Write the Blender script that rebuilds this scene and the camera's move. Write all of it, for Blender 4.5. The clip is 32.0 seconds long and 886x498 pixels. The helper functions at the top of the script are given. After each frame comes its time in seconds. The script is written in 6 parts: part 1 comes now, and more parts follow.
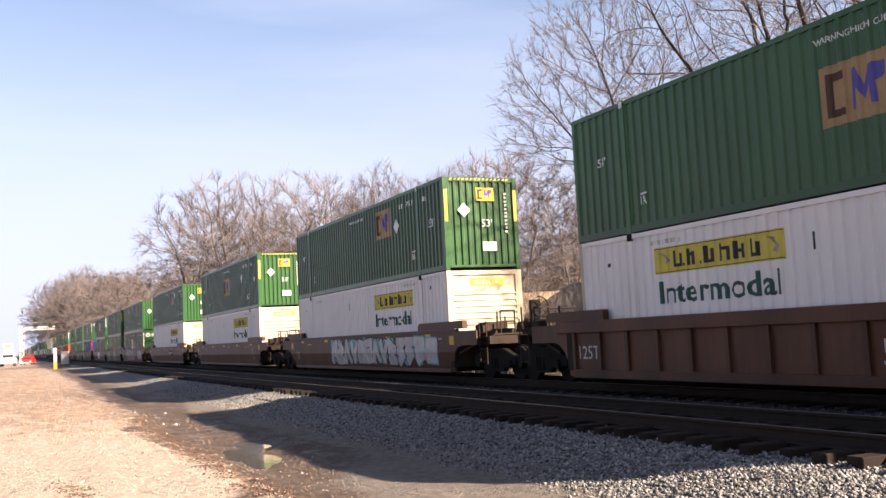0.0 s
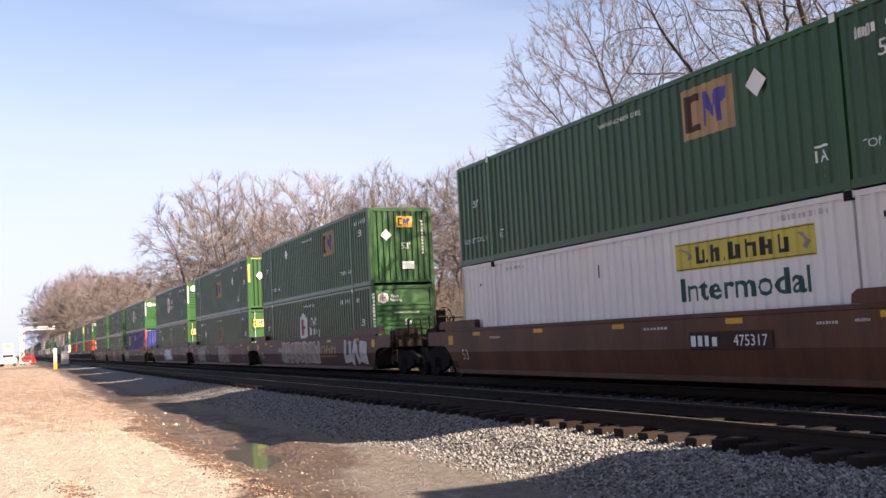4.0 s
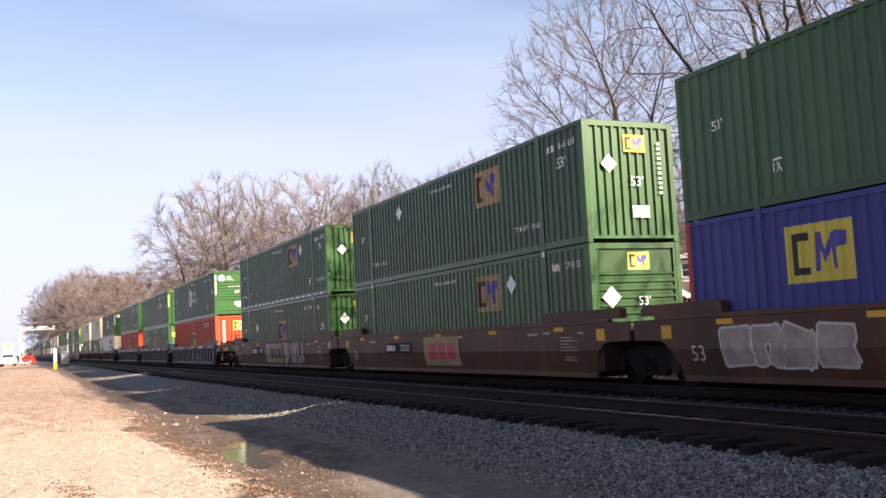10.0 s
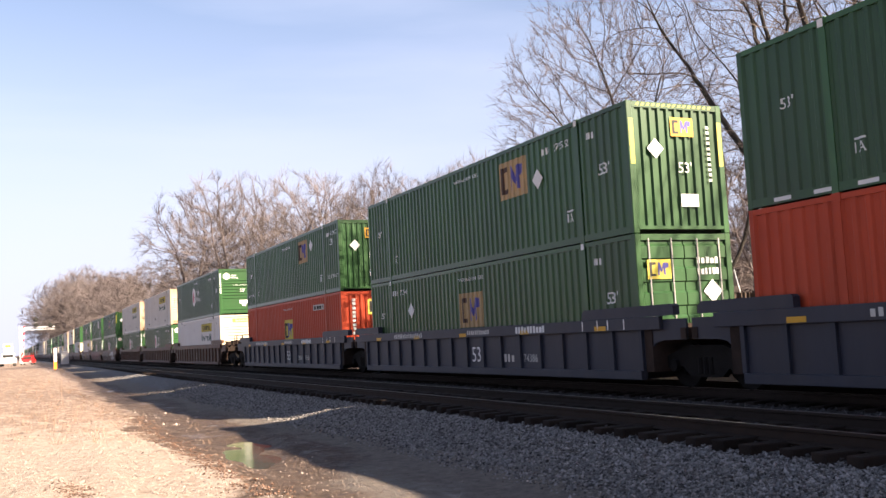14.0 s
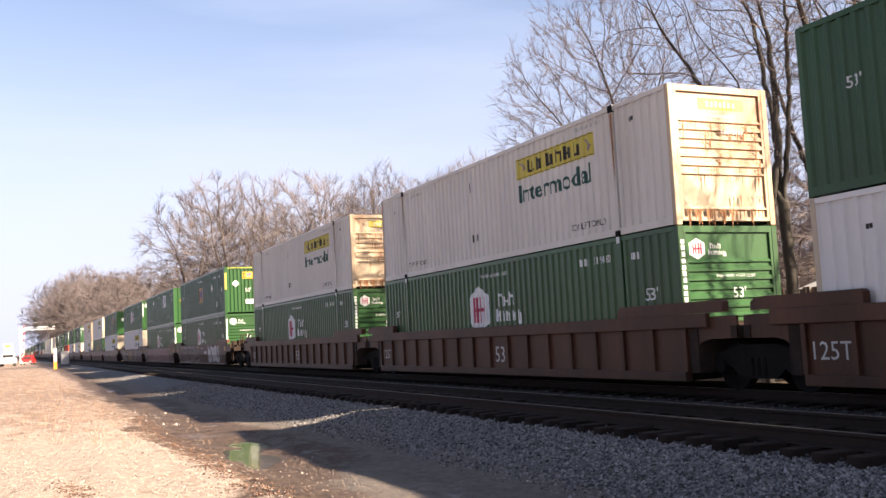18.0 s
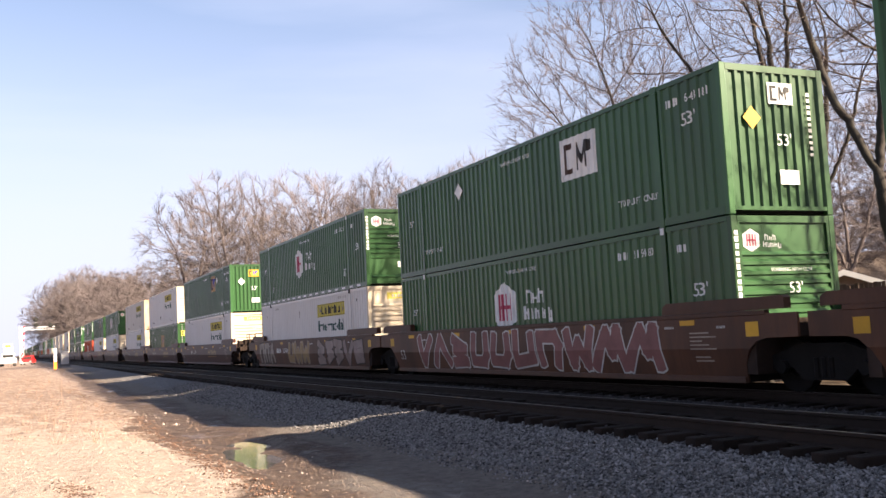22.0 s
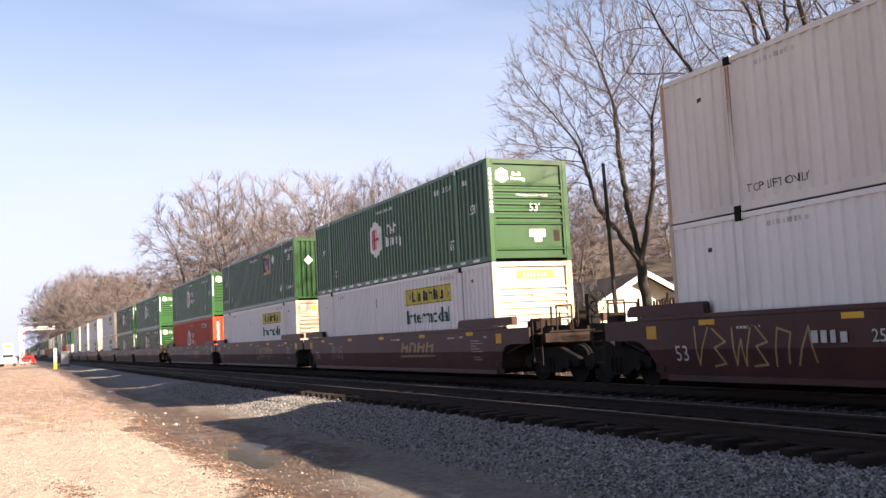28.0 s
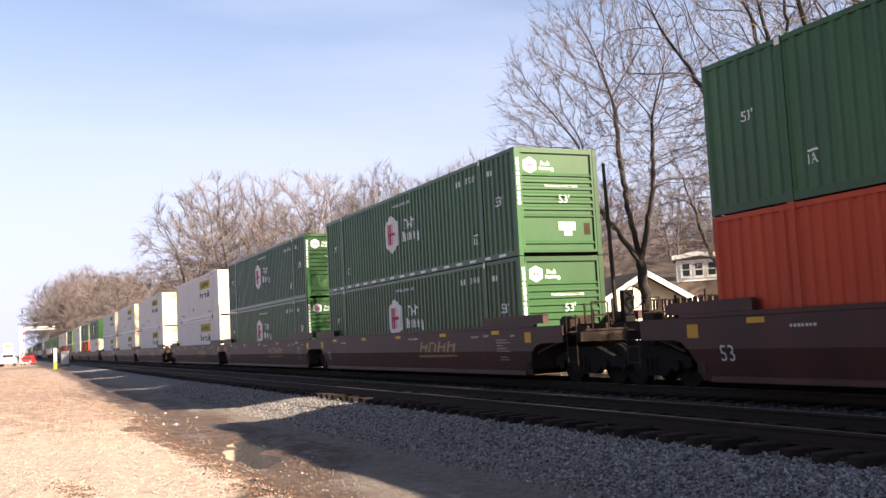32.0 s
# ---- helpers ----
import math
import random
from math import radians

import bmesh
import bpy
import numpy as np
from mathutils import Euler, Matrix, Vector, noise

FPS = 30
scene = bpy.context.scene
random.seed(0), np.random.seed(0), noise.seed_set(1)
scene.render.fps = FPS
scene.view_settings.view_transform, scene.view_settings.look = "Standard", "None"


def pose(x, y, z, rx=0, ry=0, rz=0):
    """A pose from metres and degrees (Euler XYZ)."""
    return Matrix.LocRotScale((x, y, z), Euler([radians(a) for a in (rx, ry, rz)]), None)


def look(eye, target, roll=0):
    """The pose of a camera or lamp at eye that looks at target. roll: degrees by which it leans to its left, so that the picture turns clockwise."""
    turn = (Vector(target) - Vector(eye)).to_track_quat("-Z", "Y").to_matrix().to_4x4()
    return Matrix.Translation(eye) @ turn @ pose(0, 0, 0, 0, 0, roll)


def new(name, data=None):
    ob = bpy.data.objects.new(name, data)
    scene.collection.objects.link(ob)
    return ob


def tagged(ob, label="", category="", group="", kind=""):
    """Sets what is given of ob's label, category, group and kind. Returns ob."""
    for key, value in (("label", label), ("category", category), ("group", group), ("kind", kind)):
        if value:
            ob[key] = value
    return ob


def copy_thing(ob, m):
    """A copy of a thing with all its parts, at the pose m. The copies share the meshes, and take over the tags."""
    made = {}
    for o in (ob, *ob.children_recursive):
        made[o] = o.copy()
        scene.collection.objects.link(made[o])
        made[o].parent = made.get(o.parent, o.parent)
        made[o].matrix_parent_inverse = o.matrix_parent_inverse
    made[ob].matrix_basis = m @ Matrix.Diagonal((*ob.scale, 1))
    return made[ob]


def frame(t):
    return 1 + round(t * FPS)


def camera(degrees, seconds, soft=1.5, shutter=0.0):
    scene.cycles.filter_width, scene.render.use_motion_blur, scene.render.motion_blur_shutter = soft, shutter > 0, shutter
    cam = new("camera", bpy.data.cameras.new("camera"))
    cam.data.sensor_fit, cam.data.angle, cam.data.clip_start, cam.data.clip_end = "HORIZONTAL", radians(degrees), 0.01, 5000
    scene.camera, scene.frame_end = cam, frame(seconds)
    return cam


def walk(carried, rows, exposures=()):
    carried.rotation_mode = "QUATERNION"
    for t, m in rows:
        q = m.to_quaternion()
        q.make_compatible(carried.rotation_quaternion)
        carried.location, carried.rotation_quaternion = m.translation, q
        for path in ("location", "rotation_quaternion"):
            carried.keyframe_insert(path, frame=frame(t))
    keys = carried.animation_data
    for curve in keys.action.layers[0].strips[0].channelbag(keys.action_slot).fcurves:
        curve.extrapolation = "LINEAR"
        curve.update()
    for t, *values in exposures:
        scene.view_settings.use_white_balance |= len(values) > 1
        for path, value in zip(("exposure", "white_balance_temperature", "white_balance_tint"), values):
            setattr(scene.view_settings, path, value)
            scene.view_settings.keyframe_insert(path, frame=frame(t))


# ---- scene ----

# The rails run along y; z = 0 is the rail head; the camera stands beside the line.
cam = camera(50.06, 32.0)
eye = pose(0.0, 0.0, 1.314, 95.17, 2.9, -24.575)
walk(cam, [(0.0, eye), (32.0, eye)], exposures=[(0.0, 2.05, 6500, 16), (32.0, 2.05, 6500, 16)])

# ---- light ----
SUN = Vector((1.0, -1.28, 0.88)).normalized()
world = bpy.data.worlds.new("sky")
scene.world = world
world.use_nodes = True
wn, wl = world.node_tree.nodes, world.node_tree.links
wn.clear()
w_out = wn.new("ShaderNodeOutputWorld")
w_bg = wn.new("ShaderNodeBackground")
w_bg.inputs["Strength"].default_value = 0.0505
w_sky = wn.new("ShaderNodeTexSky")
w_sky.sky_type = "NISHITA"
w_sky.sun_disc = False
w_sky.sun_elevation = math.asin(SUN.z)
w_sky.sun_rotation = math.atan2(SUN.x, SUN.y)
w_sky.air_density, w_sky.dust_density, w_sky.ozone_density = 1.0, 1.4, 1.6
# thin high haze in long streaks
w_co = wn.new("ShaderNodeTexCoord")
w_map = wn.new("ShaderNodeMapping")
w_map.inputs["Scale"].default_value = (1.2, 2.2, 9.0)
w_map.inputs["Rotation"].default_value = (0.1, 0.12, 0.4)
w_noise = wn.new("ShaderNodeTexNoise")
w_noise.inputs["Scale"].default_value = 1.6
w_noise.inputs["Detail"].default_value = 5.0
w_ramp = wn.new("ShaderNodeValToRGB")
w_ramp.color_ramp.elements[0].position, w_ramp.color_ramp.elements[0].color = 0.38, (0.0, 0.0, 0.0, 1)
w_ramp.color_ramp.elements[1].position, w_ramp.color_ramp.elements[1].color = 0.78, (0.35, 0.35, 0.35, 1)
w_mix = wn.new("ShaderNodeMixRGB")
w_mix.inputs["Color2"].default_value = (5.0, 5.4, 6.4, 1)
wl.new(w_co.outputs["Generated"], w_map.inputs["Vector"])
wl.new(w_map.outputs["Vector"], w_noise.inputs["Vector"])
wl.new(w_noise.outputs["Fac"], w_ramp.inputs["Fac"])
wl.new(w_ramp.outputs["Color"], w_mix.inputs["Fac"])
wl.new(w_sky.outputs["Color"], w_mix.inputs["Color1"])
# pale haze that thickens towards the horizon
w_sep = wn.new("ShaderNodeSeparateXYZ")
w_low = wn.new("ShaderNodeMapRange")
w_low.interpolation_type = "SMOOTHSTEP"
w_low.inputs["From Min"].default_value, w_low.inputs["From Max"].default_value = 0.5, -0.02
w_low.inputs["To Min"].default_value, w_low.inputs["To Max"].default_value = 0.0, 0.9
w_haze = wn.new("ShaderNodeMixRGB")
w_haze.inputs["Color2"].default_value = (4.3, 4.55, 5.75, 1)
wl.new(w_co.outputs["Generated"], w_sep.inputs[0])
wl.new(w_sep.outputs["Z"], w_low.inputs["Value"])
wl.new(w_low.outputs["Result"], w_haze.inputs["Fac"])
wl.new(w_mix.outputs["Color"], w_haze.inputs["Color1"])
wl.new(w_haze.outputs["Color"], w_bg.inputs["Color"])
wl.new(w_bg.outputs["Background"], w_out.inputs["Surface"])
lamp = bpy.data.lights.new("sun", "SUN")
lamp.energy, lamp.angle, lamp.color = 5.9, radians(0.53), (1.0, 0.86, 0.64)
sun = new("sun", lamp)
sun.matrix_world = look((0, 0, 60), Vector((0, 0, 60)) - SUN)

# ---- materials ----
MATS = {}


def material(name, color, rough=0.6, metal=0.0, vary=0.25, scale=3.0, dirt=None, dirt_amount=0.4, streak=(1, 1, 1), bump=0.0, bump_scale=40.0, random_amount=0.0, island=0.0, spec=0.22):
    """A paint, soil, stone or bark: two scales of variation, optional dirt, fine relief."""
    if name in MATS:
        return MATS[name]
    m = bpy.data.materials.new(name)
    m.use_nodes = True
    nodes, links = m.node_tree.nodes, m.node_tree.links
    b = nodes["Principled BSDF"]
    b.inputs["Roughness"].default_value = rough
    b.inputs["Metallic"].default_value = metal
    b.inputs["Specular IOR Level"].default_value = spec
    co = nodes.new("ShaderNodeTexCoord")
    mp = nodes.new("ShaderNodeMapping")
    mp.inputs["Scale"].default_value = streak
    links.new(co.outputs["Object"], mp.inputs["Vector"])
    n1 = nodes.new("ShaderNodeTexNoise")
    n1.inputs["Scale"].default_value, n1.inputs["Detail"].default_value = scale, 6.0
    links.new(mp.outputs["Vector"], n1.inputs["Vector"])
    n2 = nodes.new("ShaderNodeTexNoise")
    n2.inputs["Scale"].default_value, n2.inputs["Detail"].default_value = scale * 11.0, 4.0
    links.new(mp.outputs["Vector"], n2.inputs["Vector"])
    mx = nodes.new("ShaderNodeMath")
    mx.operation = "MULTIPLY_ADD"
    mx.inputs[1].default_value = 0.35
    links.new(n2.outputs["Fac"], mx.inputs[0])
    links.new(n1.outputs["Fac"], mx.inputs[2])
    rp = nodes.new("ShaderNodeMapRange")
    rp.inputs["From Min"].default_value, rp.inputs["From Max"].default_value = 0.35, 1.0
    rp.inputs["To Min"].default_value, rp.inputs["To Max"].default_value = 1.0 - vary, 1.0 + vary
    links.new(mx.outputs[0], rp.inputs["Value"])
    value = rp.outputs["Result"]
    if random_amount or island:
        src = nodes.new("ShaderNodeNewGeometry").outputs["Random Per Island"] if island else nodes.new("ShaderNodeObjectInfo").outputs["Random"]
        amount = island or random_amount
        r2 = nodes.new("ShaderNodeMapRange")
        r2.inputs["To Min"].default_value, r2.inputs["To Max"].default_value = 1.0 - amount, 1.0 + amount
        links.new(src, r2.inputs["Value"])
        mm = nodes.new("ShaderNodeMath")
        mm.operation = "MULTIPLY"
        links.new(value, mm.inputs[0])
        links.new(r2.outputs["Result"], mm.inputs[1])
        value = mm.outputs[0]
    cm = nodes.new("ShaderNodeMixRGB")
    cm.blend_type = "MULTIPLY"
    cm.inputs["Fac"].default_value = 1.0
    cm.inputs["Color1"].default_value = (*color, 1)
    links.new(value, cm.inputs["Color2"])
    out = cm.outputs["Color"]
    if dirt:
        n3 = nodes.new("ShaderNodeTexNoise")
        n3.inputs["Scale"].default_value, n3.inputs["Detail"].default_value = scale * 0.6, 8.0
        n3.inputs["Roughness"].default_value = 0.65
        links.new(mp.outputs["Vector"], n3.inputs["Vector"])
        r3 = nodes.new("ShaderNodeMapRange")
        r3.inputs["From Min"].default_value, r3.inputs["From Max"].default_value = 0.45, 0.75
        r3.inputs["To Max"].default_value = dirt_amount
        links.new(n3.outputs["Fac"], r3.inputs["Value"])
        dm = nodes.new("ShaderNodeMixRGB")
        dm.inputs["Color2"].default_value = (*dirt, 1)
        links.new(r3.outputs["Result"], dm.inputs["Fac"])
        links.new(out, dm.inputs["Color1"])
        out = dm.outputs["Color"]
    links.new(out, b.inputs["Base Color"])
    if bump:
        n4 = nodes.new("ShaderNodeTexNoise")
        n4.inputs["Scale"].default_value, n4.inputs["Detail"].default_value = bump_scale, 5.0
        links.new(co.outputs["Object"], n4.inputs["Vector"])
        bp = nodes.new("ShaderNodeBump")
        bp.inputs["Strength"].default_value, bp.inputs["Distance"].default_value = bump, 0.02
        links.new(n4.outputs["Fac"], bp.inputs["Height"])
        links.new(bp.outputs["Normal"], b.inputs["Normal"])
    MATS[name] = m
    return m


STREAK = (0.35, 1.0, 0.22)
GREEN = material("green_paint", (0.0205, 0.063, 0.0200), 0.33, vary=0.36, scale=0.8, spec=0.27, dirt=(0.038, 0.045, 0.030), dirt_amount=0.4, streak=STREAK, random_amount=0.24)
WHITE = material("white_paint", (0.53, 0.515, 0.50), 0.45, spec=0.3, vary=0.08, scale=0.9, dirt=(0.40, 0.33, 0.26), dirt_amount=0.30, streak=STREAK, random_amount=0.05)
YELLOWED = material("yellowed_white_paint", (0.43, 0.37, 0.288), 0.5, vary=0.22, scale=0.9, dirt=(0.30, 0.19, 0.10), dirt_amount=0.5, streak=(1.0, 0.6, 0.5), random_amount=0.12)
CREAM = material("weathered_white_paint", (0.50, 0.475, 0.435), 0.5, vary=0.12, scale=0.9, dirt=(0.30, 0.26, 0.22), dirt_amount=0.5, streak=STREAK)
RUSTY = material("rust_stained_white_paint", (0.40, 0.31, 0.215), 0.5, vary=0.25, scale=0.9, dirt=(0.27, 0.095, 0.03), dirt_amount=0.9, streak=(1.0, 0.6, 0.4))
RED = material("red_paint", (0.34, 0.048, 0.021), 0.45, spec=0.12, vary=0.18, scale=0.9, dirt=(0.25, 0.07, 0.04), dirt_amount=0.35, streak=STREAK)
BLUE = material("blue_paint", (0.033, 0.041, 0.165), 0.45, spec=0.14, vary=0.18, scale=0.9, dirt=(0.12, 0.12, 0.22), dirt_amount=0.35, streak=STREAK)
BROWN = material("brown_car_paint", (0.066, 0.028, 0.0155), 0.52, spec=0.19, vary=0.4, scale=1.1, dirt=(0.022, 0.015, 0.012), dirt_amount=0.8, streak=STREAK, random_amount=0.2)
MAROON = material("maroon_car_paint", (0.046, 0.0160, 0.0150), 0.5, spec=0.22, vary=0.34, scale=1.1, dirt=(0.018, 0.012, 0.011), dirt_amount=0.7, streak=STREAK, random_amount=0.15)
NAVY = material("navy_car_paint", (0.024, 0.026, 0.038), 0.5, spec=0.2, vary=0.22, scale=1.1, dirt=(0.06, 0.05, 0.05), dirt_amount=0.4, streak=STREAK)
DARK = material("grimy_steel", (0.010, 0.009, 0.0085), 0.8, vary=0.35, scale=3.0, bump=0.3, spec=0.08)
GRIME = material("caked_brown_grime", (0.028, 0.018, 0.014), 0.8, vary=0.4, scale=3.0, bump=0.3, spec=0.12, random_amount=0.3)
STEEL = material("worn_steel", (0.12, 0.10, 0.09), 0.5, metal=0.6, vary=0.2, scale=5.0)
GALV = material("galvanised_steel", (0.36, 0.34, 0.33), 0.5, metal=0.3, vary=0.2, scale=4.0)
RAILSIDE = material("rusty_rail", (0.019, 0.012, 0.009), 0.75, spec=0.14, vary=0.3, scale=4.0, bump=0.3)
YELLOW = material("yellow_decal", (0.42, 0.35, 0.055), 0.5, vary=0.08, scale=1.5, dirt=(0.4, 0.3, 0.1), dirt_amount=0.25)
AMBER = material("amber_decal", (0.46, 0.25, 0.02), 0.5, vary=0.15, scale=1.5, random_amount=0.15)
LETTER = material("white_lettering", (0.55, 0.55, 0.54), 0.55, vary=0.15, scale=2.0)
FADED = material("faded_white_lettering", (0.36, 0.35, 0.33), 0.6, vary=0.35, scale=3.0)
BLACK = material("black_lettering", (0.022, 0.020, 0.018), 0.6, vary=0.2, scale=3.0)
DGREEN = material("dark_green_lettering", (0.018, 0.062, 0.052), 0.55, vary=0.15, scale=2.0)
TAN = material("weathered_tan_decal", (0.27, 0.18, 0.085), 0.5, vary=0.25, scale=1.5, random_amount=0.2)
UMBER = material("dark_umber_lettering", (0.045, 0.022, 0.014), 0.6, vary=0.2, scale=3.0)
VIOLET = material("violet_decal", (0.055, 0.050, 0.22), 0.5, vary=0.15, scale=2.0)
CRIMSON = material("crimson_decal", (0.33, 0.035, 0.07), 0.5, vary=0.15, scale=2.0)
TEAL = material("teal_spray", (0.10, 0.30, 0.30), 0.6, vary=0.3, scale=3.0)
SPRAY = material("silver_spray", (0.36, 0.345, 0.345), 0.5, vary=0.35, scale=2.5, dirt=(0.16, 0.10, 0.08), dirt_amount=0.5)
SPRAYDIM = material("worn_spray", (0.24, 0.20, 0.17), 0.6, vary=0.45, scale=2.5, dirt=(0.10, 0.06, 0.04), dirt_amount=0.7)
PINKSPRAY = material("dusky_pink_spray", (0.17, 0.075, 0.068), 0.6, vary=0.3, scale=2.5)
BROWNSPRAY = material("brown_spray", (0.045, 0.028, 0.023), 0.6, vary=0.3, scale=2.5)
ROSESPRAY = material("grey_rose_spray", (0.20, 0.155, 0.14), 0.6, vary=0.4, scale=1.5, dirt=(0.16, 0.08, 0.07), dirt_amount=0.6)
TIE = material("creosoted_timber", (0.016, 0.011, 0.009), 0.85, spec=0.1, vary=0.35, scale=3.0, streak=(0.4, 3, 3), bump=0.5, bump_scale=30, random_amount=0.35)
STONE = material("ballast_stone", (0.142, 0.131, 0.127), 0.85, vary=0.2, scale=9.0, island=0.82)
MUDSTONE = material("muddy_stone", (0.15, 0.115, 0.095), 0.85, vary=0.15, scale=9.0, island=0.6)
# ballast of the track bed, darker than on the shoulder
DARKSTONE = material("dark_ballast", (0.055, 0.049, 0.049), 0.85, vary=0.15, scale=9.0, island=0.7)
PEBBLE = material("sandy_pebble", (0.36, 0.29, 0.25), 0.85, vary=0.15, scale=9.0, island=0.5)
LITTER = material("leaf_litter", (0.12, 0.070, 0.050), 0.85, vary=0.2, scale=9.0, island=0.55)
BARK = material("grey_bark", (0.036, 0.030, 0.026), 0.9, vary=0.5, scale=1.5, streak=(3, 3, 0.7), bump=0.8, bump_scale=14, dirt=(0.085, 0.080, 0.055), dirt_amount=0.4)
TWIG = material("bare_twig", (0.105, 0.080, 0.070), 0.9, vary=0.3, scale=0.6)
# farthest trees: distance haze is put into this greyer twig colour
HAZETWIG = material("hazed_far_twig", (0.104, 0.084, 0.082), 0.9, vary=0.3, scale=0.15)
FARTWIG = material("far_twig", (0.114, 0.091, 0.086), 0.9, vary=0.35, scale=0.25)
WEED = material("dry_weed", (0.22, 0.145, 0.108), 0.9, vary=0.3, scale=2.0, island=0.3)


# ---- mesh helpers ----
def box(bm, x0, x1, y0, y1, z0, z1, bevel=0.0):
    vs = [bm.verts.new((x, y, z)) for z in (z0, z1) for x, y in ((x0, y0), (x1, y0), (x1, y1), (x0, y1))]
    faces = [bm.faces.new([vs[i] for i in f]) for f in ((3, 2, 1, 0), (4, 5, 6, 7), (0, 1, 5, 4), (1, 2, 6, 5), (2, 3, 7, 6), (3, 0, 4, 7))]
    if bevel:
        edges = list({e for f in faces for e in f.edges})
        bmesh.ops.bevel(bm, geom=edges, offset=bevel, segments=1, affect="EDGES")
    return bm


def prism(bm, outline, lo, hi, axis="x"):
    """An outline (two numbers a point) pushed from lo to hi along an axis."""
    def at(p, h):
        return {"x": (h, p[0], p[1]), "y": (p[0], h, p[1]), "z": (p[0], p[1], h)}[axis]
    a = [bm.verts.new(at(p, lo)) for p in outline]
    b = [bm.verts.new(at(p, hi)) for p in outline]
    n = len(outline)
    bm.faces.new(a[::-1])
    bm.faces.new(b)
    for i in range(n):
        j = (i + 1) % n
        bm.faces.new((a[i], a[j], b[j], b[i]))
    return bm


def tube(bm, p, q, r0, r1=None, sides=8, cap=True):
    p, q = Vector(p), Vector(q)
    r1 = r0 if r1 is None else r1
    d = (q - p).normalized()
    u = d.orthogonal().normalized()
    w = d.cross(u)
    rings = []
    for c, r in ((p, r0), (q, r1)):
        rings.append([bm.verts.new(c + (u * math.cos(2 * math.pi * i / sides) + w * math.sin(2 * math.pi * i / sides)) * r) for i in range(sides)])
    for i in range(sides):
        j = (i + 1) % sides
        bm.faces.new((rings[0][i], rings[0][j], rings[1][j], rings[1][i]))
    if cap:
        bm.faces.new(rings[0][::-1])
        bm.faces.new(rings[1])
    return bm


def mesh_of(name, bm, mat):
    bmesh.ops.recalc_face_normals(bm, faces=bm.faces)
    me = bpy.data.meshes.new(name)
    bm.to_mesh(me)
    bm.free()
    me.materials.append(mat)
    return me


def part(name, bm, mat, parent, label=""):
    """One mesh object under a thing or a part; bm may be a finished mesh."""
    me = bm if isinstance(bm, bpy.types.Mesh) else mesh_of(name, bm, mat)
    ob = new(name, me)
    ob.parent = parent
    return tagged(ob, label)


def thing(name, m, label, category, group="", kind=""):
    ob = new(name)
    ob.empty_display_size = 0.3
    ob.matrix_world = m
    return tagged(ob, label, category, group, kind)


def raw_mesh(name, verts, faces, mat, smooth=False):
    me = bpy.data.meshes.new(name)
    me.from_pydata(verts, [], faces)
    me.materials.append(mat)
    if smooth:
        me.polygons.foreach_set("use_smooth", [True] * len(me.polygons))
    me.update()
    return me


TEXTS = {}


def lettering(text, height, bold=0.0):
    """Flat outline letters, centred, as a list of points (u, v) and faces."""
    if (text, bold) not in TEXTS:
        cu = bpy.data.curves.new("letters", "FONT")
        cu.body, cu.size, cu.align_x, cu.align_y, cu.resolution_u = text, 1.0, "CENTER", "CENTER", 2
        cu.offset = bold
        tmp = new("letters", cu)
        me = tmp.evaluated_get(bpy.context.evaluated_depsgraph_get()).to_mesh()
        pts = [(v.co.x, v.co.y) for v in me.vertices]
        fcs = [tuple(p.vertices) for p in me.polygons]
        bpy.data.objects.remove(tmp)
        bpy.data.curves.remove(cu)
        us, vs = [p[0] for p in pts], [p[1] for p in pts]
        h = max(vs) - min(vs)
        cx, cy = (max(us) + min(us)) / 2, (max(vs) + min(vs)) / 2
        TEXTS[(text, bold)] = ([((u - cx) / h, (v - cy) / h) for u, v in pts], fcs)
    pts, fcs = TEXTS[(text, bold)]
    return [(u * height, v * height) for u, v in pts], fcs


def plates(*rects):
    """Rectangles (u0, u1, v0, v1) as flat points and faces."""
    pts, fcs = [], []
    for u0, u1, v0, v1 in rects:
        k = len(pts)
        pts += [(u0, v0), (u1, v0), (u1, v1), (u0, v1)]
        fcs.append((k, k + 1, k + 2, k + 3))
    return pts, fcs


def shapes(*outlines):
    pts, fcs = [], []
    for o in outlines:
        fcs.append(tuple(range(len(pts), len(pts) + len(o))))
        pts += list(o)
    return pts, fcs


def bars(n, width, height, seed=1, fill=0.72):
    """Unreadable writing: a row of n blocks."""
    rnd = random.Random(seed)
    step = width / n
    return plates(*[(-width / 2 + i * step, -width / 2 + (i + fill * rnd.uniform(0.8, 1.15)) * step, -height / 2, height / 2 * rnd.choice((1, 1, 1, 0.7))) for i in range(n)])

# ---- the train: containers ----
LENGTH, WIDTH, HEIGHT = 16.154, 2.59, 2.89
HL, HW = LENGTH / 2, WIDTH / 2
RIBS = 57
PITCH = (LENGTH - 0.24) / RIBS
KNEES = (0.0, 0.30, 0.43, 0.87, 1.0)
DEPTHS = (0.0, 0.0, 0.036, 0.036, 0.0)


def rib_depth(y, start=-HL + 0.12, pitch=PITCH, deep=0.038):
    f = ((y - start) / pitch) % 1.0
    for i in range(4):
        if f <= KNEES[i + 1]:
            k = (f - KNEES[i]) / (KNEES[i + 1] - KNEES[i])
            return (DEPTHS[i] + (DEPTHS[i + 1] - DEPTHS[i]) * k) * deep / 0.036
    return 0.0


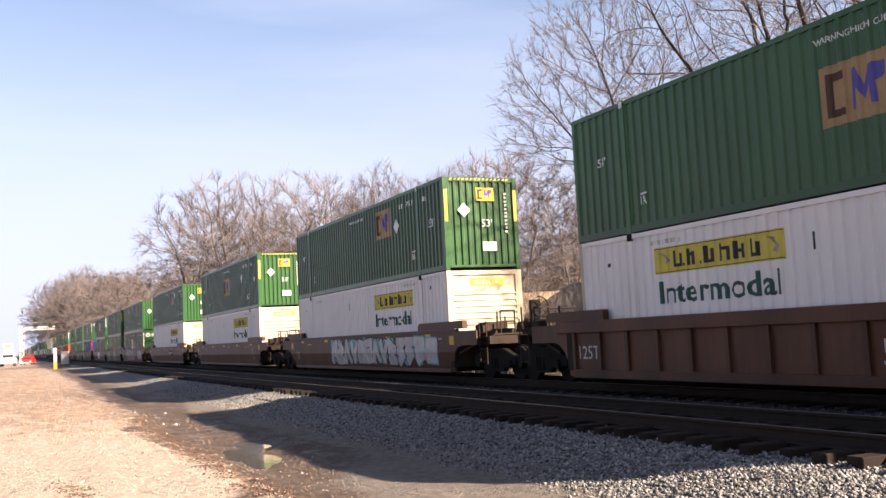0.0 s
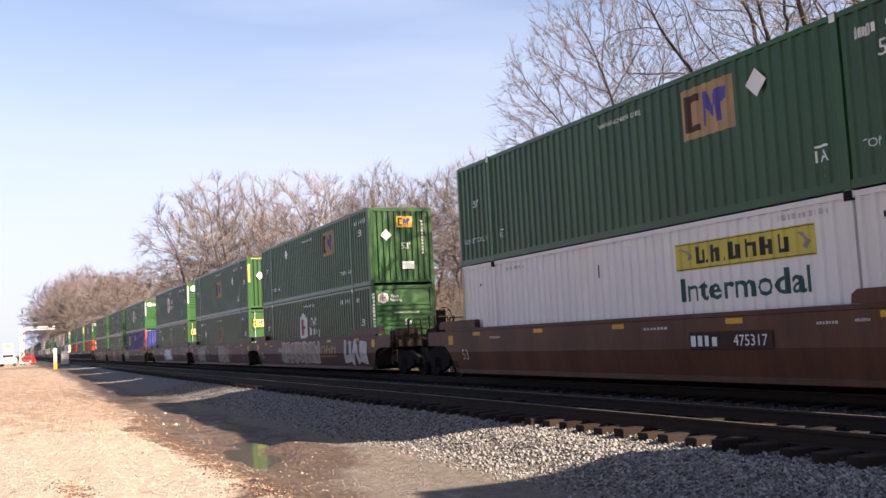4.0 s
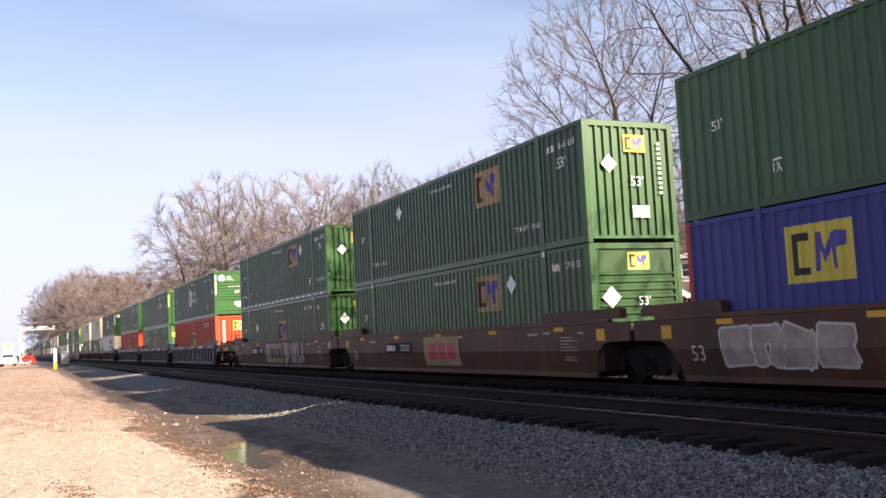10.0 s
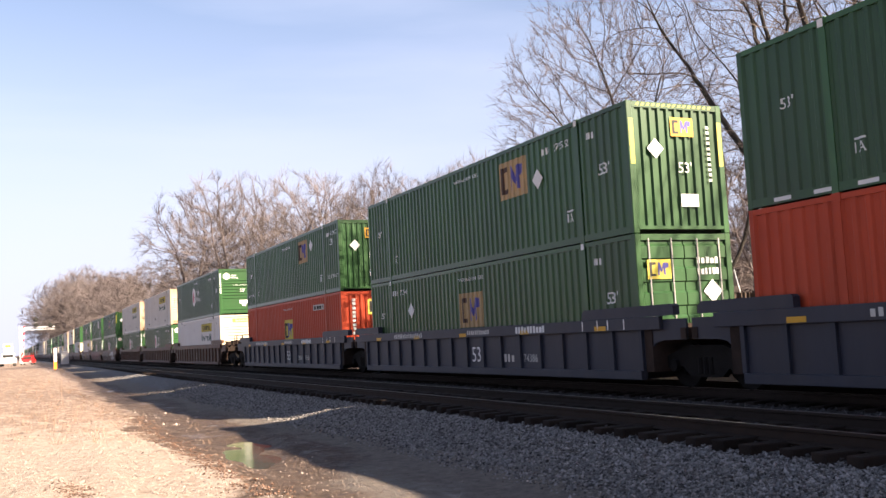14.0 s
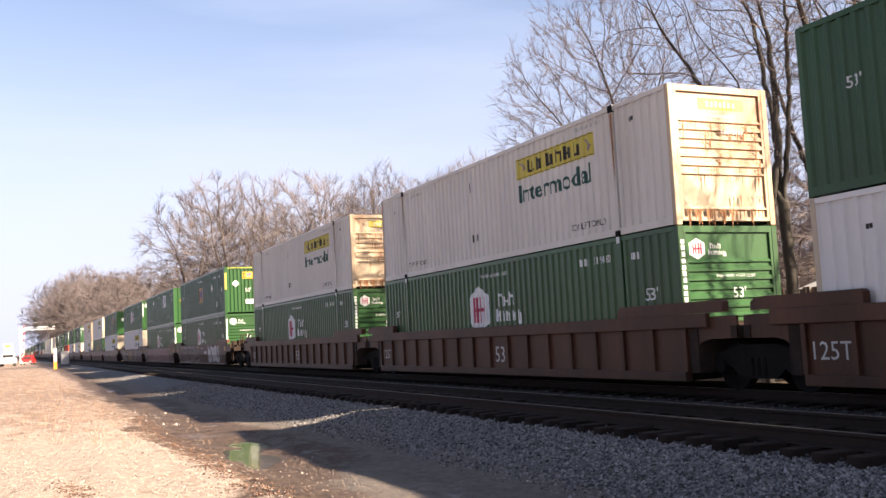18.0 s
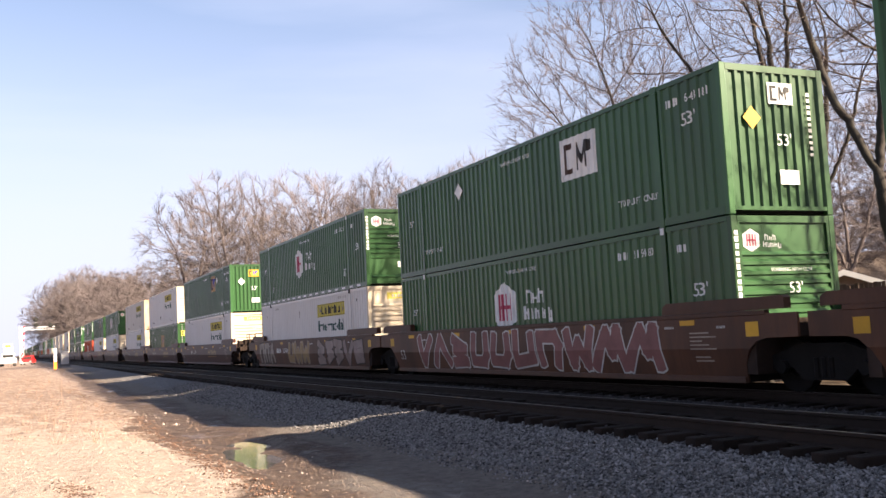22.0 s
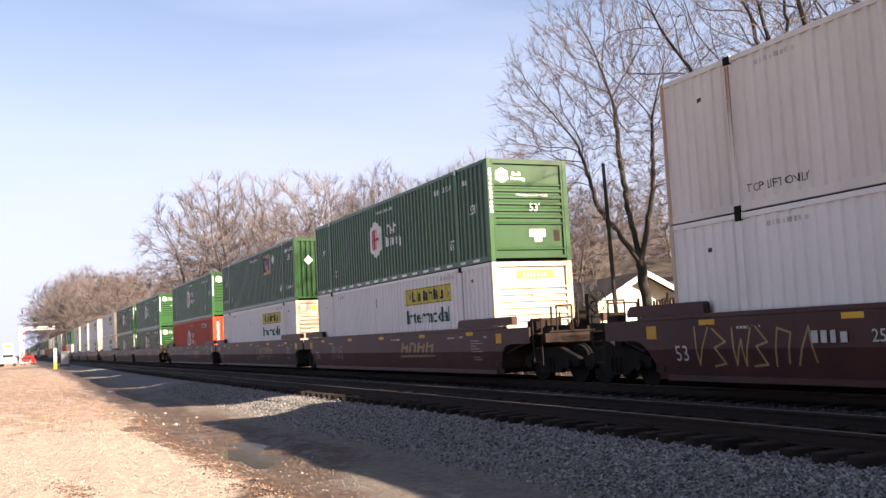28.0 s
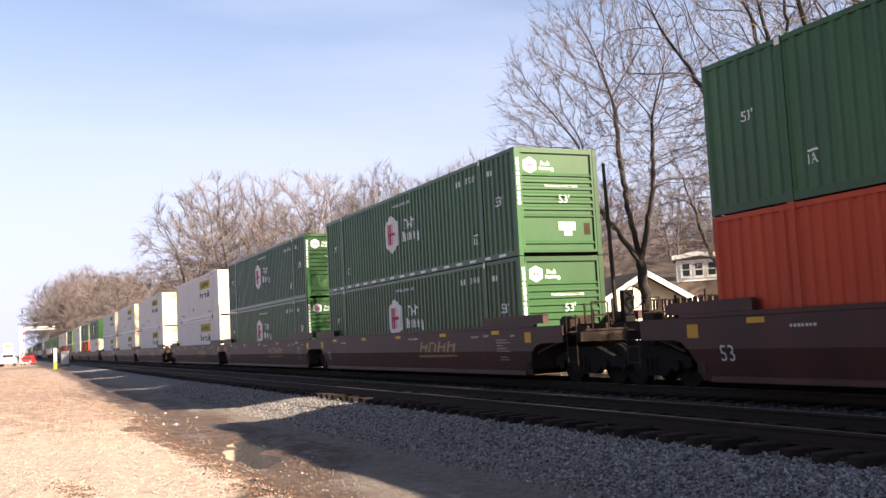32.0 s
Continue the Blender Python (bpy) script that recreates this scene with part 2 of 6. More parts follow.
def corrugated(lo, hi, z0, z1, n, deep=0.038, back=0.08):
    """A corrugated sheet in the plane of (u, z), u from lo to hi; depth runs to +d. Returns points (u, d, z) and faces."""
    pitch = (hi - lo) / n
    us = []
    for i in range(n):
        for k, d in zip(KNEES[:-1], DEPTHS[:-1]):
            us.append((lo + (i + k) * pitch, d * deep / 0.036))
    us.append((hi, 0.0))
    pts, fcs = [], []
    for u, d in us:
        pts += [(u, d, z0), (u, d, z1), (u, back, z0), (u, back, z1)]
    for i in range(len(us) - 1):
        a, b = 4 * i, 4 * i + 4
        fcs += [(a, b, b + 1, a + 1), (a + 2, a + 3, b + 3, b + 2), (a + 1, b + 1, b + 3, a + 3), (a, a + 2, b + 2, b)]
    m = 4 * (len(us) - 1)
    fcs += [(0, 1, 3, 2), (m, m + 2, m + 3, m + 1)]
    return pts, fcs


SHARED = {}


def shared(key, make):
    if key not in SHARED:
        SHARED[key] = make()
    return SHARED[key]


def fixed(pts, fcs, put, name, mat):
    """Points through put(), outward normals."""
    bm = bmesh.new()
    vs = [bm.verts.new(put(*p)) for p in pts]
    for f in fcs:
        bm.faces.new([vs[i] for i in f])
    return mesh_of(name, bm, mat)


SMALL = ("rust_stain", "number_mark", "class_mark", "logo_wording", "logo_mark", "warning_text", "wording", "graffiti", "company_wording", "length_mark", "stencil_block", "capacity_mark", "car_number", "scrape", "hazard_stripe")


def side_decal(name, flat, dist, z, mat, parent, key, label="", lift=0.004, conform=True):
    """Paint on the side that faces -x; dist is measured from the end that faces -y."""
    def make():
        pts, fcs = flat
        bm = bmesh.new()
        vs = [bm.verts.new((0.0, -HL + dist - u, z + v)) for u, v in pts]
        for f in fcs:
            try:
                bm.faces.new([vs[i] for i in f])
            except ValueError:
                pass
        if conform:
            lo, hi = min(v.co.y for v in vs), max(v.co.y for v in vs)
            i0, i1 = int((lo + HL - 0.12) / PITCH) - 1, int((hi + HL - 0.12) / PITCH) + 2
            for i in range(i0, i1):
                for k in KNEES[:-1]:
                    y = -HL + 0.12 + (i + k) * PITCH
                    if lo < y < hi:
                        bmesh.ops.bisect_plane(bm, geom=bm.verts[:] + bm.edges[:] + bm.faces[:], plane_co=(0, y, 0), plane_no=(0, 1, 0))
        for v in bm.verts:
            v.co.x = -HW + 0.012 - lift + (rib_depth(v.co.y) if conform else -0.012)
        for f in bm.faces:
            f.normal_update()
            if f.normal.x > 0:
                f.normal_flip()
        me = bpy.data.meshes.new(name)
        bm.to_mesh(me)
        bm.free()
        me.materials.append(mat)
        return me
    return tagged(part(name, shared(("side", key, mat.name, dist, z), make), mat, parent, label), kind="stuff" if name in SMALL else "")


def end_decal(name, flat, x, z, mat, parent, key, label="", lift=0.006):
    """Paint on the end that faces -y."""
    def make():
        pts, fcs = flat
        bm = bmesh.new()
        front = [bm.verts.new((x + u, -HL - lift, z + v)) for u, v in pts]
        for f in fcs:
            try:
                bm.faces.new([front[i] for i in f])
            except ValueError:
                pass
        for f in bm.faces:
            f.normal_update()
            if f.normal.y > 0:
                f.normal_flip()
        me = bpy.data.meshes.new(name)
        bm.to_mesh(me)
        bm.free()
        me.materials.append(mat)
        return me
    return tagged(part(name, shared(("end", key, mat.name, x, z, lift), make), mat, parent, label), kind="stuff" if name in SMALL else "")


HEX = [(0.0, 0.68), (0.62, 0.36), (0.62, -0.36), (0.0, -0.68), (-0.62, -0.36), (-0.62, 0.36)]
HEXBARS = plates((-0.36, -0.27, -0.36, 0.36), (-0.16, -0.07, -0.36, 0.36), (0.07, 0.16, -0.36, 0.36), (0.27, 0.36, -0.36, 0.36), (-0.27, 0.27, -0.05, 0.05))
DIAMOND = [(0, 0.26), (0.26, 0), (0, -0.26), (-0.26, 0)]
ZIGZAG = [(-0.10, -0.32), (-0.02, -0.32), (0.0, 0.02), (0.14, -0.2), (0.24, 0.06), (0.28, -0.3), (0.38, -0.3), (0.36, 0.04), (0.56, 0.08), (0.58, 0.3), (0.34, 0.34), (0.24, 0.3), (0.14, 0.02), (0.02, 0.34), (-0.08, 0.34)]
FORK = shapes([(-0.62, -0.36), (-0.22, -0.36), (-0.22, -0.24), (-0.46, -0.24), (-0.46, 0.22), (-0.22, 0.22), (-0.22, 0.36), (-0.62, 0.36)])


def scaled(flat, k, kv=None):
    kv = k if kv is None else kv
    return [(u * k, v * kv) for u, v in flat[0]], flat[1]


def turned(flat, quarter):
    return ([(-v, u) for u, v in flat[0]], flat[1]) if quarter else flat


def strokes(u0, u1, v0, v1, bar, slant=0.0, w=0.28):
    """A block of wording: two uprights of unlike height and a crossing bar."""
    t = (u1 - u0) * w
    m = v0 + (v1 - v0) * bar
    cuts = [(u0, u0 + t, v0, v1), (u1 - t, u1, v0, v0 + (v1 - v0) * 0.8), (u0 + t, u1 - t, m, m + (v1 - v0) * 0.2)]
    return [[(a + slant * c, c), (b + slant * c, c), (b + slant * d, d), (a + slant * d, d)] for a, b, c, d in cuts]


WORDS = shapes(*[o for u0, u1, v0, v1, k in ((-0.50, -0.24, 0.06, 0.42, 0.75), (-0.16, 0.05, 0.06, 0.31, 0.4), (0.12, 0.34, 0.06, 0.42, 0.6), (-0.66, -0.38, -0.34, 0.0, 0.4), (-0.31, -0.16, -0.34, -0.07, 0.0),
                                             (-0.10, 0.14, -0.34, -0.07, 0.6), (0.22, 0.44, -0.34, -0.07, 0.4), (0.52, 0.74, -0.44, -0.07, 0.1)) for o in strokes(u0, u1, v0, v1, k)])


def emp_plate(side, ob, dist, z, back=YELLOW, dark=BLACK, blue=VIOLET, k=1.0, sink=0.0):
    """The square plate with a dark fork and a violet zigzag."""
    put = side_decal if side else end_decal
    tag = ("plate", k)
    put("logo_panel", plates((-0.74 * k, 0.74 * k, -0.5 * k, 0.5 * k)), dist, z, back, ob, tag, "square painted logo panel", lift=0.004 if side else 0.012 - sink)
    put("logo_mark", scaled(FORK, k), dist, z, dark, ob, ("fork", k), lift=0.007 if side else 0.016 - sink)
    put("logo_mark", scaled(shapes(ZIGZAG), k), dist, z, blue, ob, ("zig", k), lift=0.007 if side else 0.016 - sink)


def hub_mark(side, ob, dist, z, k=1.0, sink=0.0):
    put = side_decal if side else end_decal
    put("logo_panel", scaled(shapes(HEX), k), dist, z, LETTER, ob, ("hex", k), "white hexagonal logo panel", lift=0.004 if side else 0.012 - sink)
    put("logo_mark", scaled(HEXBARS, k), dist, z, CRIMSON, ob, ("hexbar", k), lift=0.007 if side else 0.016 - sink)
    off = 1.68 * k
    put("logo_wording", scaled(WORDS, k), dist - off if side else dist + off * 0.92, z - 0.02, LETTER, ob, ("words", k), "white wording in blocks", lift=0.004 if side else 0.012 - sink)


def common_side(ob, ink=LETTER, seed=3, mark=True, digits="275552", num=2.9, fifty=1.58):
    side_decal("length_mark", lettering("53'", 0.27), 1.02, fifty, ink, ob, "53", "painted length mark")
    side_decal("length_mark", lettering("53'", 0.20), 15.05, 1.72, ink, ob, "53b")
    side_decal("warning_text", lettering("WARNING HIGH CUBE", 0.105), 8.0, 2.52, ink, ob, "whc")
    side_decal("number_mark", bars(4, 0.45, 0.17, seed, 0.6), num + 0.55, 2.45, ink, ob, ("num", seed))
    side_decal("number_mark", lettering(digits, 0.17), num - 0.18, 2.45, ink, ob, ("dig", digits))
    if not mark:
        return
    side_decal("class_mark", lettering("1A", 0.2), 2.48, 0.66, ink, ob, "1a")
    side_decal("class_mark", plates((-0.14, 0.14, 0.0, 0.04)), 2.48, 0.8, ink, ob, "1abar")
    for d in (2.0, LENGTH - 2.0):
        side_decal("post_mark", plates((-0.06, 0.06, -0.07, 0.07)), d, 2.81, ink, ob, ("pm", d), lift=0.026, conform=False)
    side_decal("class_mark", bars(3, 0.3, 0.15, 2), 1.5, 2.42, ink, ob, "wtp")
    side_decal("class_mark", lettering("1A", 0.17), 13.62, 0.66, ink, ob, "1a2")
    side_decal("class_mark", plates((-0.12, 0.12, 0.0, 0.035)), 13.62, 0.78, ink, ob, "1abar2")


def end_frame(ob, mat, posts):
    """Corner posts, header and sill of both ends, castings."""
    for sx in (-1, 1):
        for sy in (-1, 1):
            key = ("post", posts.name, sx, sy)
            x0, x1 = sorted((sx * HW, sx * (HW - 0.15)))
            y0, y1 = sorted((sy * HL, sy * (HL - 0.12)))
            part("corner_post", shared(key, lambda: mesh_of("corner_post", box(bmesh.new(), x0, x1, y0, y1, 0.0, HEIGHT, 0.012), posts)), posts, ob)
    for sy in (-1, 1):
        y0, y1 = sorted((sy * (HL - 0.004), sy * (HL - 0.11)))
        part("end_header", shared(("head", mat.name, sy), lambda: mesh_of("end_header", box(bmesh.new(), -HW + 0.15, HW - 0.15, y0, y1, HEIGHT - 0.14, HEIGHT - 0.01), mat)), mat, ob)
        part("end_sill", shared(("sill", mat.name, sy), lambda: mesh_of("end_sill", box(bmesh.new(), -HW + 0.15, HW - 0.15, y0, y1, 0.085, 0.16), mat)), mat, ob)


def end_vertical(ob, mat):
    """Upright corrugations between the posts."""
    def make(sy):
        pts, fcs = corrugated(-HW + 0.15, HW - 0.15, 0.16, HEIGHT - 0.14, 10, 0.05, 0.09)
        return fixed(pts, fcs, lambda u, d, z: (u, sy * (HL - 0.012 - d), z), "end_wall", mat)
    return make


def ledge_outline(levels, face, crest, z0, z1, back):
    """A cut through a panel with ledges: (y, z) with y outwards."""
    o = [(back, z0), (face, z0)]
    for z, tall in levels:
        o += [(face, z), (crest, z + 0.02), (crest, z + tall - 0.05), (face, z + tall)]
    return o + [(face, z1), (back, z1)]


def end_ribbed(ob, mat):
    """A smooth panel above, ledges in the middle, smooth below, in one pressing."""
    def make(sy):
        levels = [(0.30, 0.09), (1.02, 0.09)] + [(1.20 + 0.185 * i, 0.13) for i in range(5)] + [(2.12, 0.09)]
        o = ledge_outline(levels, HL - 0.055, HL - 0.012, 0.16, HEIGHT - 0.14, HL - 0.11)
        return mesh_of("end_wall", prism(bmesh.new(), [(sy * y, z) for y, z in o], -HW + 0.21, HW - 0.21, "x"), mat)
    for x in (-HW + 0.15, HW - 0.21):
        part("end_stile", shared(("stile", mat.name, x), lambda: mesh_of("end_stile", box(bmesh.new(), x, x + 0.06, -HL + 0.008, -HL + 0.11, 0.16, HEIGHT - 0.14), mat)), mat, ob)
    return make


def end_door(ob, mat):
    """Two door leaves with deep ledges: one is the end wall, the other a part beside it."""
    levels = [(z, 0.33) for z in (0.28, 0.80, 1.32, 1.84, 2.34)]

    def leaf(sy, x0, x1):
        o = ledge_outline(levels, HL - 0.06, HL - 0.02, 0.17, HEIGHT - 0.15, HL - 0.11)
        return mesh_of("door_leaf", prism(bmesh.new(), [(sy * y, z) for y, z in o], x0, x1, "x"), mat)

    part("door_leaf", shared(("leaf", mat.name), lambda: leaf(-1, -HW + 0.16, -0.015)), mat, ob, "ledged steel door leaf")
    return lambda sy: leaf(sy, 0.015, HW - 0.16)


END_NAMES = {end_vertical: "upright", end_ribbed: "ribbed", end_door: "doors"}


def shell(ob, mat, end, posts=None):
    ends = {"white_paint": YELLOWED, "weathered_white_paint": RUSTY}.get(mat.name, mat)
    posts = posts or ends
    for sx in (-1, 1):
        def wall():
            pts, fcs = corrugated(-HL + 0.12, HL - 0.12, 0.17, HEIGHT - 0.10, RIBS)
            return fixed(pts, fcs, lambda u, d, z: (sx * (HW - 0.012 - d), u, z), "side_wall", mat)
        part("side_wall", shared(("wall", mat.name, sx), wall), mat, ob, "corrugated steel side")
        x0, x1 = sorted((sx * (HW - 0.002), sx * (HW - 0.10)))
        part("top_rail", shared(("trail", mat.name, sx), lambda: mesh_of("top_rail", box(bmesh.new(), x0, x1, -HL + 0.12, HL - 0.12, HEIGHT - 0.10, HEIGHT - 0.005), mat)), mat, ob)
        part("bottom_rail", shared(("brail", mat.name, sx), lambda: mesh_of("bottom_rail", box(bmesh.new(), x0, x1, -HL + 0.12, HL - 0.12, 0.02, 0.17), mat)), mat, ob)
        for sy in (-1, 1):
            y = sy * (HL - 2.0)
            xa, xb = sorted((sx * (HW + 0.008), sx * (HW - 0.09)))

            def lift_post():
                bm = box(bmesh.new(), xa, xb, y - 0.07, y + 0.07, 0.0, HEIGHT)
                return box(bm, xa - 0.004 * (sx < 0), xb + 0.004 * (sx > 0), y - 0.09, y + 0.09, HEIGHT - 0.12, HEIGHT + 0.012)
            part("lifting_post", shared(("lift", mat.name, sx, sy), lift_post_mesh(lift_post, mat)), mat, ob)
    part("roof", shared(("roof", mat.name), lambda: roof_mesh(mat)), mat, ob, "ribbed steel roof")
    part("floor", shared(("floor", 0), lambda: mesh_of("floor", box(bmesh.new(), -HW + 0.10, HW - 0.10, -HL + 0.12, HL - 0.12, 0.03, 0.15), DARK)), DARK, ob)
    end_frame(ob, ends, posts)
    make = end(ob, ends)
    part("end_wall", shared(("front", END_NAMES[end], ends.name), lambda: make(-1)), ends, ob)
    other = end_vertical(ob, mat)
    part("end_wall", shared(("end_vertical", mat.name, 1), lambda: other(1)), mat, ob)


def lift_post_mesh(build, mat):
    return lambda: mesh_of("lifting_post", build(), mat)


def roof_mesh(mat):
    bm = bmesh.new()
    box(bm, -HW + 0.10, HW - 0.10, -HL + 0.11, HL - 0.11, HEIGHT - 0.09, HEIGHT - 0.035)
    for i in range(28):
        y = -HL + 0.5 + i * (LENGTH - 1.0) / 27
        box(bm, -HW + 0.2, HW - 0.2, y - 0.08, y + 0.08, HEIGHT - 0.04, HEIGHT - 0.015)
    return mesh_of("roof", bm, mat)


def dashes(ob):
    for i in range(17):
        side_decal("reflector_dash", plates((-0.2, 0.2, -0.035, 0.035)), 0.9 + i * 0.9, 0.09, LETTER, ob, "dash", conform=False)


def side_emp(ob, back=TAN, dark=UMBER, blue=VIOLET, low_text=None, logo=8.0, lz=1.58, gem=3.86, gz=1.82, digits="275552", num=2.9, fifty=1.58):
    common_side(ob, mark=low_text != 2.77, digits=digits, num=num, fifty=fifty)
    emp_plate(True, ob, logo, lz, back, dark, blue)
    side_decal("placard", shapes(DIAMOND), gem, gz, LETTER, ob, ("gem", gem), "white diamond placard", conform=False)
    if low_text:
        for d in (low_text, LENGTH - low_text):
            side_decal("warning_text", lettering("TOP LIFT ONLY", 0.14), d, 0.68, LETTER, ob, ("tlo", d))


def end_emp(ob, stripes=True, back=AMBER, dark=BLACK, blue=VIOLET, gem=LETTER):
    if stripes:
        for x in (-1.2, 1.2):
            end_decal("reflective_strip", plates((-0.055, 0.055, -0.5, 0.5)), x, 2.0, YELLOW, ob, ("strip", x), "yellow reflective strip", lift=0.003)
        end_decal("hazard_stripe", shapes(*[[(-1.05 + 0.14 * i, -0.03), (-0.98 + 0.14 * i, -0.03), (-0.94 + 0.14 * i, 0.03), (-1.01 + 0.14 * i, 0.03)] for i in range(15)]), 0.0, HEIGHT - 0.07, YELLOW, ob, "hatching", lift=0.0)
    emp_plate(False, ob, 0.15, 2.35, back, dark, blue, 0.42)
    end_decal("placard", scaled(shapes(DIAMOND), 0.86), -0.6, 1.85, gem, ob, "gem", "diamond placard", lift=0.012)
    end_decal("length_mark", lettering("53'", 0.24), 0.17, 1.45, LETTER, ob, "53", lift=0.012)
    end_decal("notice", plates((-0.24, 0.24, -0.14, 0.14)), 0.24, 0.72, LETTER, ob, "notice", "white notice panel", lift=0.012)
    end_decal("number_mark", turned(bars(11, 1.3, 0.085, 4, 0.6), True), 0.86, 1.8, FADED, ob, "vnum", lift=0.006)


def end_hub(ob):
    hub_mark(False, ob, -0.80, 2.42, 0.32, 0.064)
    end_decal("warning_text", lettering("WARNING HIGH CUBE", 0.07), 0.1, 1.86, LETTER, ob, "whc", lift=0.004)
    end_decal("length_mark", lettering("53'", 0.22), 0.17, 1.52, LETTER, ob, "53", lift=0.006)
    end_decal("notice", shapes([(-0.26, 0.16), (-0.26, -0.06), (-0.1, -0.06), (-0.1, -0.2), (0.14, -0.2), (0.14, -0.06), (0.26, -0.06), (0.26, 0.16)]), 0.25, 0.74, LETTER, ob, "notice", "white notice panel", lift=-0.05)
    end_decal("number_mark", turned(bars(10, 1.3, 0.09, 6), True), -1.2, 2.0, LETTER, ob, "vnum", lift=0.003)
    end_decal("hatch", plates((-0.1, 0.1, -0.16, 0.16)), 0.88, 0.72, GRIME, ob, "hatch", lift=-0.05)


def side_jb(ob, at=4.6):
    side_decal("logo_panel", plates((-1.82, 1.82, -0.27, 0.27)), at, 2.23, YELLOW, ob, "jbp", "long yellow logo panel")
    side_decal("logo_mark", plates((-1.8, 1.8, 0.235, 0.25), (-1.8, 1.8, -0.25, -0.235)), at, 2.23, BLACK, ob, "jbl", lift=0.007)
    glyphs = shapes(*[o for u, w, k in ((-1.16, 0.22, 0.0), (-0.78, 0.26, 0.55), (-0.26, 0.30, 0.0), (0.16, 0.28, 0.6), (0.56, 0.30, 0.35), (0.98, 0.24, 0.0)) for o in strokes(u, u + w, -0.16, 0.17, k, 0.0, 0.34)], *[[(u, -0.16), (u + 0.06, -0.16), (u + 0.06, -0.1), (u, -0.1)] for u in (-0.88, -0.42)])
    side_decal("logo_mark", glyphs, at, 2.23, BLACK, ob, "jbg", lift=0.007)
    curls = shapes([(-1.7, 0.17), (-1.4, 0.12), (-1.3, -0.02), (-1.42, -0.1), (-1.38, 0.02)], [(1.42, 0.16), (1.58, 0.14), (1.72, -0.02), (1.66, -0.16), (1.52, -0.1), (1.6, 0.0)])
    side_decal("logo_mark", curls, at, 2.23, SPRAYDIM, ob, "jbc", lift=0.007)
    side_decal("wording", scaled(lettering("Intermodal", 0.46, 0.016), 1.22, 1.0), at, 1.58, DGREEN, ob, "inter", "dark green painted word")
    for d in (2.0, LENGTH - 2.0):
        for z, h in ((HEIGHT - 0.06, 0.09), (0.06, 0.08)):
            bm = box(bmesh.new(), -HW - 0.03, -HW + 0.06, -HL + d - 0.085, -HL + d + 0.085, z - h, z + h - 0.02, 0.012)
            part("lifting_pad", shared(("pad", d, z), lambda: mesh_of("lifting_pad", bm, DARK)), DARK, ob, "dark worn lifting pad")
    side_decal("number_mark", bars(10, 1.2, 0.10, 5, 0.6), 3.0, 2.66, FADED, ob, "jbn")
    side_decal("number_mark", bars(8, 1.0, 0.09, 6, 0.6), 13.0, 2.62, FADED, ob, "jbn2")
    side_decal("class_mark", bars(2, 0.22, 0.1, 7), 1.3, 2.45, BLACK, ob, "jbw")
    side_decal("drain_mark", plates((-0.025, 0.025, -0.15, 0.15)), 9.1, 2.2, BLACK, ob, "jbs")
    side_decal("class_mark", bars(2, 0.2, 0.08, 9), 15.0, 2.3, BLACK, ob, "jbx")
    for d in (3.2, LENGTH - 3.0):
        side_decal("warning_text", lettering("TOP LIFT ONLY", 0.15), d, 0.40, BLACK, ob, ("jbt", d))
    side_decal("scrape", plates((-0.1, -0.03, -0.12, 0.1), (0.05, 0.12, -0.12, 0.06), (0.2, 0.24, -0.1, 0.1)), 9.0, 0.75, BLACK, ob, "scr")


def end_jb(ob):
    end_decal("logo_panel", plates((-0.6, 0.6, -0.12, 0.12)), 0.1, 2.52, YELLOW, ob, "jbe", "yellow logo panel", lift=-0.05)
    end_decal("logo_mark", bars(7, 0.8, 0.12, 3, 0.6), 0.1, 2.52, FADED, ob, "jbe2", lift=-0.046)
    end_decal("wording", bars(10, 0.7, 0.07, 4, 0.7), 0.1, 2.27, FADED, ob, "jbe3", lift=-0.05)
    end_decal("wording", bars(8, 0.6, 0.07, 4, 0.7), 0.3, 1.93, FADED, ob, "jbe4", lift=0.004)


def rust_runs(ob):
    """Rust that has run down from the ledges."""
    rnd = random.Random(5)
    runs = []
    for i in range(120):
        low = i % 3 == 0
        x, z = rnd.uniform(-1.02, 1.02), 0.32 if low else rnd.choice((1.02, 1.20, 1.385, 1.57, 1.755, 1.94, 2.12, 0.6))
        w, h = rnd.uniform(0.004, 0.02) * (1.8 if low else 1.0), rnd.uniform(0.05, 0.42)
        runs.append([(x - w, z), (x + w, z), (x + w * 0.7, z - h * 0.6), (x, z - h), (x - w * 0.6, z - h * 0.5)])
    end_decal("rust_stain", shapes(*runs), 0.0, 0.0, RUST, ob, "rust", "rust runs below the ledges", lift=0.001)


def post_runs(ob):
    """Brown grime that has run down the lifting posts."""
    rnd = random.Random(9)
    for d in (2.0, LENGTH - 2.0):
        runs = []
        for i in range(7):
            u, w, h = rnd.uniform(-0.06, 0.06), rnd.uniform(0.006, 0.022), rnd.uniform(0.5, 2.5)
            runs.append([(u - w, 2.72), (u + w, 2.72), (u + w * 0.6, 2.72 - h * 0.6), (u, 2.72 - h), (u - w * 0.7, 2.72 - h * 0.5)])
        side_decal("rust_stain", shapes(*runs), d, 0.0, RUST, ob, ("posts", d), "grime runs down the lifting post", lift=0.012, conform=False)


RUST = material("rust_stain", (0.22, 0.105, 0.05), 0.8, vary=0.4, scale=6.0)


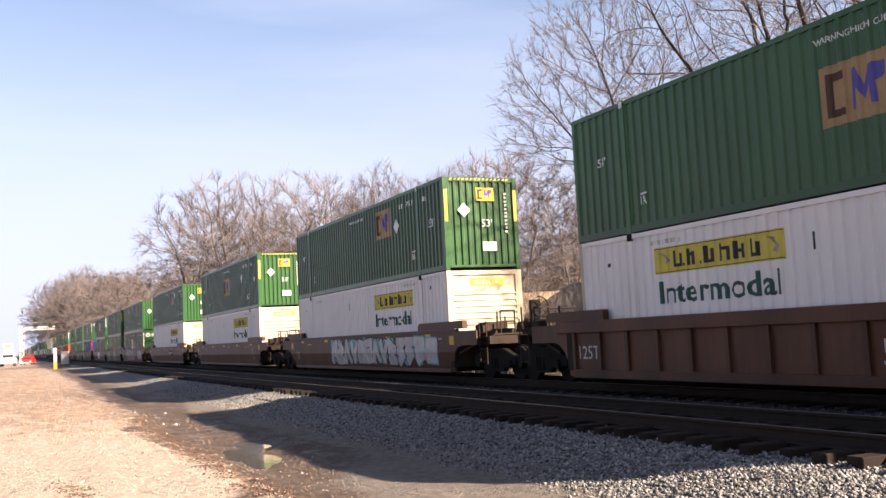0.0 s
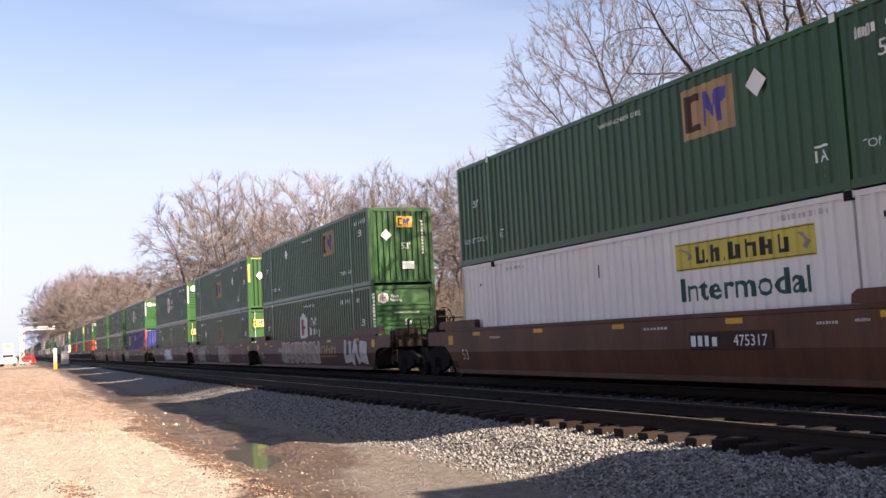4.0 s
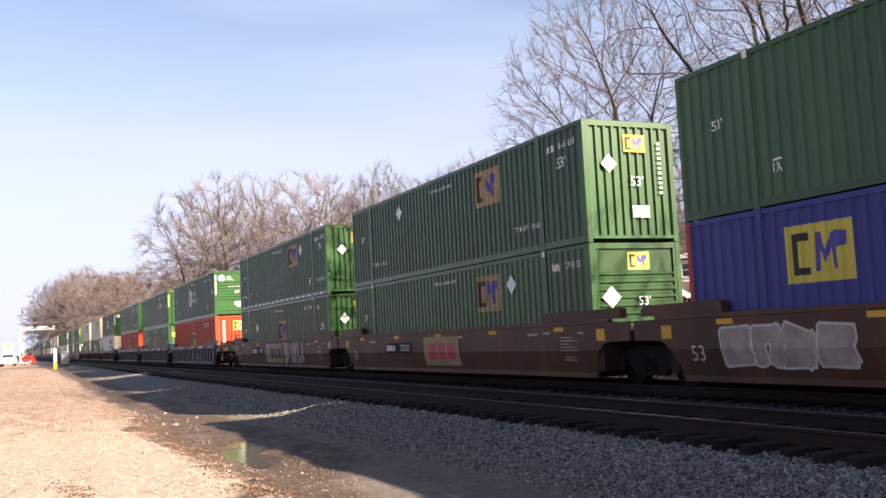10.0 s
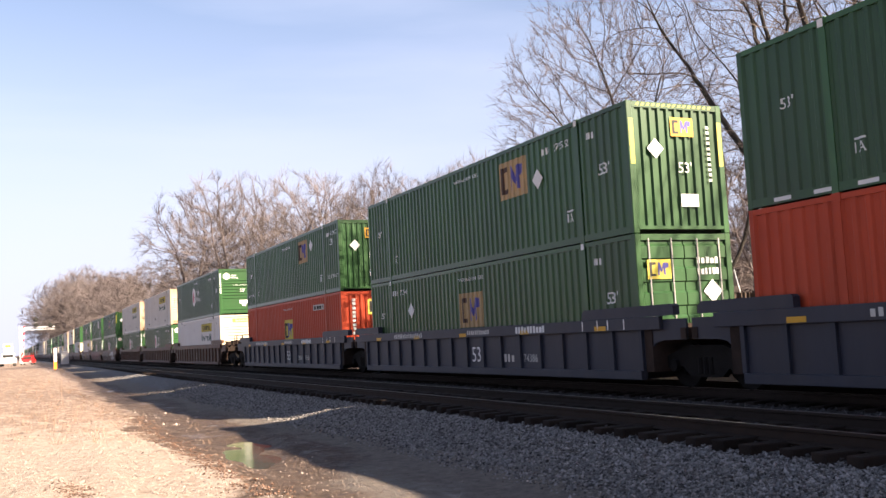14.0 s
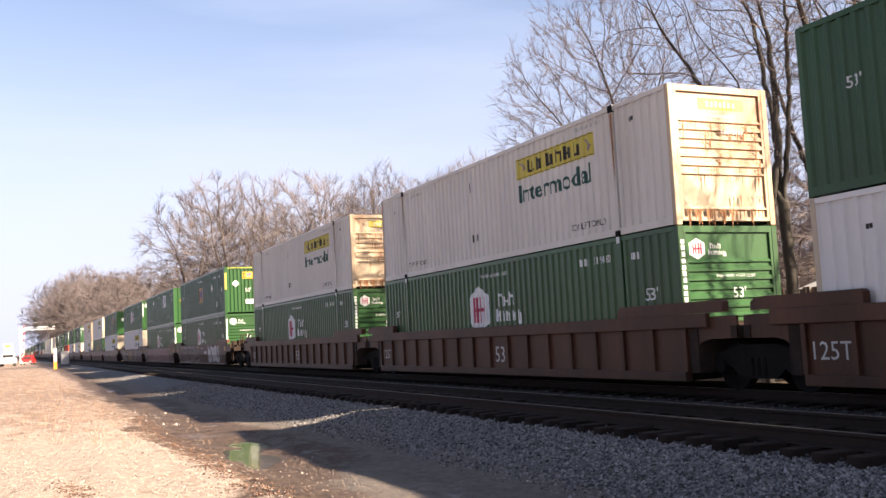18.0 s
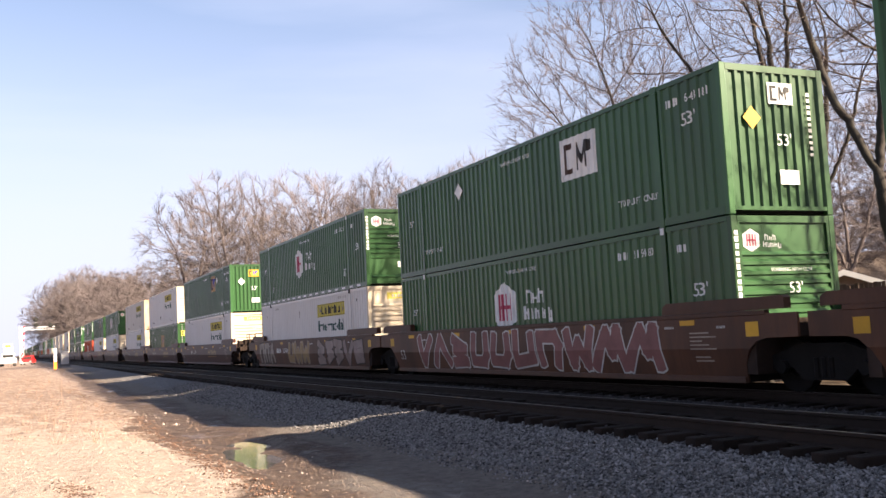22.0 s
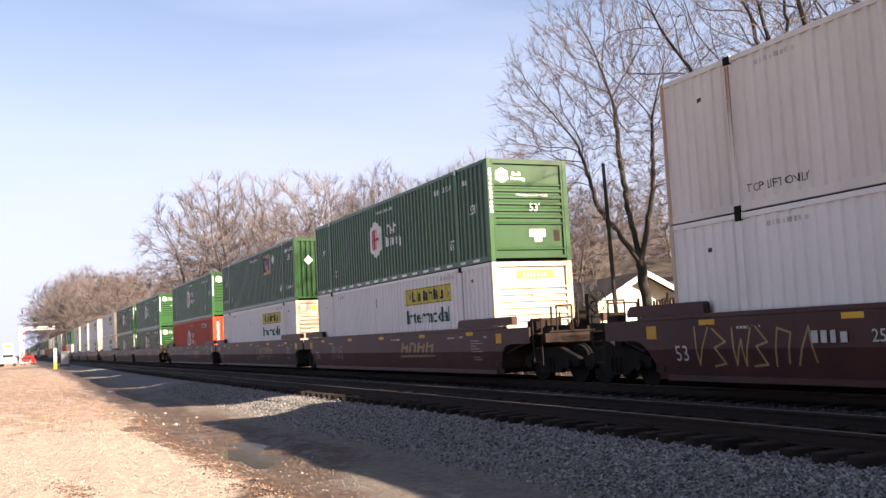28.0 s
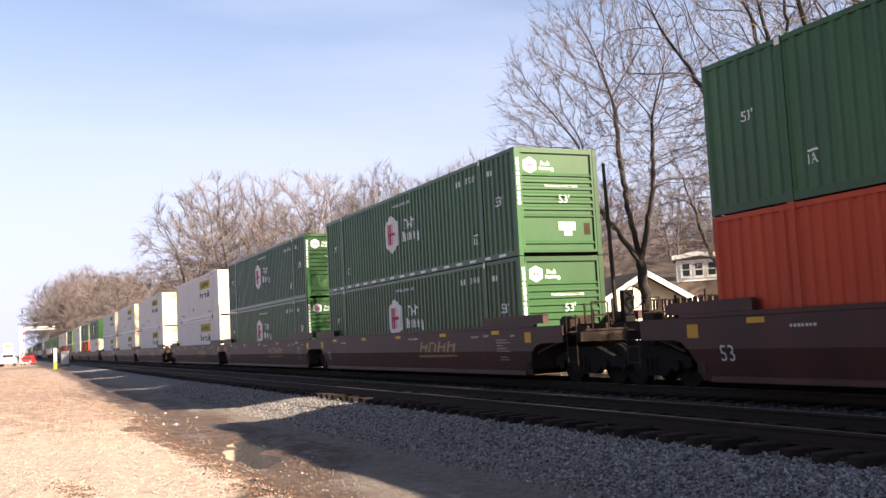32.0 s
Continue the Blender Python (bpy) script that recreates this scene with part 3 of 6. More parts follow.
# kind: label, paint, end, side painter, end painter
def make_container(kind, m):
    g = "stacked containers on the train"
    spec = {
        "emp": (GREEN, end_vertical, "dark green corrugated container with a yellow square logo"),
        "emp_hi": (GREEN, end_vertical, "dark green corrugated container with a high yellow logo"),
        "emp_e": (GREEN, end_vertical, "dark green container with yellow logo and far diamond placard"),
        "emp_low": (GREEN, end_vertical, "dark green corrugated container with a low yellow logo"),
        "emp_b": (GREEN, end_vertical, "dark green container with yellow logo and top-lift lettering"),
        "emp_dash": (GREEN, end_vertical, "green container with yellow logo and white dashed rail"),
        "emp_door": (GREEN, end_door, "dark green container with ledged double doors and yellow logo"),
        "emp_rib": (GREEN, end_ribbed, "dark green container with ribbed end and yellow logo"),
        "emp_white": (GREEN, end_vertical, "dark green corrugated container with a white square logo"),
        "hub": (GREEN, end_ribbed, "dark green corrugated container with a white hexagon logo"),
        "hub_dash": (GREEN, end_ribbed, "green container with white hexagon logo and dashed rail"),
        "jb": (WHITE, end_ribbed, "white corrugated container with a long yellow logo panel"),
        "jb_turned": (WHITE, end_ribbed, "white corrugated container with its yellow logo panel at the far end"),
        "jb_rust": (CREAM, end_ribbed, "weathered white container with a rust-streaked ribbed end"),
        "red_emp": (RED, end_vertical, "orange-red corrugated container with a yellow square logo"),
        "red_hub": (RED, end_vertical, "orange-red corrugated container with a white hexagon logo"),
        "blue": (BLUE, end_vertical, "blue corrugated container with orange-red corner posts"),
    }[kind]
    paint, end, label = spec
    ob = thing("shipping_container", m, label, "container", g)
    shell(ob, paint, end, RED if kind == "blue" else None)
    if kind == "emp":
        side_emp(ob)
        end_emp(ob)
    elif kind == "emp_hi":
        side_emp(ob, logo=5.2, lz=2.06)
        end_emp(ob)
    elif kind == "emp_b":
        side_emp(ob, low_text=0.97, logo=5.16, lz=2.09, gem=3.8, gz=2.24, digits="650030", num=0.86, fifty=2.1)
        end_emp(ob, stripes=False)
    elif kind == "emp_dash":
        side_emp(ob, low_text=0.97, logo=5.13, lz=2.07, gem=3.8, gz=2.2, digits="649070", num=0.86, fifty=2.1)
        end_emp(ob, stripes=False)
        dashes(ob)
    elif kind == "emp_e":
        side_emp(ob, low_text=2.77, logo=4.93, lz=2.07, gem=11.35, gz=2.23, digits="643181", num=0.9, fifty=2.05)
        end_emp(ob, stripes=False)
    elif kind == "emp_low":
        side_emp(ob, logo=7.35, lz=1.54, gem=12.4, gz=1.8, digits="270067")
        end_emp(ob, stripes=False)
    elif kind == "emp_white":
        side_emp(ob, back=LETTER, blue=BLACK, low_text=2.77, logo=4.97, lz=2.05, gem=11.37, gz=2.22, digits="643181", num=0.9, fifty=2.05)
        end_emp(ob, stripes=False, back=LETTER, blue=BLACK, gem=AMBER)
    elif kind == "emp_door":
        side_emp(ob, gem=12.44, gz=1.8, logo=8.05, lz=1.63, digits="272341", num=13.3)
        emp_plate(False, ob, -0.72, 2.12, k=0.42)
        end_decal("number_mark", bars(5, 0.62, 0.14, 3), 0.62, 2.3, LETTER, ob, "dn", lift=0.003)
        end_decal("number_mark", bars(6, 0.62, 0.14, 4), 0.62, 2.06, LETTER, ob, "dn2", lift=0.003)
        end_decal("placard", shapes(DIAMOND), 0.7, 1.62, LETTER, ob, "dgem", lift=0.003)
        for x in (-0.95, -0.35, 0.35, 0.95):
            bm = tube(bmesh.new(), (x, -HL + 0.005, 0.1), (x, -HL + 0.005, HEIGHT - 0.1), 0.022, sides=6)
            part("locking_rod", shared(("rod", x), lambda: mesh_of("locking_rod", bm, GALV)), GALV, ob, "galvanised locking rod")
    elif kind == "emp_rib":
        side_emp(ob, logo=5.15, lz=2.03, gem=3.76, gz=2.18, digits="274350", num=0.95, fifty=0.9)
        emp_plate(False, ob, 0.1, 2.46, k=0.42, sink=0.064)
        end_decal("placard", shapes(DIAMOND), -0.75, 1.62, LETTER, ob, "rgem", lift=0.003)
        end_decal("length_mark", lettering("53'", 0.22), 0.17, 1.52, LETTER, ob, "53", lift=0.006)
    elif kind in ("hub", "hub_dash"):
        common_side(ob, digits="519480" if kind == "hub" else "519260")
        hub_mark(True, ob, 8.95, 1.60)
        end_hub(ob)
        if kind == "hub_dash":
            dashes(ob)
    elif kind in ("jb", "jb_turned", "jb_rust"):
        side_jb(ob, 11.6 if kind == "jb_turned" else 4.6)
        end_jb(ob)
        if kind == "jb_rust":
            rust_runs(ob)
            post_runs(ob)
    elif kind == "red_emp":
        side_decal("warning_text", lettering("WARNING HIGH CUBE", 0.105), 8.0, 2.52, FADED, ob, "whc")
        side_decal("number_panel", plates((-0.75, 0.75, -0.12, 0.12)), 3.08, 2.4, FADED, ob, "nump", "whitish number panel")
        side_decal("number_mark", bars(8, 1.3, 0.15, 3), 3.08, 2.4, DARK, ob, "numk", lift=0.007)
        emp_plate(True, ob, 7.9, 1.53)
        emp_plate(False, ob, 0.30, 2.25, k=0.62)
        end_decal("number_mark", turned(bars(9, 1.5, 0.14, 4), True), -0.75, 1.9, LETTER, ob, "vnum2", lift=0.006)
    elif kind == "red_hub":
        side_decal("warning_text", lettering("WARNING HIGH CUBE", 0.105), 8.0, 2.52, FADED, ob, "whc")
        side_decal("number_panel", plates((-0.75, 0.75, -0.12, 0.12)), 3.08, 2.4, FADED, ob, "nump", "whitish number panel")
        side_decal("number_mark", bars(8, 1.3, 0.15, 3), 3.08, 2.4, DARK, ob, "numk", lift=0.007)
        hub_mark(True, ob, 8.95, 1.60)
        hub_mark(False, ob, -0.35, 2.1, 0.4)
        end_decal("number_mark", turned(bars(9, 1.4, 0.14, 4), True), -0.95, 1.9, LETTER, ob, "vnum2", lift=0.006)
    elif kind == "blue":
        emp_plate(True, ob, 12.85, 2.0, k=0.98)
        side_decal("length_mark", lettering("53", 0.48), 0.95, 2.04, LETTER, ob, "b53")
        side_decal("notice", plates((-0.26, 0.26, -0.2, 0.2)), 0.92, 1.55, LETTER, ob, "bno", "pale notice panel")
        side_decal("notice", plates((-0.2, 0.2, -0.24, 0.24)), 7.9, 2.25, LETTER, ob, "bno2", "pale notice panel")
        side_decal("number_mark", bars(8, 0.8, 0.14, 5), 3.0, 2.4, FADED, ob, "bnum")
        end_decal("length_mark", lettering("53", 0.48), 0.1, 1.95, LETTER, ob, "be53", lift=0.012)
        end_decal("notice", plates((-0.3, 0.3, -0.18, 0.18)), 0.15, 1.36, LETTER, ob, "beno", "pale notice panel", lift=0.012)
        for x in (-0.95, 0.95):
            end_decal("hazard_stripe", shapes(*[[(-0.2 + 0.1 * i, -0.035), (-0.15 + 0.1 * i, -0.035), (-0.12 + 0.1 * i, 0.035), (-0.17 + 0.1 * i, 0.035)] for i in range(4)]), x, 2.8, YELLOW, ob, ("haz", x), lift=0.003)
    return ob


FIRST = {}


def make_far_container(kind, m):
    """The same box seen only from afar: main panels and logo panel."""
    paint = {"jb": WHITE, "red_emp": RED}.get(kind, GREEN)
    ends = YELLOWED if paint is WHITE else paint
    ob = thing("shipping_container", m, {"jb": "white corrugated container far down the train", "red_emp": "orange-red corrugated container far down the train"}.get(kind, "dark green corrugated container far down the train"), "container", "stacked containers on the train")
    for sx in (-1, 1):
        part("side_wall", SHARED[("wall", paint.name, sx)], paint, ob)
        part("bottom_rail", SHARED[("brail", paint.name, sx)], paint, ob)
        part("top_rail", SHARED[("trail", paint.name, sx)], paint, ob)
        for sy in (-1, 1):
            part("corner_post", SHARED[("post", ends.name, sx, sy)], ends, ob)
    part("roof", SHARED[("roof", paint.name)], paint, ob)
    part("end_wall", SHARED[("front", "upright" if kind in ("emp", "emp_b", "red_emp") else "ribbed", ends.name)], ends, ob)
    part("end_header", SHARED[("head", ends.name, -1)], ends, ob)
    part("end_sill", SHARED[("sill", ends.name, -1)], ends, ob)
    if kind == "hub":
        side_decal("logo_panel", scaled(shapes(HEX), 1.0), 8.95, 1.60, LETTER, ob, ("hex", 1.0))
    elif kind == "jb":
        side_decal("logo_panel", plates((-1.82, 1.82, -0.27, 0.27)), 4.6, 2.23, YELLOW, ob, "jbp")
    else:
        side_decal("logo_panel", plates((-0.74, 0.74, -0.5, 0.5)), 5.2, 2.06, YELLOW, ob, ("plate", 1.0))
    return ob


def container(kind, s, level, lite=False):
    m = pose(TRAIN_X, s + HL, (BASE_LOW, BASE_HIGH)[level])
    if (kind, lite) in FIRST:
        ob = copy_thing(FIRST[kind, lite], m)
    else:
        ob = FIRST[kind, lite] = (make_far_container if lite else make_container)(kind, m)
    RIDERS.append((ob, s + HL, (BASE_LOW, BASE_HIGH)[level]))
    return ob


TRAIN_X, BASE_LOW, BASE_HIGH = 13.423, 0.36, 3.26
RIDERS = []


# ---- the train: well cars ----
CREASE, LEAN = 0.80, 0.22


def lean_in(bm, sx):
    """Below the crease the smooth sides fall back towards the rail."""
    bmesh.ops.bisect_plane(bm, geom=bm.verts[:] + bm.edges[:] + bm.faces[:], plane_co=(0, 0, CREASE), plane_no=(0, 0, 1))
    for v in bm.verts:
        v.co.x -= sx * max(0.0, CREASE - v.co.z) * LEAN


def car_wall(paint, near, far, ribbed, sx):
    """One side of the well: plate with raked lower corners; d is measured from the container's near end."""
    def end_of(joined_on):
        k, tip = (0.50, 2.2) if joined_on else (0.22, 1.62)
        return [(k, 0.20), (k + 0.05, 0.50), (k + 0.20, 0.76), (k + 0.42, 0.93), (k + 0.62, 0.98), (tip, 0.99), (tip, 1.40)]
    outline = [(LENGTH + d, z) for d, z in end_of(far)] + [(-d, z) for d, z in reversed(end_of(near))]
    bm = bmesh.new()
    xo = 1.50 if not ribbed else 1.42
    x0, x1 = sorted((sx * xo, sx * (xo - 0.05)))
    prism(bm, [(d - HL, z) for d, z in outline], x0, x1, "x")
    if not ribbed:
        lean_in(bm, sx)
    return mesh_of("side_plate", bm, paint)


def truck(parent, y):
    """Two wheelsets in a pair of cast side frames."""
    t = part("truck", shared(("bolster",), lambda: mesh_of("truck", box(bmesh.new(), -1.0, 1.0, -0.2, 0.2, 0.35, 0.62), DARK)), DARK, parent, "grimy cast-steel truck")
    t.location = (0, y, 0)
    for sx in (-1, 1):
        def frame_mesh():
            bm = bmesh.new()
            o = [(-1.28, 0.42), (-1.28, 0.62), (-0.95, 0.72), (-0.5, 0.86), (0.5, 0.86), (0.95, 0.72), (1.28, 0.62), (1.28, 0.42), (1.05, 0.40), (0.72, 0.46), (0.45, 0.24), (-0.45, 0.24), (-0.72, 0.46), (-1.05, 0.40)]
            x0, x1 = sorted((sx * 0.93, sx * 1.08))
            prism(bm, o, x0, x1, "x")
            for dx in (-0.16, 0.0, 0.16):
                tube(bm, (sx * 1.06, dx, 0.30), (sx * 1.06, dx, 0.62), 0.065, sides=8)
            for dy in (-0.89, 0.89):
                tube(bm, (sx * 1.05, dy, 0.46), (sx * 1.17, dy, 0.46), 0.12, sides=10)
            return mesh_of("side_frame", bm, DARK)
        part("side_frame", shared(("sframe", sx), frame_mesh), DARK, t)
    for dy in (-0.89, 0.89):
        for sx in (-1, 1):
            def wheel():
                bm = bmesh.new()
                tube(bm, (sx * 0.66, 0, 0), (sx * 0.70, 0, 0), 0.485, sides=24)
                tube(bm, (sx * 0.70, 0, 0), (sx * 0.80, 0, 0), 0.457, sides=24)
                tube(bm, (sx * 0.80, 0, 0), (sx * 0.84, 0, 0), 0.20, 0.14, sides=12)
                return mesh_of("wheel", bm, DARK)
            w = part("wheel", shared(("wheel", sx), wheel), DARK, t, "worn steel wheel")
            w.location = (0, dy, 0.457)
        ax = part("axle", shared(("axle",), lambda: mesh_of("axle", tube(bmesh.new(), (-1.0, 0, 0), (1.0, 0, 0), 0.08, sides=8), DARK)), DARK, t)
        ax.location = (0, dy, 0.457)
    return t


def ladder(bm, x, y, z0, z1, w=0.42):
    for dy in (0, w):
        tube(bm, (x, y + dy, z0), (x, y + dy, z1), 0.018, sides=6)
    n = int((z1 - z0) / 0.33)
    for i in range(n + 1):
        z = z0 + 0.08 + i * (z1 - z0 - 0.16) / max(n, 1)
        tube(bm, (x, y, z), (x, y + w, z), 0.014, sides=6)


OCHREINK = material("worn_ochre_lettering", (0.23, 0.155, 0.075), 0.6, vary=0.35, scale=3.0)
GLYPHS = (((0.0, -0.5), (0.06, 0.44), (0.62, 0.3), (0.56, -0.46)), ((0.02, 0.45), (0.56, 0.4), (0.12, 0.02), (0.62, -0.1), (0.08, -0.46)), ((0.0, -0.46), (0.3, 0.45), (0.64, -0.42)),
          ((0.62, 0.36), (0.1, 0.42), (0.04, -0.36), (0.6, -0.42), (0.6, 0.0), (0.34, 0.02)), ((0.0, 0.45), (0.2, -0.42), (0.38, 0.12), (0.56, -0.44), (0.72, 0.44)), ((0.1, 0.46), (0.04, -0.4), (0.5, -0.44), (0.62, -0.1), (0.58, 0.45)))


def tag_strokes(seed, width, height, count, thick):
    """Sprayed letter-like signs that nobody can read: fat crowding strokes."""
    rnd = random.Random(seed)
    step = width / count
    outlines = []
    for i in range(count):
        g = rnd.choice(GLYPHS)
        flip = rnd.choice((-1, 1))
        slant, grow = rnd.uniform(0.05, 0.3), rnd.uniform(0.82, 1.0)
        u = -width / 2 + (i + 0.5) * step
        line = []
        for x, y in g:
            y = y * flip * grow + rnd.uniform(-0.04, 0.04)
            line.append((u + ((x - 0.33) * 1.15 + rnd.uniform(-0.06, 0.06)) * step + slant * y * 0.5 * height, y * (height - 0.2)))
        for p, q in zip(line, line[1:]):
            d = math.hypot(q[0] - p[0], q[1] - p[1]) or 1.0
            ex, ey = (q[0] - p[0]) / d * thick, (q[1] - p[1]) / d * thick
            k = 0.75
            outlines.append([(p[0] - ex * k - ey, p[1] - ey * k + ex), (p[0] - ex - 0.2 * ey, p[1] - ey + 0.2 * ex), (p[0] - ex * k + ey, p[1] - ey * k - ex), (q[0] + ex * k + ey, q[1] + ey * k - ex), (q[0] + ex, q[1] + ey), (q[0] + ex * k - ey, q[1] + ey * k + ex)])
    return shapes(*outlines)


def car_decal(name, flat, dist, z, mat, parent, key, label="", x=1.503, stack=0):
    def make():
        pts, fcs = flat
        bm = bmesh.new()
        vs = [bm.verts.new((-x - 0.002 * stack, -HL + dist - u, z + v)) for u, v in pts]
        for i, f in enumerate(fcs):
            face = bm.faces.new([vs[j] for j in f])
            if name == "graffiti":
                for j in f:
                    vs[j].co.x -= 0.00005 * i
        if x > 1.45:
            lean_in(bm, -1)
        for f in bm.faces:
            f.normal_update()
            if f.normal.x > 0:
                f.normal_flip()
        me = bpy.data.meshes.new(name)
        bm.to_mesh(me)
        bm.free()
        me.materials.append(mat)
        return me
    return tagged(part(name, shared(("car", key, mat.name, dist, z, x), make), mat, parent, label), kind="stuff" if name in SMALL else "")


def make_car(style, near, far, m):
    """style: paint and build; near, far: true where the car couples to another, false where units share a truck."""
    paint, ribbed, label = {
        "brown": (BROWN, False, "weathered brown well car with smooth sides and grime"),
        "ribbed": (BROWN, True, "rusty brown well car with upright side stakes"),
        "maroon": (MAROON, False, "dark maroon well car with smooth grimy sides"),
        "navy": (NAVY, True, "dark blue-grey well car with upright side stakes"),
    }[style]
    ob = thing("well_car", m, label, "rail car", "well cars of the train")
    n0, f0 = (-2.9 if near else -1.5), (LENGTH + 2.9 if far else LENGTH + 1.5)
    tag = (style, near, far)
    for sx in (-1, 1):
        part("side_plate", shared(("cw", tag, sx), lambda: car_wall(paint, near, far, ribbed, sx)), paint, ob)

        def chord():
            bm = bmesh.new()
            x0, x1 = sorted((sx * 1.515, sx * 1.40))
            z0 = 1.20 if ribbed else 1.38
            box(bm, x0, x1, -0.9 - HL, LENGTH + 0.9 - HL, z0, 1.47, 0.01)
            return mesh_of("top_chord", bm, paint)
        part("top_chord", shared(("chord", tag, sx), chord), paint, ob)

        def sill():
            bm = bmesh.new()
            x0, x1 = sorted((sx * (1.51 if ribbed else 1.412), sx * (1.36 if ribbed else 1.31)))
            box(bm, x0, x1, -0.2 - HL, LENGTH + 0.2 - HL, 0.175, 0.29 if not ribbed else 0.36, 0.01)
            return mesh_of("bottom_sill", bm, paint)
        part("bottom_sill", shared(("sill2", tag, sx), sill), paint, ob)
        for k, (d0, d1) in enumerate(((-1.35, 1.95), (LENGTH - 1.1, LENGTH + 1.35))):
            def guard():
                bm = bmesh.new()
                x0, x1 = sorted((sx * 1.50, sx * 1.34))
                o = [(d0 - HL, 1.474), (d1 - HL, 1.474), (d1 - HL - 0.02, 1.62), (d1 - HL - 0.14, 1.70), (d0 - HL + 0.05, 1.70), (d0 - HL, 1.66)]
                return mesh_of("end_guard", prism(bm, o, x0, x1, "x"), paint)
            part("end_guard", shared(("guard", tag, sx, k), guard), paint, ob)
        if ribbed:
            for i in range(17):
                d = -0.2 + i * 1.034

                def stake():
                    x0, x1 = sorted((sx * 1.49, sx * 1.421))
                    return mesh_of("stake", box(bmesh.new(), x0, x1, -0.05, 0.05, 0.36, 1.20), paint)
                st = part("stake", shared(("stake", style, sx), stake), paint, ob)
                st.location = (0, d - HL, 0)
    part("well_floor", shared(("wfloor",), lambda: mesh_of("well_floor", box(bmesh.new(), -1.36, 1.36, -0.2 - HL, LENGTH + 0.2 - HL, 0.19, 0.335), DARK)), DARK, ob)
    for sy, joined, e0 in ((-1, near, n0), (1, far, f0)):
        base = -HL if sy < 0 else HL
        long = 2.9 if joined else 1.62

        def deck():
            bm = bmesh.new()
            y0, y1 = sorted((base + sy * 0.35, base + sy * long))
            box(bm, -1.0, 1.0, y0, y1, 0.98, 1.16, 0.015)
            box(bm, -1.44, 1.44, *sorted((base + sy * 0.3, base + sy * 0.55)), 0.34, 1.30)
            box(bm, -1.44, 1.44, *sorted((base + sy * (long - 0.16), base + sy * long)), 1.00, 1.22)
            return mesh_of("end_deck", bm, GRIME)
        part("end_deck", shared(("deck", tag, sy), deck), GRIME, ob)
        if joined:
            truck(ob, base + sy * 2.45)

            def coupler():
                bm = bmesh.new()
                box(bm, -0.12, 0.12, *sorted((base + sy * 2.7, base + sy * 3.45)), 0.74, 0.96, 0.02)
                box(bm, -0.2, 0.2, *sorted((base + sy * 3.4, base + sy * 3.78)), 0.68, 1.0, 0.05)
                return mesh_of("coupler", bm, DARK)
            part("coupler", shared(("coup", sy), coupler), DARK, ob, "cast knuckle coupler")

            y = base + sy * 2.75

            def ladder_mesh():
                bm = bmesh.new()
                ladder(bm, -1.46, y - (0.42 if sy > 0 else 0), 0.45, 1.62)
                return mesh_of("ladder", bm, GRIME)
            part("ladder", shared(("ladd", tag, sy), ladder_mesh), GRIME, ob, "steel side ladder")
            for xa, xb in ((-1.0, -0.55), (0.55, 1.44)):
                def rail_loop():
                    bm = bmesh.new()
                    for p, q in (((xa, y, 1.14), (xa, y, 1.9)), ((xb, y, 1.14), (xb, y, 1.9)), ((xa, y, 1.9), (xb, y, 1.9)), ((xa, y, 1.6), (xb, y, 1.6))):
                        tube(bm, p, q, 0.022, sides=6)
                    return mesh_of("handrail", bm, GRIME)
                part("handrail", shared(("hrail", tag, sy, xa), rail_loop), GRIME, ob, "bent steel handrail")

            def walkway():
                bm = bmesh.new()
                box(bm, -1.3, 1.3, *sorted((base + sy * 1.5, base + sy * 2.9)), 1.24, 1.28)
                box(bm, -0.9, -0.2, *sorted((base + sy * 1.2, base + sy * 1.7)), 1.265, 1.62, 0.03)
                tube(bm, (0.2, base + sy * 1.62, 1.41), (0.95, base + sy * 1.62, 1.41), 0.16, sides=12)
                for k in range(5):
                    box(bm, -1.25 + 0.52 * k, -1.19 + 0.52 * k, *sorted((base + sy * 1.3, base + sy * 2.9)), 1.265, 1.36 + 0.05 * (k % 2))
                for xk, zk, rk in ((-0.7, 1.9, 0.03), (-0.45, 1.75, 0.025), (0.1, 2.0, 0.03), (1.05, 1.85, 0.03)):
                    tube(bm, (xk, base + sy * 2.0, 1.25), (xk, base + sy * 2.0, zk), rk, sides=6)
                tube(bm, (-1.35, base + sy * 1.1, 1.1), (-0.5, base + sy * 2.8, 1.26), 0.035, sides=6)
                tube(bm, (-1.42, base + sy * 0.9, 0.75), (-1.25, base + sy * 2.7, 1.26), 0.03, sides=6)
                box(bm, -1.38, -1.12, *sorted((base + sy * 1.9, base + sy * 2.3)), 1.265, 1.55, 0.03)
                return mesh_of("walkway", bm, GRIME)
            tagged(part("walkway", shared(("walkw", tag, sy), walkway), GRIME, ob, "end walkway with brake gear"), kind="stuff")
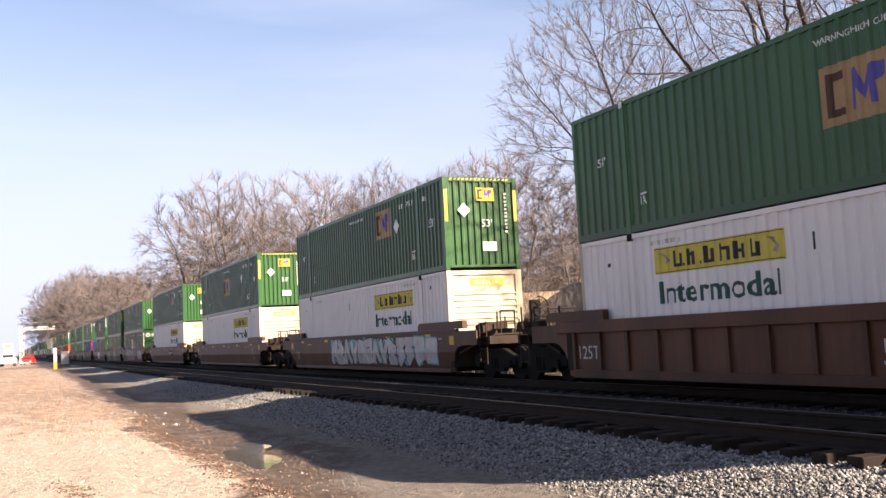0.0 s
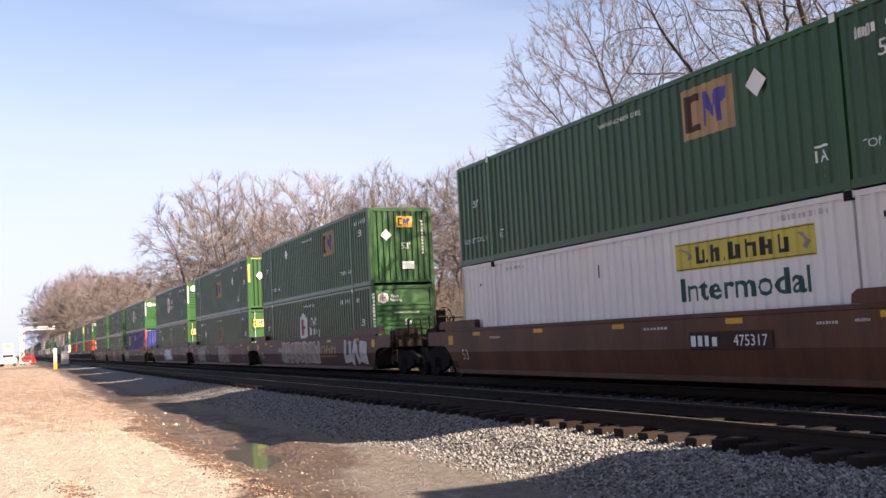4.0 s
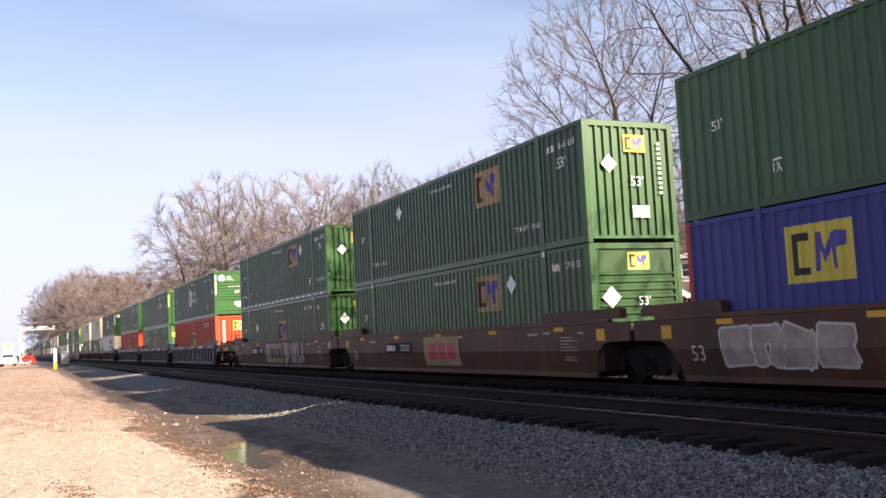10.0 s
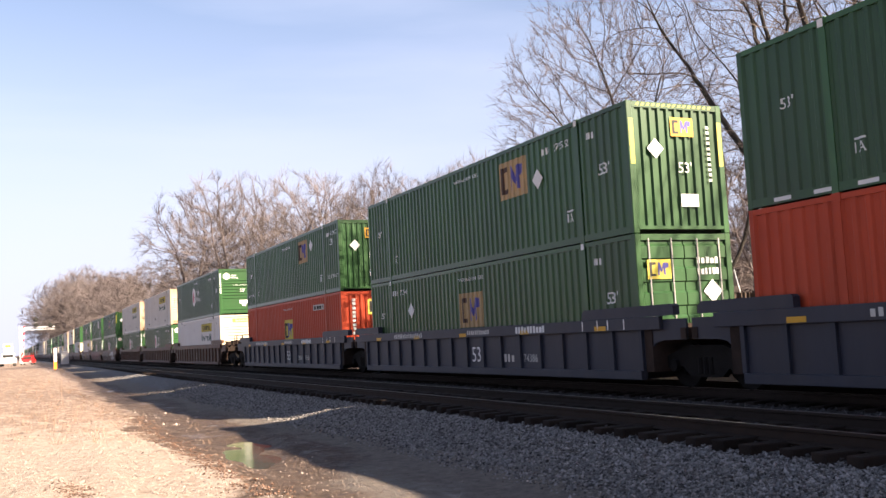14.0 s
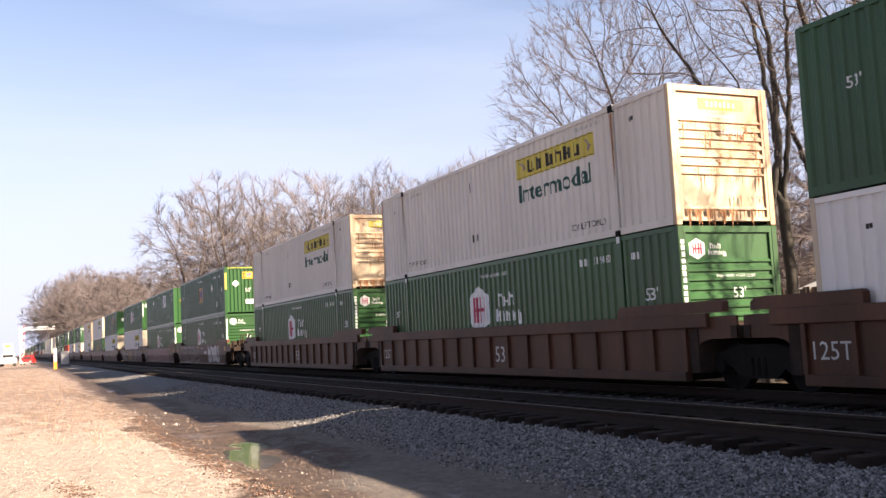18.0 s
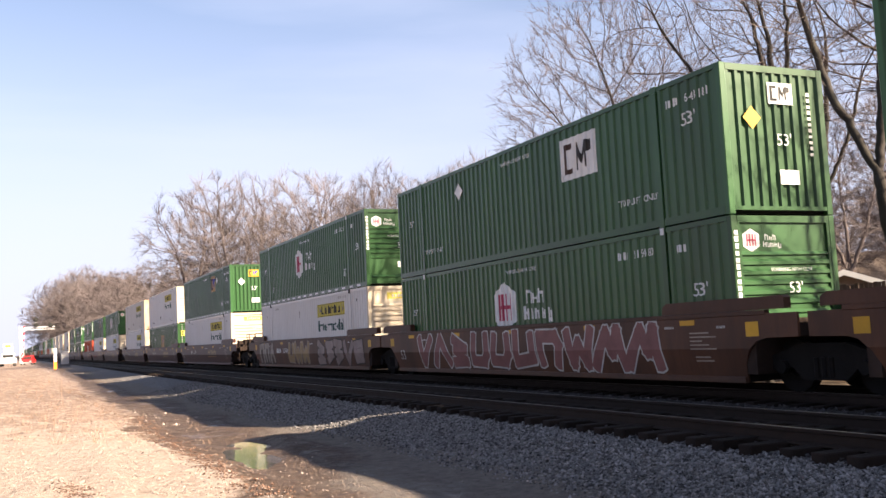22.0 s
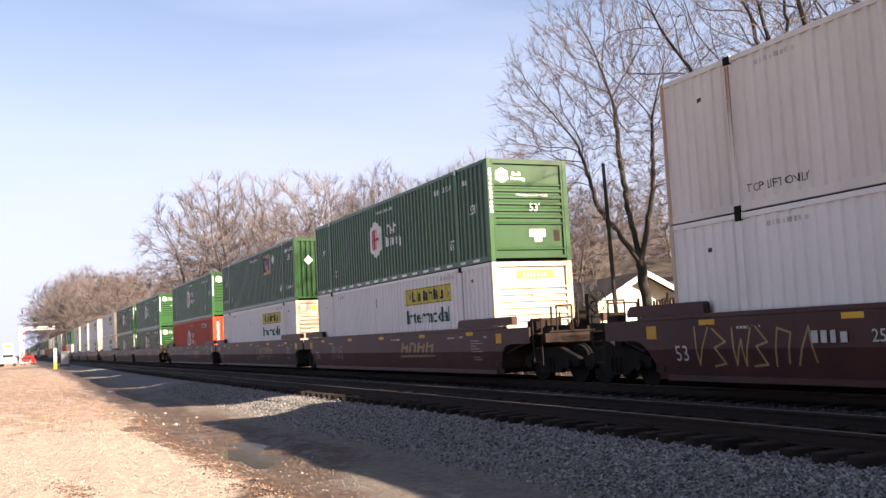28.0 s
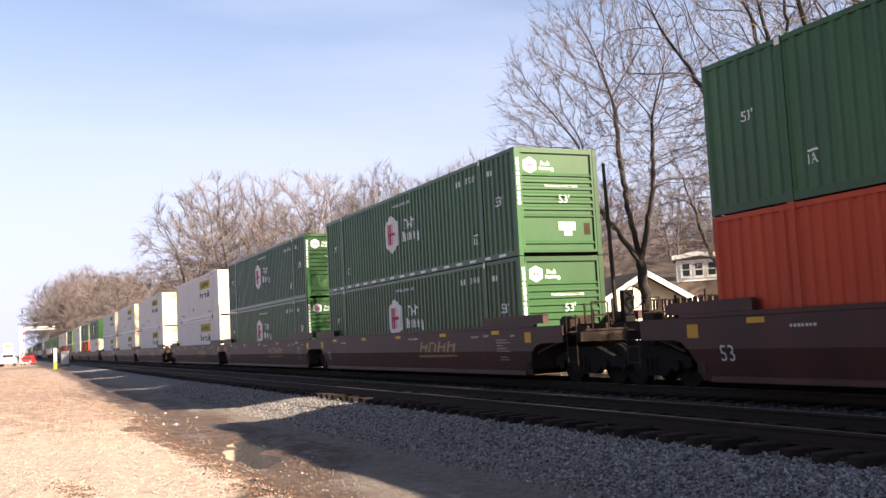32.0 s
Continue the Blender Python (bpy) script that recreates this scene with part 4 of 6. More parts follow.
            if sy < 0:
                def brake():
                    bm = bmesh.new()
                    c = Vector((0.6, base - 2.2, 2.0))
                    for i in range(16):
                        a, b = 2 * math.pi * i / 16, 2 * math.pi * (i + 1) / 16
                        tube(bm, c + Vector((math.cos(a) * 0.28, 0, math.sin(a) * 0.28)), c + Vector((math.cos(b) * 0.28, 0, math.sin(b) * 0.28)), 0.016, sides=5, cap=False)
                    for i in range(4):
                        a = math.pi * i / 4
                        tube(bm, c - Vector((math.cos(a) * 0.27, 0, math.sin(a) * 0.27)), c + Vector((math.cos(a) * 0.27, 0, math.sin(a) * 0.27)), 0.012, sides=5)
                    tube(bm, c, c + Vector((0, 0.3, 0)), 0.03, sides=6)
                    box(bm, 0.45, 0.75, base - 2.0, base - 1.85, 1.25, 2.2)
                    return mesh_of("brake_wheel", bm, DARK)
                part("brake_wheel", shared(("brake",), brake), DARK, ob, "grimy hand brake wheel and post")
        elif sy < 0:
            truck(ob, base - 1.71)
    x = 1.503 if not ribbed else 1.518
    for d in (1.2, 4.6, 8.2, 11.6, 15.0) if style != "ribbed" else ():
        car_decal("reflector", plates((-0.22, 0.22, -0.05, 0.05)), d, 1.30 if not ribbed else 1.27, AMBER, ob, "refl", "yellow reflector", x=x)
    lx = 1.503 if not ribbed else 1.424
    if not ribbed:
        for d in (-0.55, LENGTH + 0.55):
            car_decal("end_reflector", plates((-0.16, 0.16, -0.13, 0.13)), d, 1.14, AMBER, ob, "erefl", "square amber reflector", x=x)
        for i, (d, z, w) in enumerate(((2.45, 1.2, 0.45), (1.75, 1.22, 0.3), (6.9, 1.22, 0.8), (13.9, 1.18, 0.6), (0.25, 1.2, 0.25))):
            car_decal("number_mark", bars(7, w, 0.05, 10 + i, 0.7), d, z, FADED, ob, ("sten", i), x=x)
        rows = [(-0.4, 0.35 - 0.2 * (k % 3), 0.075 * k - 0.013, 0.075 * k + 0.013) for k in range(5)] + [(-0.3, 0.2, -0.24, -0.21), (-0.3, 0.12, -0.17, -0.14)]
        car_decal("stencil_block", plates(*rows), 0.75, 0.8, SPRAYDIM, ob, "lines", "small stencilled lines", x=x)
    car_decal("capacity_mark", lettering("53", 0.42 if ribbed else 0.30), 7.55 if ribbed else 15.8, 0.72, LETTER if style == "navy" else FADED, ob, "c53", "painted length mark", x=lx)
    if style == "ribbed":
        car_decal("capacity_mark", lettering("125T", 0.3), 15.8, 0.75, FADED, ob, "125", x=lx)
    if style == "maroon":
        slant = shapes(*[o for i, u in enumerate((-1.35, -0.68, 0.0, 0.68)) for o in strokes(u, u + 0.56, -0.16, 0.17, (0.4, 0.75, 0.4, 0.5)[i], 0.4, 0.26)], [(-1.5, -0.32), (1.3, -0.28), (1.3, -0.24), (-1.5, -0.24)])
        car_decal("logo_wording", slant, 5.0, 0.95, OCHREINK, ob, "slant", "slanted ochre wording in blocks", x=lx)
    if style == "navy":
        car_decal("company_wording", bars(16, 2.4, 0.14, 8), 12.3, 1.33, FADED, ob, "fec1", x=x)
        car_decal("company_wording", bars(10, 1.5, 0.17, 9), 4.3, 1.33, LETTER, ob, "fec2", x=x)
        car_decal("company_wording", bars(11, 1.4, 0.12, 9), 7.2, 1.33, FADED, ob, "fec3", x=x)
        for d in (0.3, 0.9, 1.3, 1.9):
            car_decal("scale_mark", plates((-0.02, 0.02, -0.11, 0.11)), d, 1.34, LETTER, ob, "scale", x=x)
    return ob


CARS = {}


def well_car(style, near, far, s):
    m = pose(TRAIN_X, s + HL, 0)
    key = (style, near, far)
    if key in CARS:
        ob = copy_thing(CARS[key], m)
    else:
        ob = CARS[key] = make_car(style, near, far, m)
    RIDERS.append((ob, s + HL, 0.0))
    return ob


# stacks from the head of the train: place of the near end at 9 s, upper and lower load, car
STACKS = [
    (-190.4, "emp", "jb", "brown", 1, 1), (-166.7, "hub", "jb", "brown", 1, 1),
    (-143.01, "emp", "jb_turned", "ribbed", 1, 1), (-119.48, "emp_hi", "jb", "brown", 1, 1), (-95.78, "emp", "jb", "brown", 1, 1), (-71.96, "emp_b", "jb", "brown", 1, 1),
    (-48.11, "emp_e", "hub", "maroon", 1, 0), (-28.62, "emp", "emp_door", "maroon", 0, 0), (-9.06, "hub", "emp_door", "maroon", 0, 1),
    (14.83, "hub", "blue", "brown", 1, 0), (34.40, "emp_e", "emp_rib", "brown", 0, 0), (53.95, "emp_dash", "emp_low", "brown", 0, 1),
    (77.60, "hub_dash", "red_emp", "navy", 1, 0), (97.17, "emp_hi", "emp_door", "navy", 0, 0), (116.85, "emp_b", "red_emp", "navy", 0, 1),
    (140.66, "hub", "jb", "ribbed", 1, 0), (160.24, "jb_rust", "hub", "ribbed", 0, 0), (179.83, "jb_rust", "hub", "ribbed", 0, 1),
    (203.53, "emp", "hub", "brown", 1, 0), (223.16, "emp_white", "hub", "brown", 0, 0), (242.67, "hub_dash", "jb", "brown", 0, 1),
    (266.36, "emp_dash", "jb", "maroon", 1, 0), (285.94, "jb", "emp_door", "maroon", 0, 0), (305.45, "jb_rust", "jb", "maroon", 0, 1),
    (329.35, "hub_dash", "jb", "maroon", 1, 0), (349.0, "emp_b", "jb", "maroon", 0, 0), (368.61, "hub", "red_hub", "maroon", 0, 1),
    (392.22, "hub_dash", "hub", "maroon", 1, 0), (411.6, "hub", "hub", "maroon", 0, 0), (431.0, "jb", "jb", "maroon", 0, 1),
    (454.8, "jb", "jb", "maroon", 1, 0), (474.4, "jb", "jb", "maroon", 0, 0), (494.0, "jb", "jb", "maroon", 0, 1),
]
pick = random.Random(11)
place = 494.0 + 23.7
for k in range(27):
    style = ("brown", "maroon", "ribbed", "maroon", "navy", "brown", "maroon", "ribbed", "brown")[k // 3]
    STACKS.append((place, pick.choice(("emp", "hub", "emp_b", "hub", "jb")), pick.choice(("jb", "hub", "emp", "red_emp", "jb", "emp_b")), style, k % 3 == 0, k % 3 == 2))
    place += 23.7 if k % 3 == 2 else 19.57
CAR_DIGITS = {(-50, 0): "255150", (10, 60): "727353", (200, 210): "727454", (70, 120): "74386", (240, 250): "727454", (260, 310): "255601", (-73, -70): "475317"}
# sprayed pieces: place of the car, centre, width, height, strokes, paints
GRAFFITI = [(-119.48, 5.9, 10.4, 0.95, 8, TEAL, BLACK), (-119.48, 6.6, 8.6, 1.0, 11, SPRAY, BLACK), (-119.48, 1.4, 1.8, 0.9, 2, SPRAY, TEAL), (-48.11, 9.0, 6.0, 0.9, 8, SPRAYDIM, FADED), (-48.11, 1.4, 2.6, 1.0, 3, SPRAY, BLACK),
            (-28.62, 13.1, 2.6, 0.95, 3, SPRAYDIM, TEAL), (-28.62, 9.6, 3.0, 0.95, 4, SPRAYDIM, MAROON), (-28.62, 6.1, 2.9, 1.0, 4, SPRAYDIM, FADED), (-9.06, 8.35, 4.5, 1.05, 3, TEAL, CRIMSON), (-9.06, 8.35, 3.6, 0.95, 4, LETTER, BLACK),
            (14.83, 13.6, 3.0, 0.7, 4, SPRAYDIM, FADED), (34.40, 11.3, 4.6, 0.5, 9, BLACK, BROWN), (53.95, 6.6, 7.0, 1.05, 6, SPRAYDIM, BLACK), (203.53, 11.2, 6.2, 1.0, 4, BROWNSPRAY, FADED), (203.53, 3.0, 3.6, 1.1, 4, SPRAY, BLACK),
            (223.16, 8.3, 12.6, 1.05, 10, PINKSPRAY, FADED), (242.67, 8.8, 3.4, 0.9, 3, OCHREINK, SPRAYDIM), (242.67, 3.0, 5.8, 1.05, 5, ROSESPRAY, BLACK), (242.67, 14.4, 3.0, 1.05, 3, SPRAYDIM, BLACK), (305.45, 13.9, 3.2, 1.0, 6, OCHREINK, MAROON),
            (329.35, 13.2, 1.5, 0.8, 3, SPRAYDIM, MAROON), (349.0, 5.7, 2.8, 0.95, 5, SPRAYDIM, MAROON), (368.61, 7.0, 6.0, 0.7, 6, SPRAYDIM, MAROON)]
OWNERS = [well_car(style, bool(near), bool(far), s) for s, upper, lower, style, near, far in STACKS]
for owner, (s, upper, lower, style, near, far) in zip(OWNERS, STACKS):
    digits = next((v for (lo, hi), v in CAR_DIGITS.items() if lo < s < hi), None)
    if digits:
        far_unit = 4.65 if near else 11.3
        dist, z, ink, lx = {"brown": (far_unit, 0.95, LETTER, 1.524), "maroon": (11.3, 0.98, FADED, 1.524), "navy": (4.95, 0.62, FADED, 1.425), "ribbed": (4.95, 0.62, FADED, 1.425)}[style]
        if style == "brown" and s < 60:
            car_decal("number_panel", plates((-1.1, 1.1, -0.17, 0.17)), dist + 0.1, z, GRIME, owner, "field", "dark field behind the car number", x=lx - 0.008)
        car_decal("number_mark", bars(4, 0.8, 0.2, 6, 0.65), dist + 0.75, z, ink, owner, "mark", x=lx)
        car_decal("car_number", lettering(digits, 0.2), dist - 0.45, z, ink, owner, digits, "painted car number", x=lx)
    for k, (gs, d, w, h, n, ink, edge) in enumerate(GRAFFITI):
        if gs == s:
            j = sum(1 for e in GRAFFITI[:k] if e[0] == s)
            fat = min(0.15, 0.19 * w / n) * (0.2 if edge in (MAROON, BROWN) else 1.0)
            car_decal("graffiti", tag_strokes(100 + k, w, h, n, fat + 0.045), d, 0.84, edge, owner, ("tagb", k), "sprayed letter-like graffiti", x=1.504 + 0.006 * j)
            car_decal("graffiti", tag_strokes(100 + k, w, h, n, fat), d, 0.84, ink, owner, ("tag", k), x=1.507 + 0.006 * j)
    if s in (34.40, 53.95):
        car_decal("logo_panel", plates((-1.28, 1.28, -0.45, 0.42)), 8.0, 0.84, OCHREINK, owner, "tpanel", "worn ochre logo panel", x=1.520)
        car_decal("logo_mark", plates((-0.9, -0.35, -0.25, 0.22), (-0.2, 0.3, -0.25, 0.22), (0.45, 1.0, -0.25, 0.22)), 8.0, 0.84, CRIMSON if s < 40 else BLACK, owner, "tmark", x=1.523)
    container(lower, s, 0, s > 500)
    container(upper, s, 1, s > 500)


def motions():
    """The whole train rolls towards -y at about 16 m/s."""
    times = [0.0, 2.0, 4.0, 6.0, 8.0, 10.0, 12.0, 14.0, 16.0, 18.0, 20.0, 22.0, 24.0, 26.0, 28.0, 30.0, 32.0]
    for ob, s, z in RIDERS:
        rows = []
        for t in times:
            d = t - 9.0
            rows.append((t, pose(TRAIN_X, s - 16.146 * d + 0.00221 * d * d - 0.0000437 * d ** 3, z)))
        walk(ob, rows)


# ---- ground and track ----
def ground_z(x, y):
    """The lie of the land across the line: lane, ditch, ballast, track bed, verge."""
    xs = (-400, -3.0, 1.2, 2.2, 3.0, 3.8, 5.6, 6.5, 7.4, 7.95, 8.4, 15.0, 16.6, 19.0, 60.0, 130.0, 400.0)
    zs = (-0.3, -0.25, -0.33, -0.40, -0.50, -0.60, -0.60, -0.55, -0.35, -0.29, -0.22, -0.22, -0.72, -0.75, 0.2, 11.0, 26.0)
    z = float(np.interp(x, xs, zs))
    if y > 200 and x > 24:
        z += min(1.0, (y - 200) / 250) * min(1.0, (x - 24) / 60) * 14.0
    if x < 8.0 and y > 45:
        f = min(1.0, (y - 45) / 60)
        z = z * (1 - f) + max(z, -0.14) * f
    z -= (0.12 + 0.08 * noise.noise((x * 1.9, y * 0.9, 4.0))) * math.exp(-(((x - 4.0 - 0.23 * (y - 17.6)) / 0.62) ** 2 + ((y - 17.6) / 2.7) ** 2) ** 2)
    if x < 7.2 or x > 16:
        z += 0.07 * noise.noise((x * 0.55, y * 0.32, 1.7)) + 0.03 * noise.noise((x * 1.7, y * 1.3, 5.0))
        if x < 3.2:
            z += 0.06 * noise.noise((x * 0.9, y * 0.5, 9.0)) + 0.045 * noise.noise((x * 3.1, y * 2.2, 3.0)) + 0.03 * noise.noise((x * 6.0, y * 4.5, 7.0))
    return z


def ground_material():
    m = bpy.data.materials.new("ground_soil")
    m.use_nodes = True
    nodes, links = m.node_tree.nodes, m.node_tree.links
    b = nodes["Principled BSDF"]
    co = nodes.new("ShaderNodeTexCoord")
    sep = nodes.new("ShaderNodeSeparateXYZ")
    links.new(co.outputs["Object"], sep.inputs[0])

    def noise_at(scale, detail=6.0, rough=0.6):
        n = nodes.new("ShaderNodeTexNoise")
        n.inputs["Scale"].default_value, n.inputs["Detail"].default_value, n.inputs["Roughness"].default_value = scale, detail, rough
        links.new(co.outputs["Object"], n.inputs["Vector"])
        return n.outputs["Fac"]

    def math_node(op, a, c=None):
        n = nodes.new("ShaderNodeMath")
        n.operation = op
        for i, v in enumerate((a, c)):
            if v is None:
                continue
            if isinstance(v, (int, float)):
                n.inputs[i].default_value = v
            else:
                links.new(v, n.inputs[i])
        return n.outputs[0]

    def ramp(fac, lo, hi, c0, c1):
        r = nodes.new("ShaderNodeValToRGB")
        r.color_ramp.elements[0].position, r.color_ramp.elements[0].color = lo, (*c0, 1)
        r.color_ramp.elements[1].position, r.color_ramp.elements[1].color = hi, (*c1, 1)
        links.new(fac, r.inputs["Fac"])
        return r.outputs["Color"]

    def mix(fac, c0, c1):
        n = nodes.new("ShaderNodeMixRGB")
        links.new(fac, n.inputs["Fac"])
        links.new(c0, n.inputs["Color1"])
        links.new(c1, n.inputs["Color2"])
        return n.outputs["Color"]

    big, mid, fine, grit = noise_at(0.5, 5), noise_at(2.2, 7), noise_at(9.0, 7), noise_at(60.0, 4)
    wob = math_node("ADD", math_node("MULTIPLY", math_node("SUBTRACT", big, 0.5), 2.4), math_node("MULTIPLY", math_node("SUBTRACT", mid, 0.5), 1.6))
    x = math_node("ADD", sep.outputs["X"], wob)

    def band(lo, hi):
        r = nodes.new("ShaderNodeMapRange")
        r.interpolation_type = "SMOOTHSTEP"
        r.inputs["From Min"].default_value, r.inputs["From Max"].default_value = lo, hi
        links.new(x, r.inputs["Value"])
        return r.outputs["Result"]

    sand = ramp(fine, 0.3, 0.7, (0.28, 0.212, 0.170), (0.47, 0.387, 0.325))
    far = nodes.new("ShaderNodeMapRange")
    far.interpolation_type = "SMOOTHSTEP"
    far.inputs["From Min"].default_value, far.inputs["From Max"].default_value = 15.0, 29.0
    far.inputs["To Min"].default_value, far.inputs["To Max"].default_value = -0.07, 0.09
    links.new(sep.outputs["Y"], far.inputs["Value"])
    leafy = math_node("ADD", math_node("ADD", math_node("MULTIPLY", mid, 0.6), math_node("MULTIPLY", fine, 0.4)), far.outputs["Result"])
    sand = mix(ramp(leafy, 0.50, 0.60, (0, 0, 0), (0.75, 0.75, 0.75)), sand, ramp(fine, 0.3, 0.7, (0.10, 0.056, 0.038), (0.25, 0.165, 0.12)))
    sand = mix(ramp(grit, 0.62, 0.72, (0, 0, 0), (0.6, 0.6, 0.6)), sand, ramp(fine, 0.4, 0.6, (0.40, 0.33, 0.28), (0.15, 0.105, 0.08)))
    mud = ramp(fine, 0.3, 0.72, (0.036, 0.023, 0.017), (0.135, 0.092, 0.070))
    mud = mix(ramp(grit, 0.6, 0.7, (0, 0, 0), (0.7, 0.7, 0.7)), mud, ramp(mid, 0.4, 0.6, (0.10, 0.074, 0.06), (0.17, 0.13, 0.105)))
    gravel = ramp(grit, 0.35, 0.68, (0.055, 0.051, 0.051), (0.235, 0.22, 0.216))
    verge = ramp(mid, 0.35, 0.65, (0.05, 0.034, 0.022), (0.12, 0.082, 0.052))
    # the gravel grit in darker tones, for the bed of both tracks
    dark_gravel = ramp(grit, 0.35, 0.68, (0.021, 0.018, 0.017), (0.068, 0.061, 0.058))
    packed = ramp(fine, 0.3, 0.7, (0.10, 0.084, 0.074), (0.19, 0.16, 0.138))
    packed = mix(ramp(grit, 0.58, 0.70, (0, 0, 0), (0.7, 0.7, 0.7)), packed, ramp(mid, 0.4, 0.6, (0.19, 0.163, 0.145), (0.29, 0.25, 0.215)))
    creep = nodes.new("ShaderNodeMapRange")
    creep.interpolation_type = "SMOOTHSTEP"
    creep.inputs["From Min"].default_value, creep.inputs["From Max"].default_value = 16.0, 50.0
    creep.inputs["To Max"].default_value = -1.25
    links.new(sep.outputs["Y"], creep.inputs["Value"])
    shore = nodes.new("ShaderNodeMapRange")
    shore.interpolation_type = "SMOOTHSTEP"
    shore.inputs["From Min"].default_value, shore.inputs["From Max"].default_value = 2.4, 2.85
    links.new(math_node("ADD", x, creep.outputs["Result"]), shore.inputs["Value"])
    col = mix(shore.outputs["Result"], sand, mud)
    close = nodes.new("ShaderNodeMapRange")
    close.interpolation_type = "SMOOTHSTEP"
    close.inputs["From Min"].default_value, close.inputs["From Max"].default_value = 15.5, 11.5
    close.inputs["To Max"].default_value = 1.5
    links.new(sep.outputs["Y"], close.inputs["Value"])
    edge = nodes.new("ShaderNodeMapRange")
    edge.interpolation_type = "SMOOTHSTEP"
    edge.inputs["From Min"].default_value, edge.inputs["From Max"].default_value = 4.9, 5.6
    links.new(math_node("ADD", x, close.outputs["Result"]), edge.inputs["Value"])
    col = mix(edge.outputs["Result"], col, packed)
    col = mix(band(6.1, 6.7), col, gravel)
    col = mix(band(8.2, 8.9), col, dark_gravel)
    col = mix(band(16.0, 17.5), col, verge)
    links.new(col, b.inputs["Base Color"])
    wet = nodes.new("ShaderNodeMapRange")
    wet.inputs["From Min"].default_value, wet.inputs["From Max"].default_value = 0.35, 0.65
    wet.inputs["To Min"].default_value, wet.inputs["To Max"].default_value = 0.8, 0.98
    links.new(mid, wet.inputs["Value"])
    dry = nodes.new("ShaderNodeMapRange")
    dry.inputs["From Min"].default_value, dry.inputs["From Max"].default_value = 0.35, 0.65
    dry.inputs["To Min"].default_value, dry.inputs["To Max"].default_value = 0.5, 0.8
    links.new(mid, dry.inputs["Value"])
    soak = math_node("MULTIPLY", band(2.6, 3.2), math_node("SUBTRACT", 1.0, band(4.6, 5.4)))
    pool = nodes.new("ShaderNodeMapRange")
    pool.interpolation_type = "SMOOTHSTEP"
    pool.inputs["From Min"].default_value, pool.inputs["From Max"].default_value = 0.60, 0.72
    links.new(noise_at(0.75, 3.0, 0.5), pool.inputs["Value"])
    wetness = math_node("MULTIPLY", pool.outputs["Result"], math_node("MULTIPLY", band(2.9, 3.4), math_node("SUBTRACT", 1.0, band(4.6, 5.2))))
    flat_bump = math_node("SUBTRACT", 1.0, math_node("MULTIPLY", wetness, 0.93))
    rgh = nodes.new("ShaderNodeMix")
    links.new(soak, rgh.inputs[0])
    links.new(wet.outputs["Result"], rgh.inputs[2])
    links.new(dry.outputs["Result"], rgh.inputs[3])
    shiny = nodes.new("ShaderNodeMix")
    links.new(wetness, shiny.inputs[0])
    links.new(rgh.outputs[0], shiny.inputs[2])
    shiny.inputs[3].default_value = 0.2
    links.new(shiny.outputs[0], b.inputs["Roughness"])
    gloss = nodes.new("ShaderNodeMapRange")
    gloss.inputs["To Min"].default_value, gloss.inputs["To Max"].default_value = 0.2, 0.4
    links.new(wetness, gloss.inputs["Value"])
    links.new(gloss.outputs["Result"], b.inputs["Specular IOR Level"])
    b.inputs["Specular IOR Level"].default_value = 0.3
    h = math_node("ADD", math_node("MULTIPLY", fine, 1.0), math_node("MULTIPLY", grit, 0.55))
    bp = nodes.new("ShaderNodeBump")
    bp.inputs["Strength"].default_value, bp.inputs["Distance"].default_value = 1.0, 0.09
    links.new(h, bp.inputs["Height"])
    links.new(flat_bump, bp.inputs["Strength"])
    links.new(bp.outputs["Normal"], b.inputs["Normal"])
    return m


def steps(marks):
    out = []
    for a, b, n in marks:
        out += list(np.linspace(a, b, n, endpoint=False))
    return out


gx = steps([(-2500, -100, 8), (-100, -6, 8), (-6, 1, 28), (1, 8, 56), (8, 15.4, 10), (15.4, 20, 16), (20, 100, 24), (100, 2500, 10)]) + [2500]
gy = steps([(-400, -10, 10), (-10, 4, 14), (4, 34, 150), (34, 80, 90), (80, 200, 60), (200, 700, 40), (700, 4500, 12)]) + [4500]
gv = [(x, y, ground_z(x, y)) for y in gy for x in gx]
gn = len(gx)
gf = [(j * gn + i, j * gn + i + 1, (j + 1) * gn + i + 1, (j + 1) * gn + i) for j in range(len(gy) - 1) for i in range(gn - 1)]
ground = new("ground", raw_mesh("ground", gv, gf, ground_material(), True))
tagged(ground, "sandy lane, muddy ditch and grey ballast shoulder", "ground", kind="structure")

water = bpy.data.materials.new("puddle_water")
water.use_nodes = True
wb = water.node_tree.nodes["Principled BSDF"]
wb.inputs["Base Color"].default_value = (0.055, 0.042, 0.032, 1)
wb.inputs["Roughness"].default_value = 0.09
wb.inputs["Specular IOR Level"].default_value = 0.45
rip = water.node_tree.nodes.new("ShaderNodeTexNoise")
rip.inputs["Scale"].default_value = 7.0
ripple = water.node_tree.nodes.new("ShaderNodeBump")
ripple.inputs["Strength"].default_value, ripple.inputs["Distance"].default_value = 0.12, 0.02
water.node_tree.links.new(rip.outputs["Fac"], ripple.inputs["Height"])
water.node_tree.links.new(ripple.outputs["Normal"], wb.inputs["Normal"])


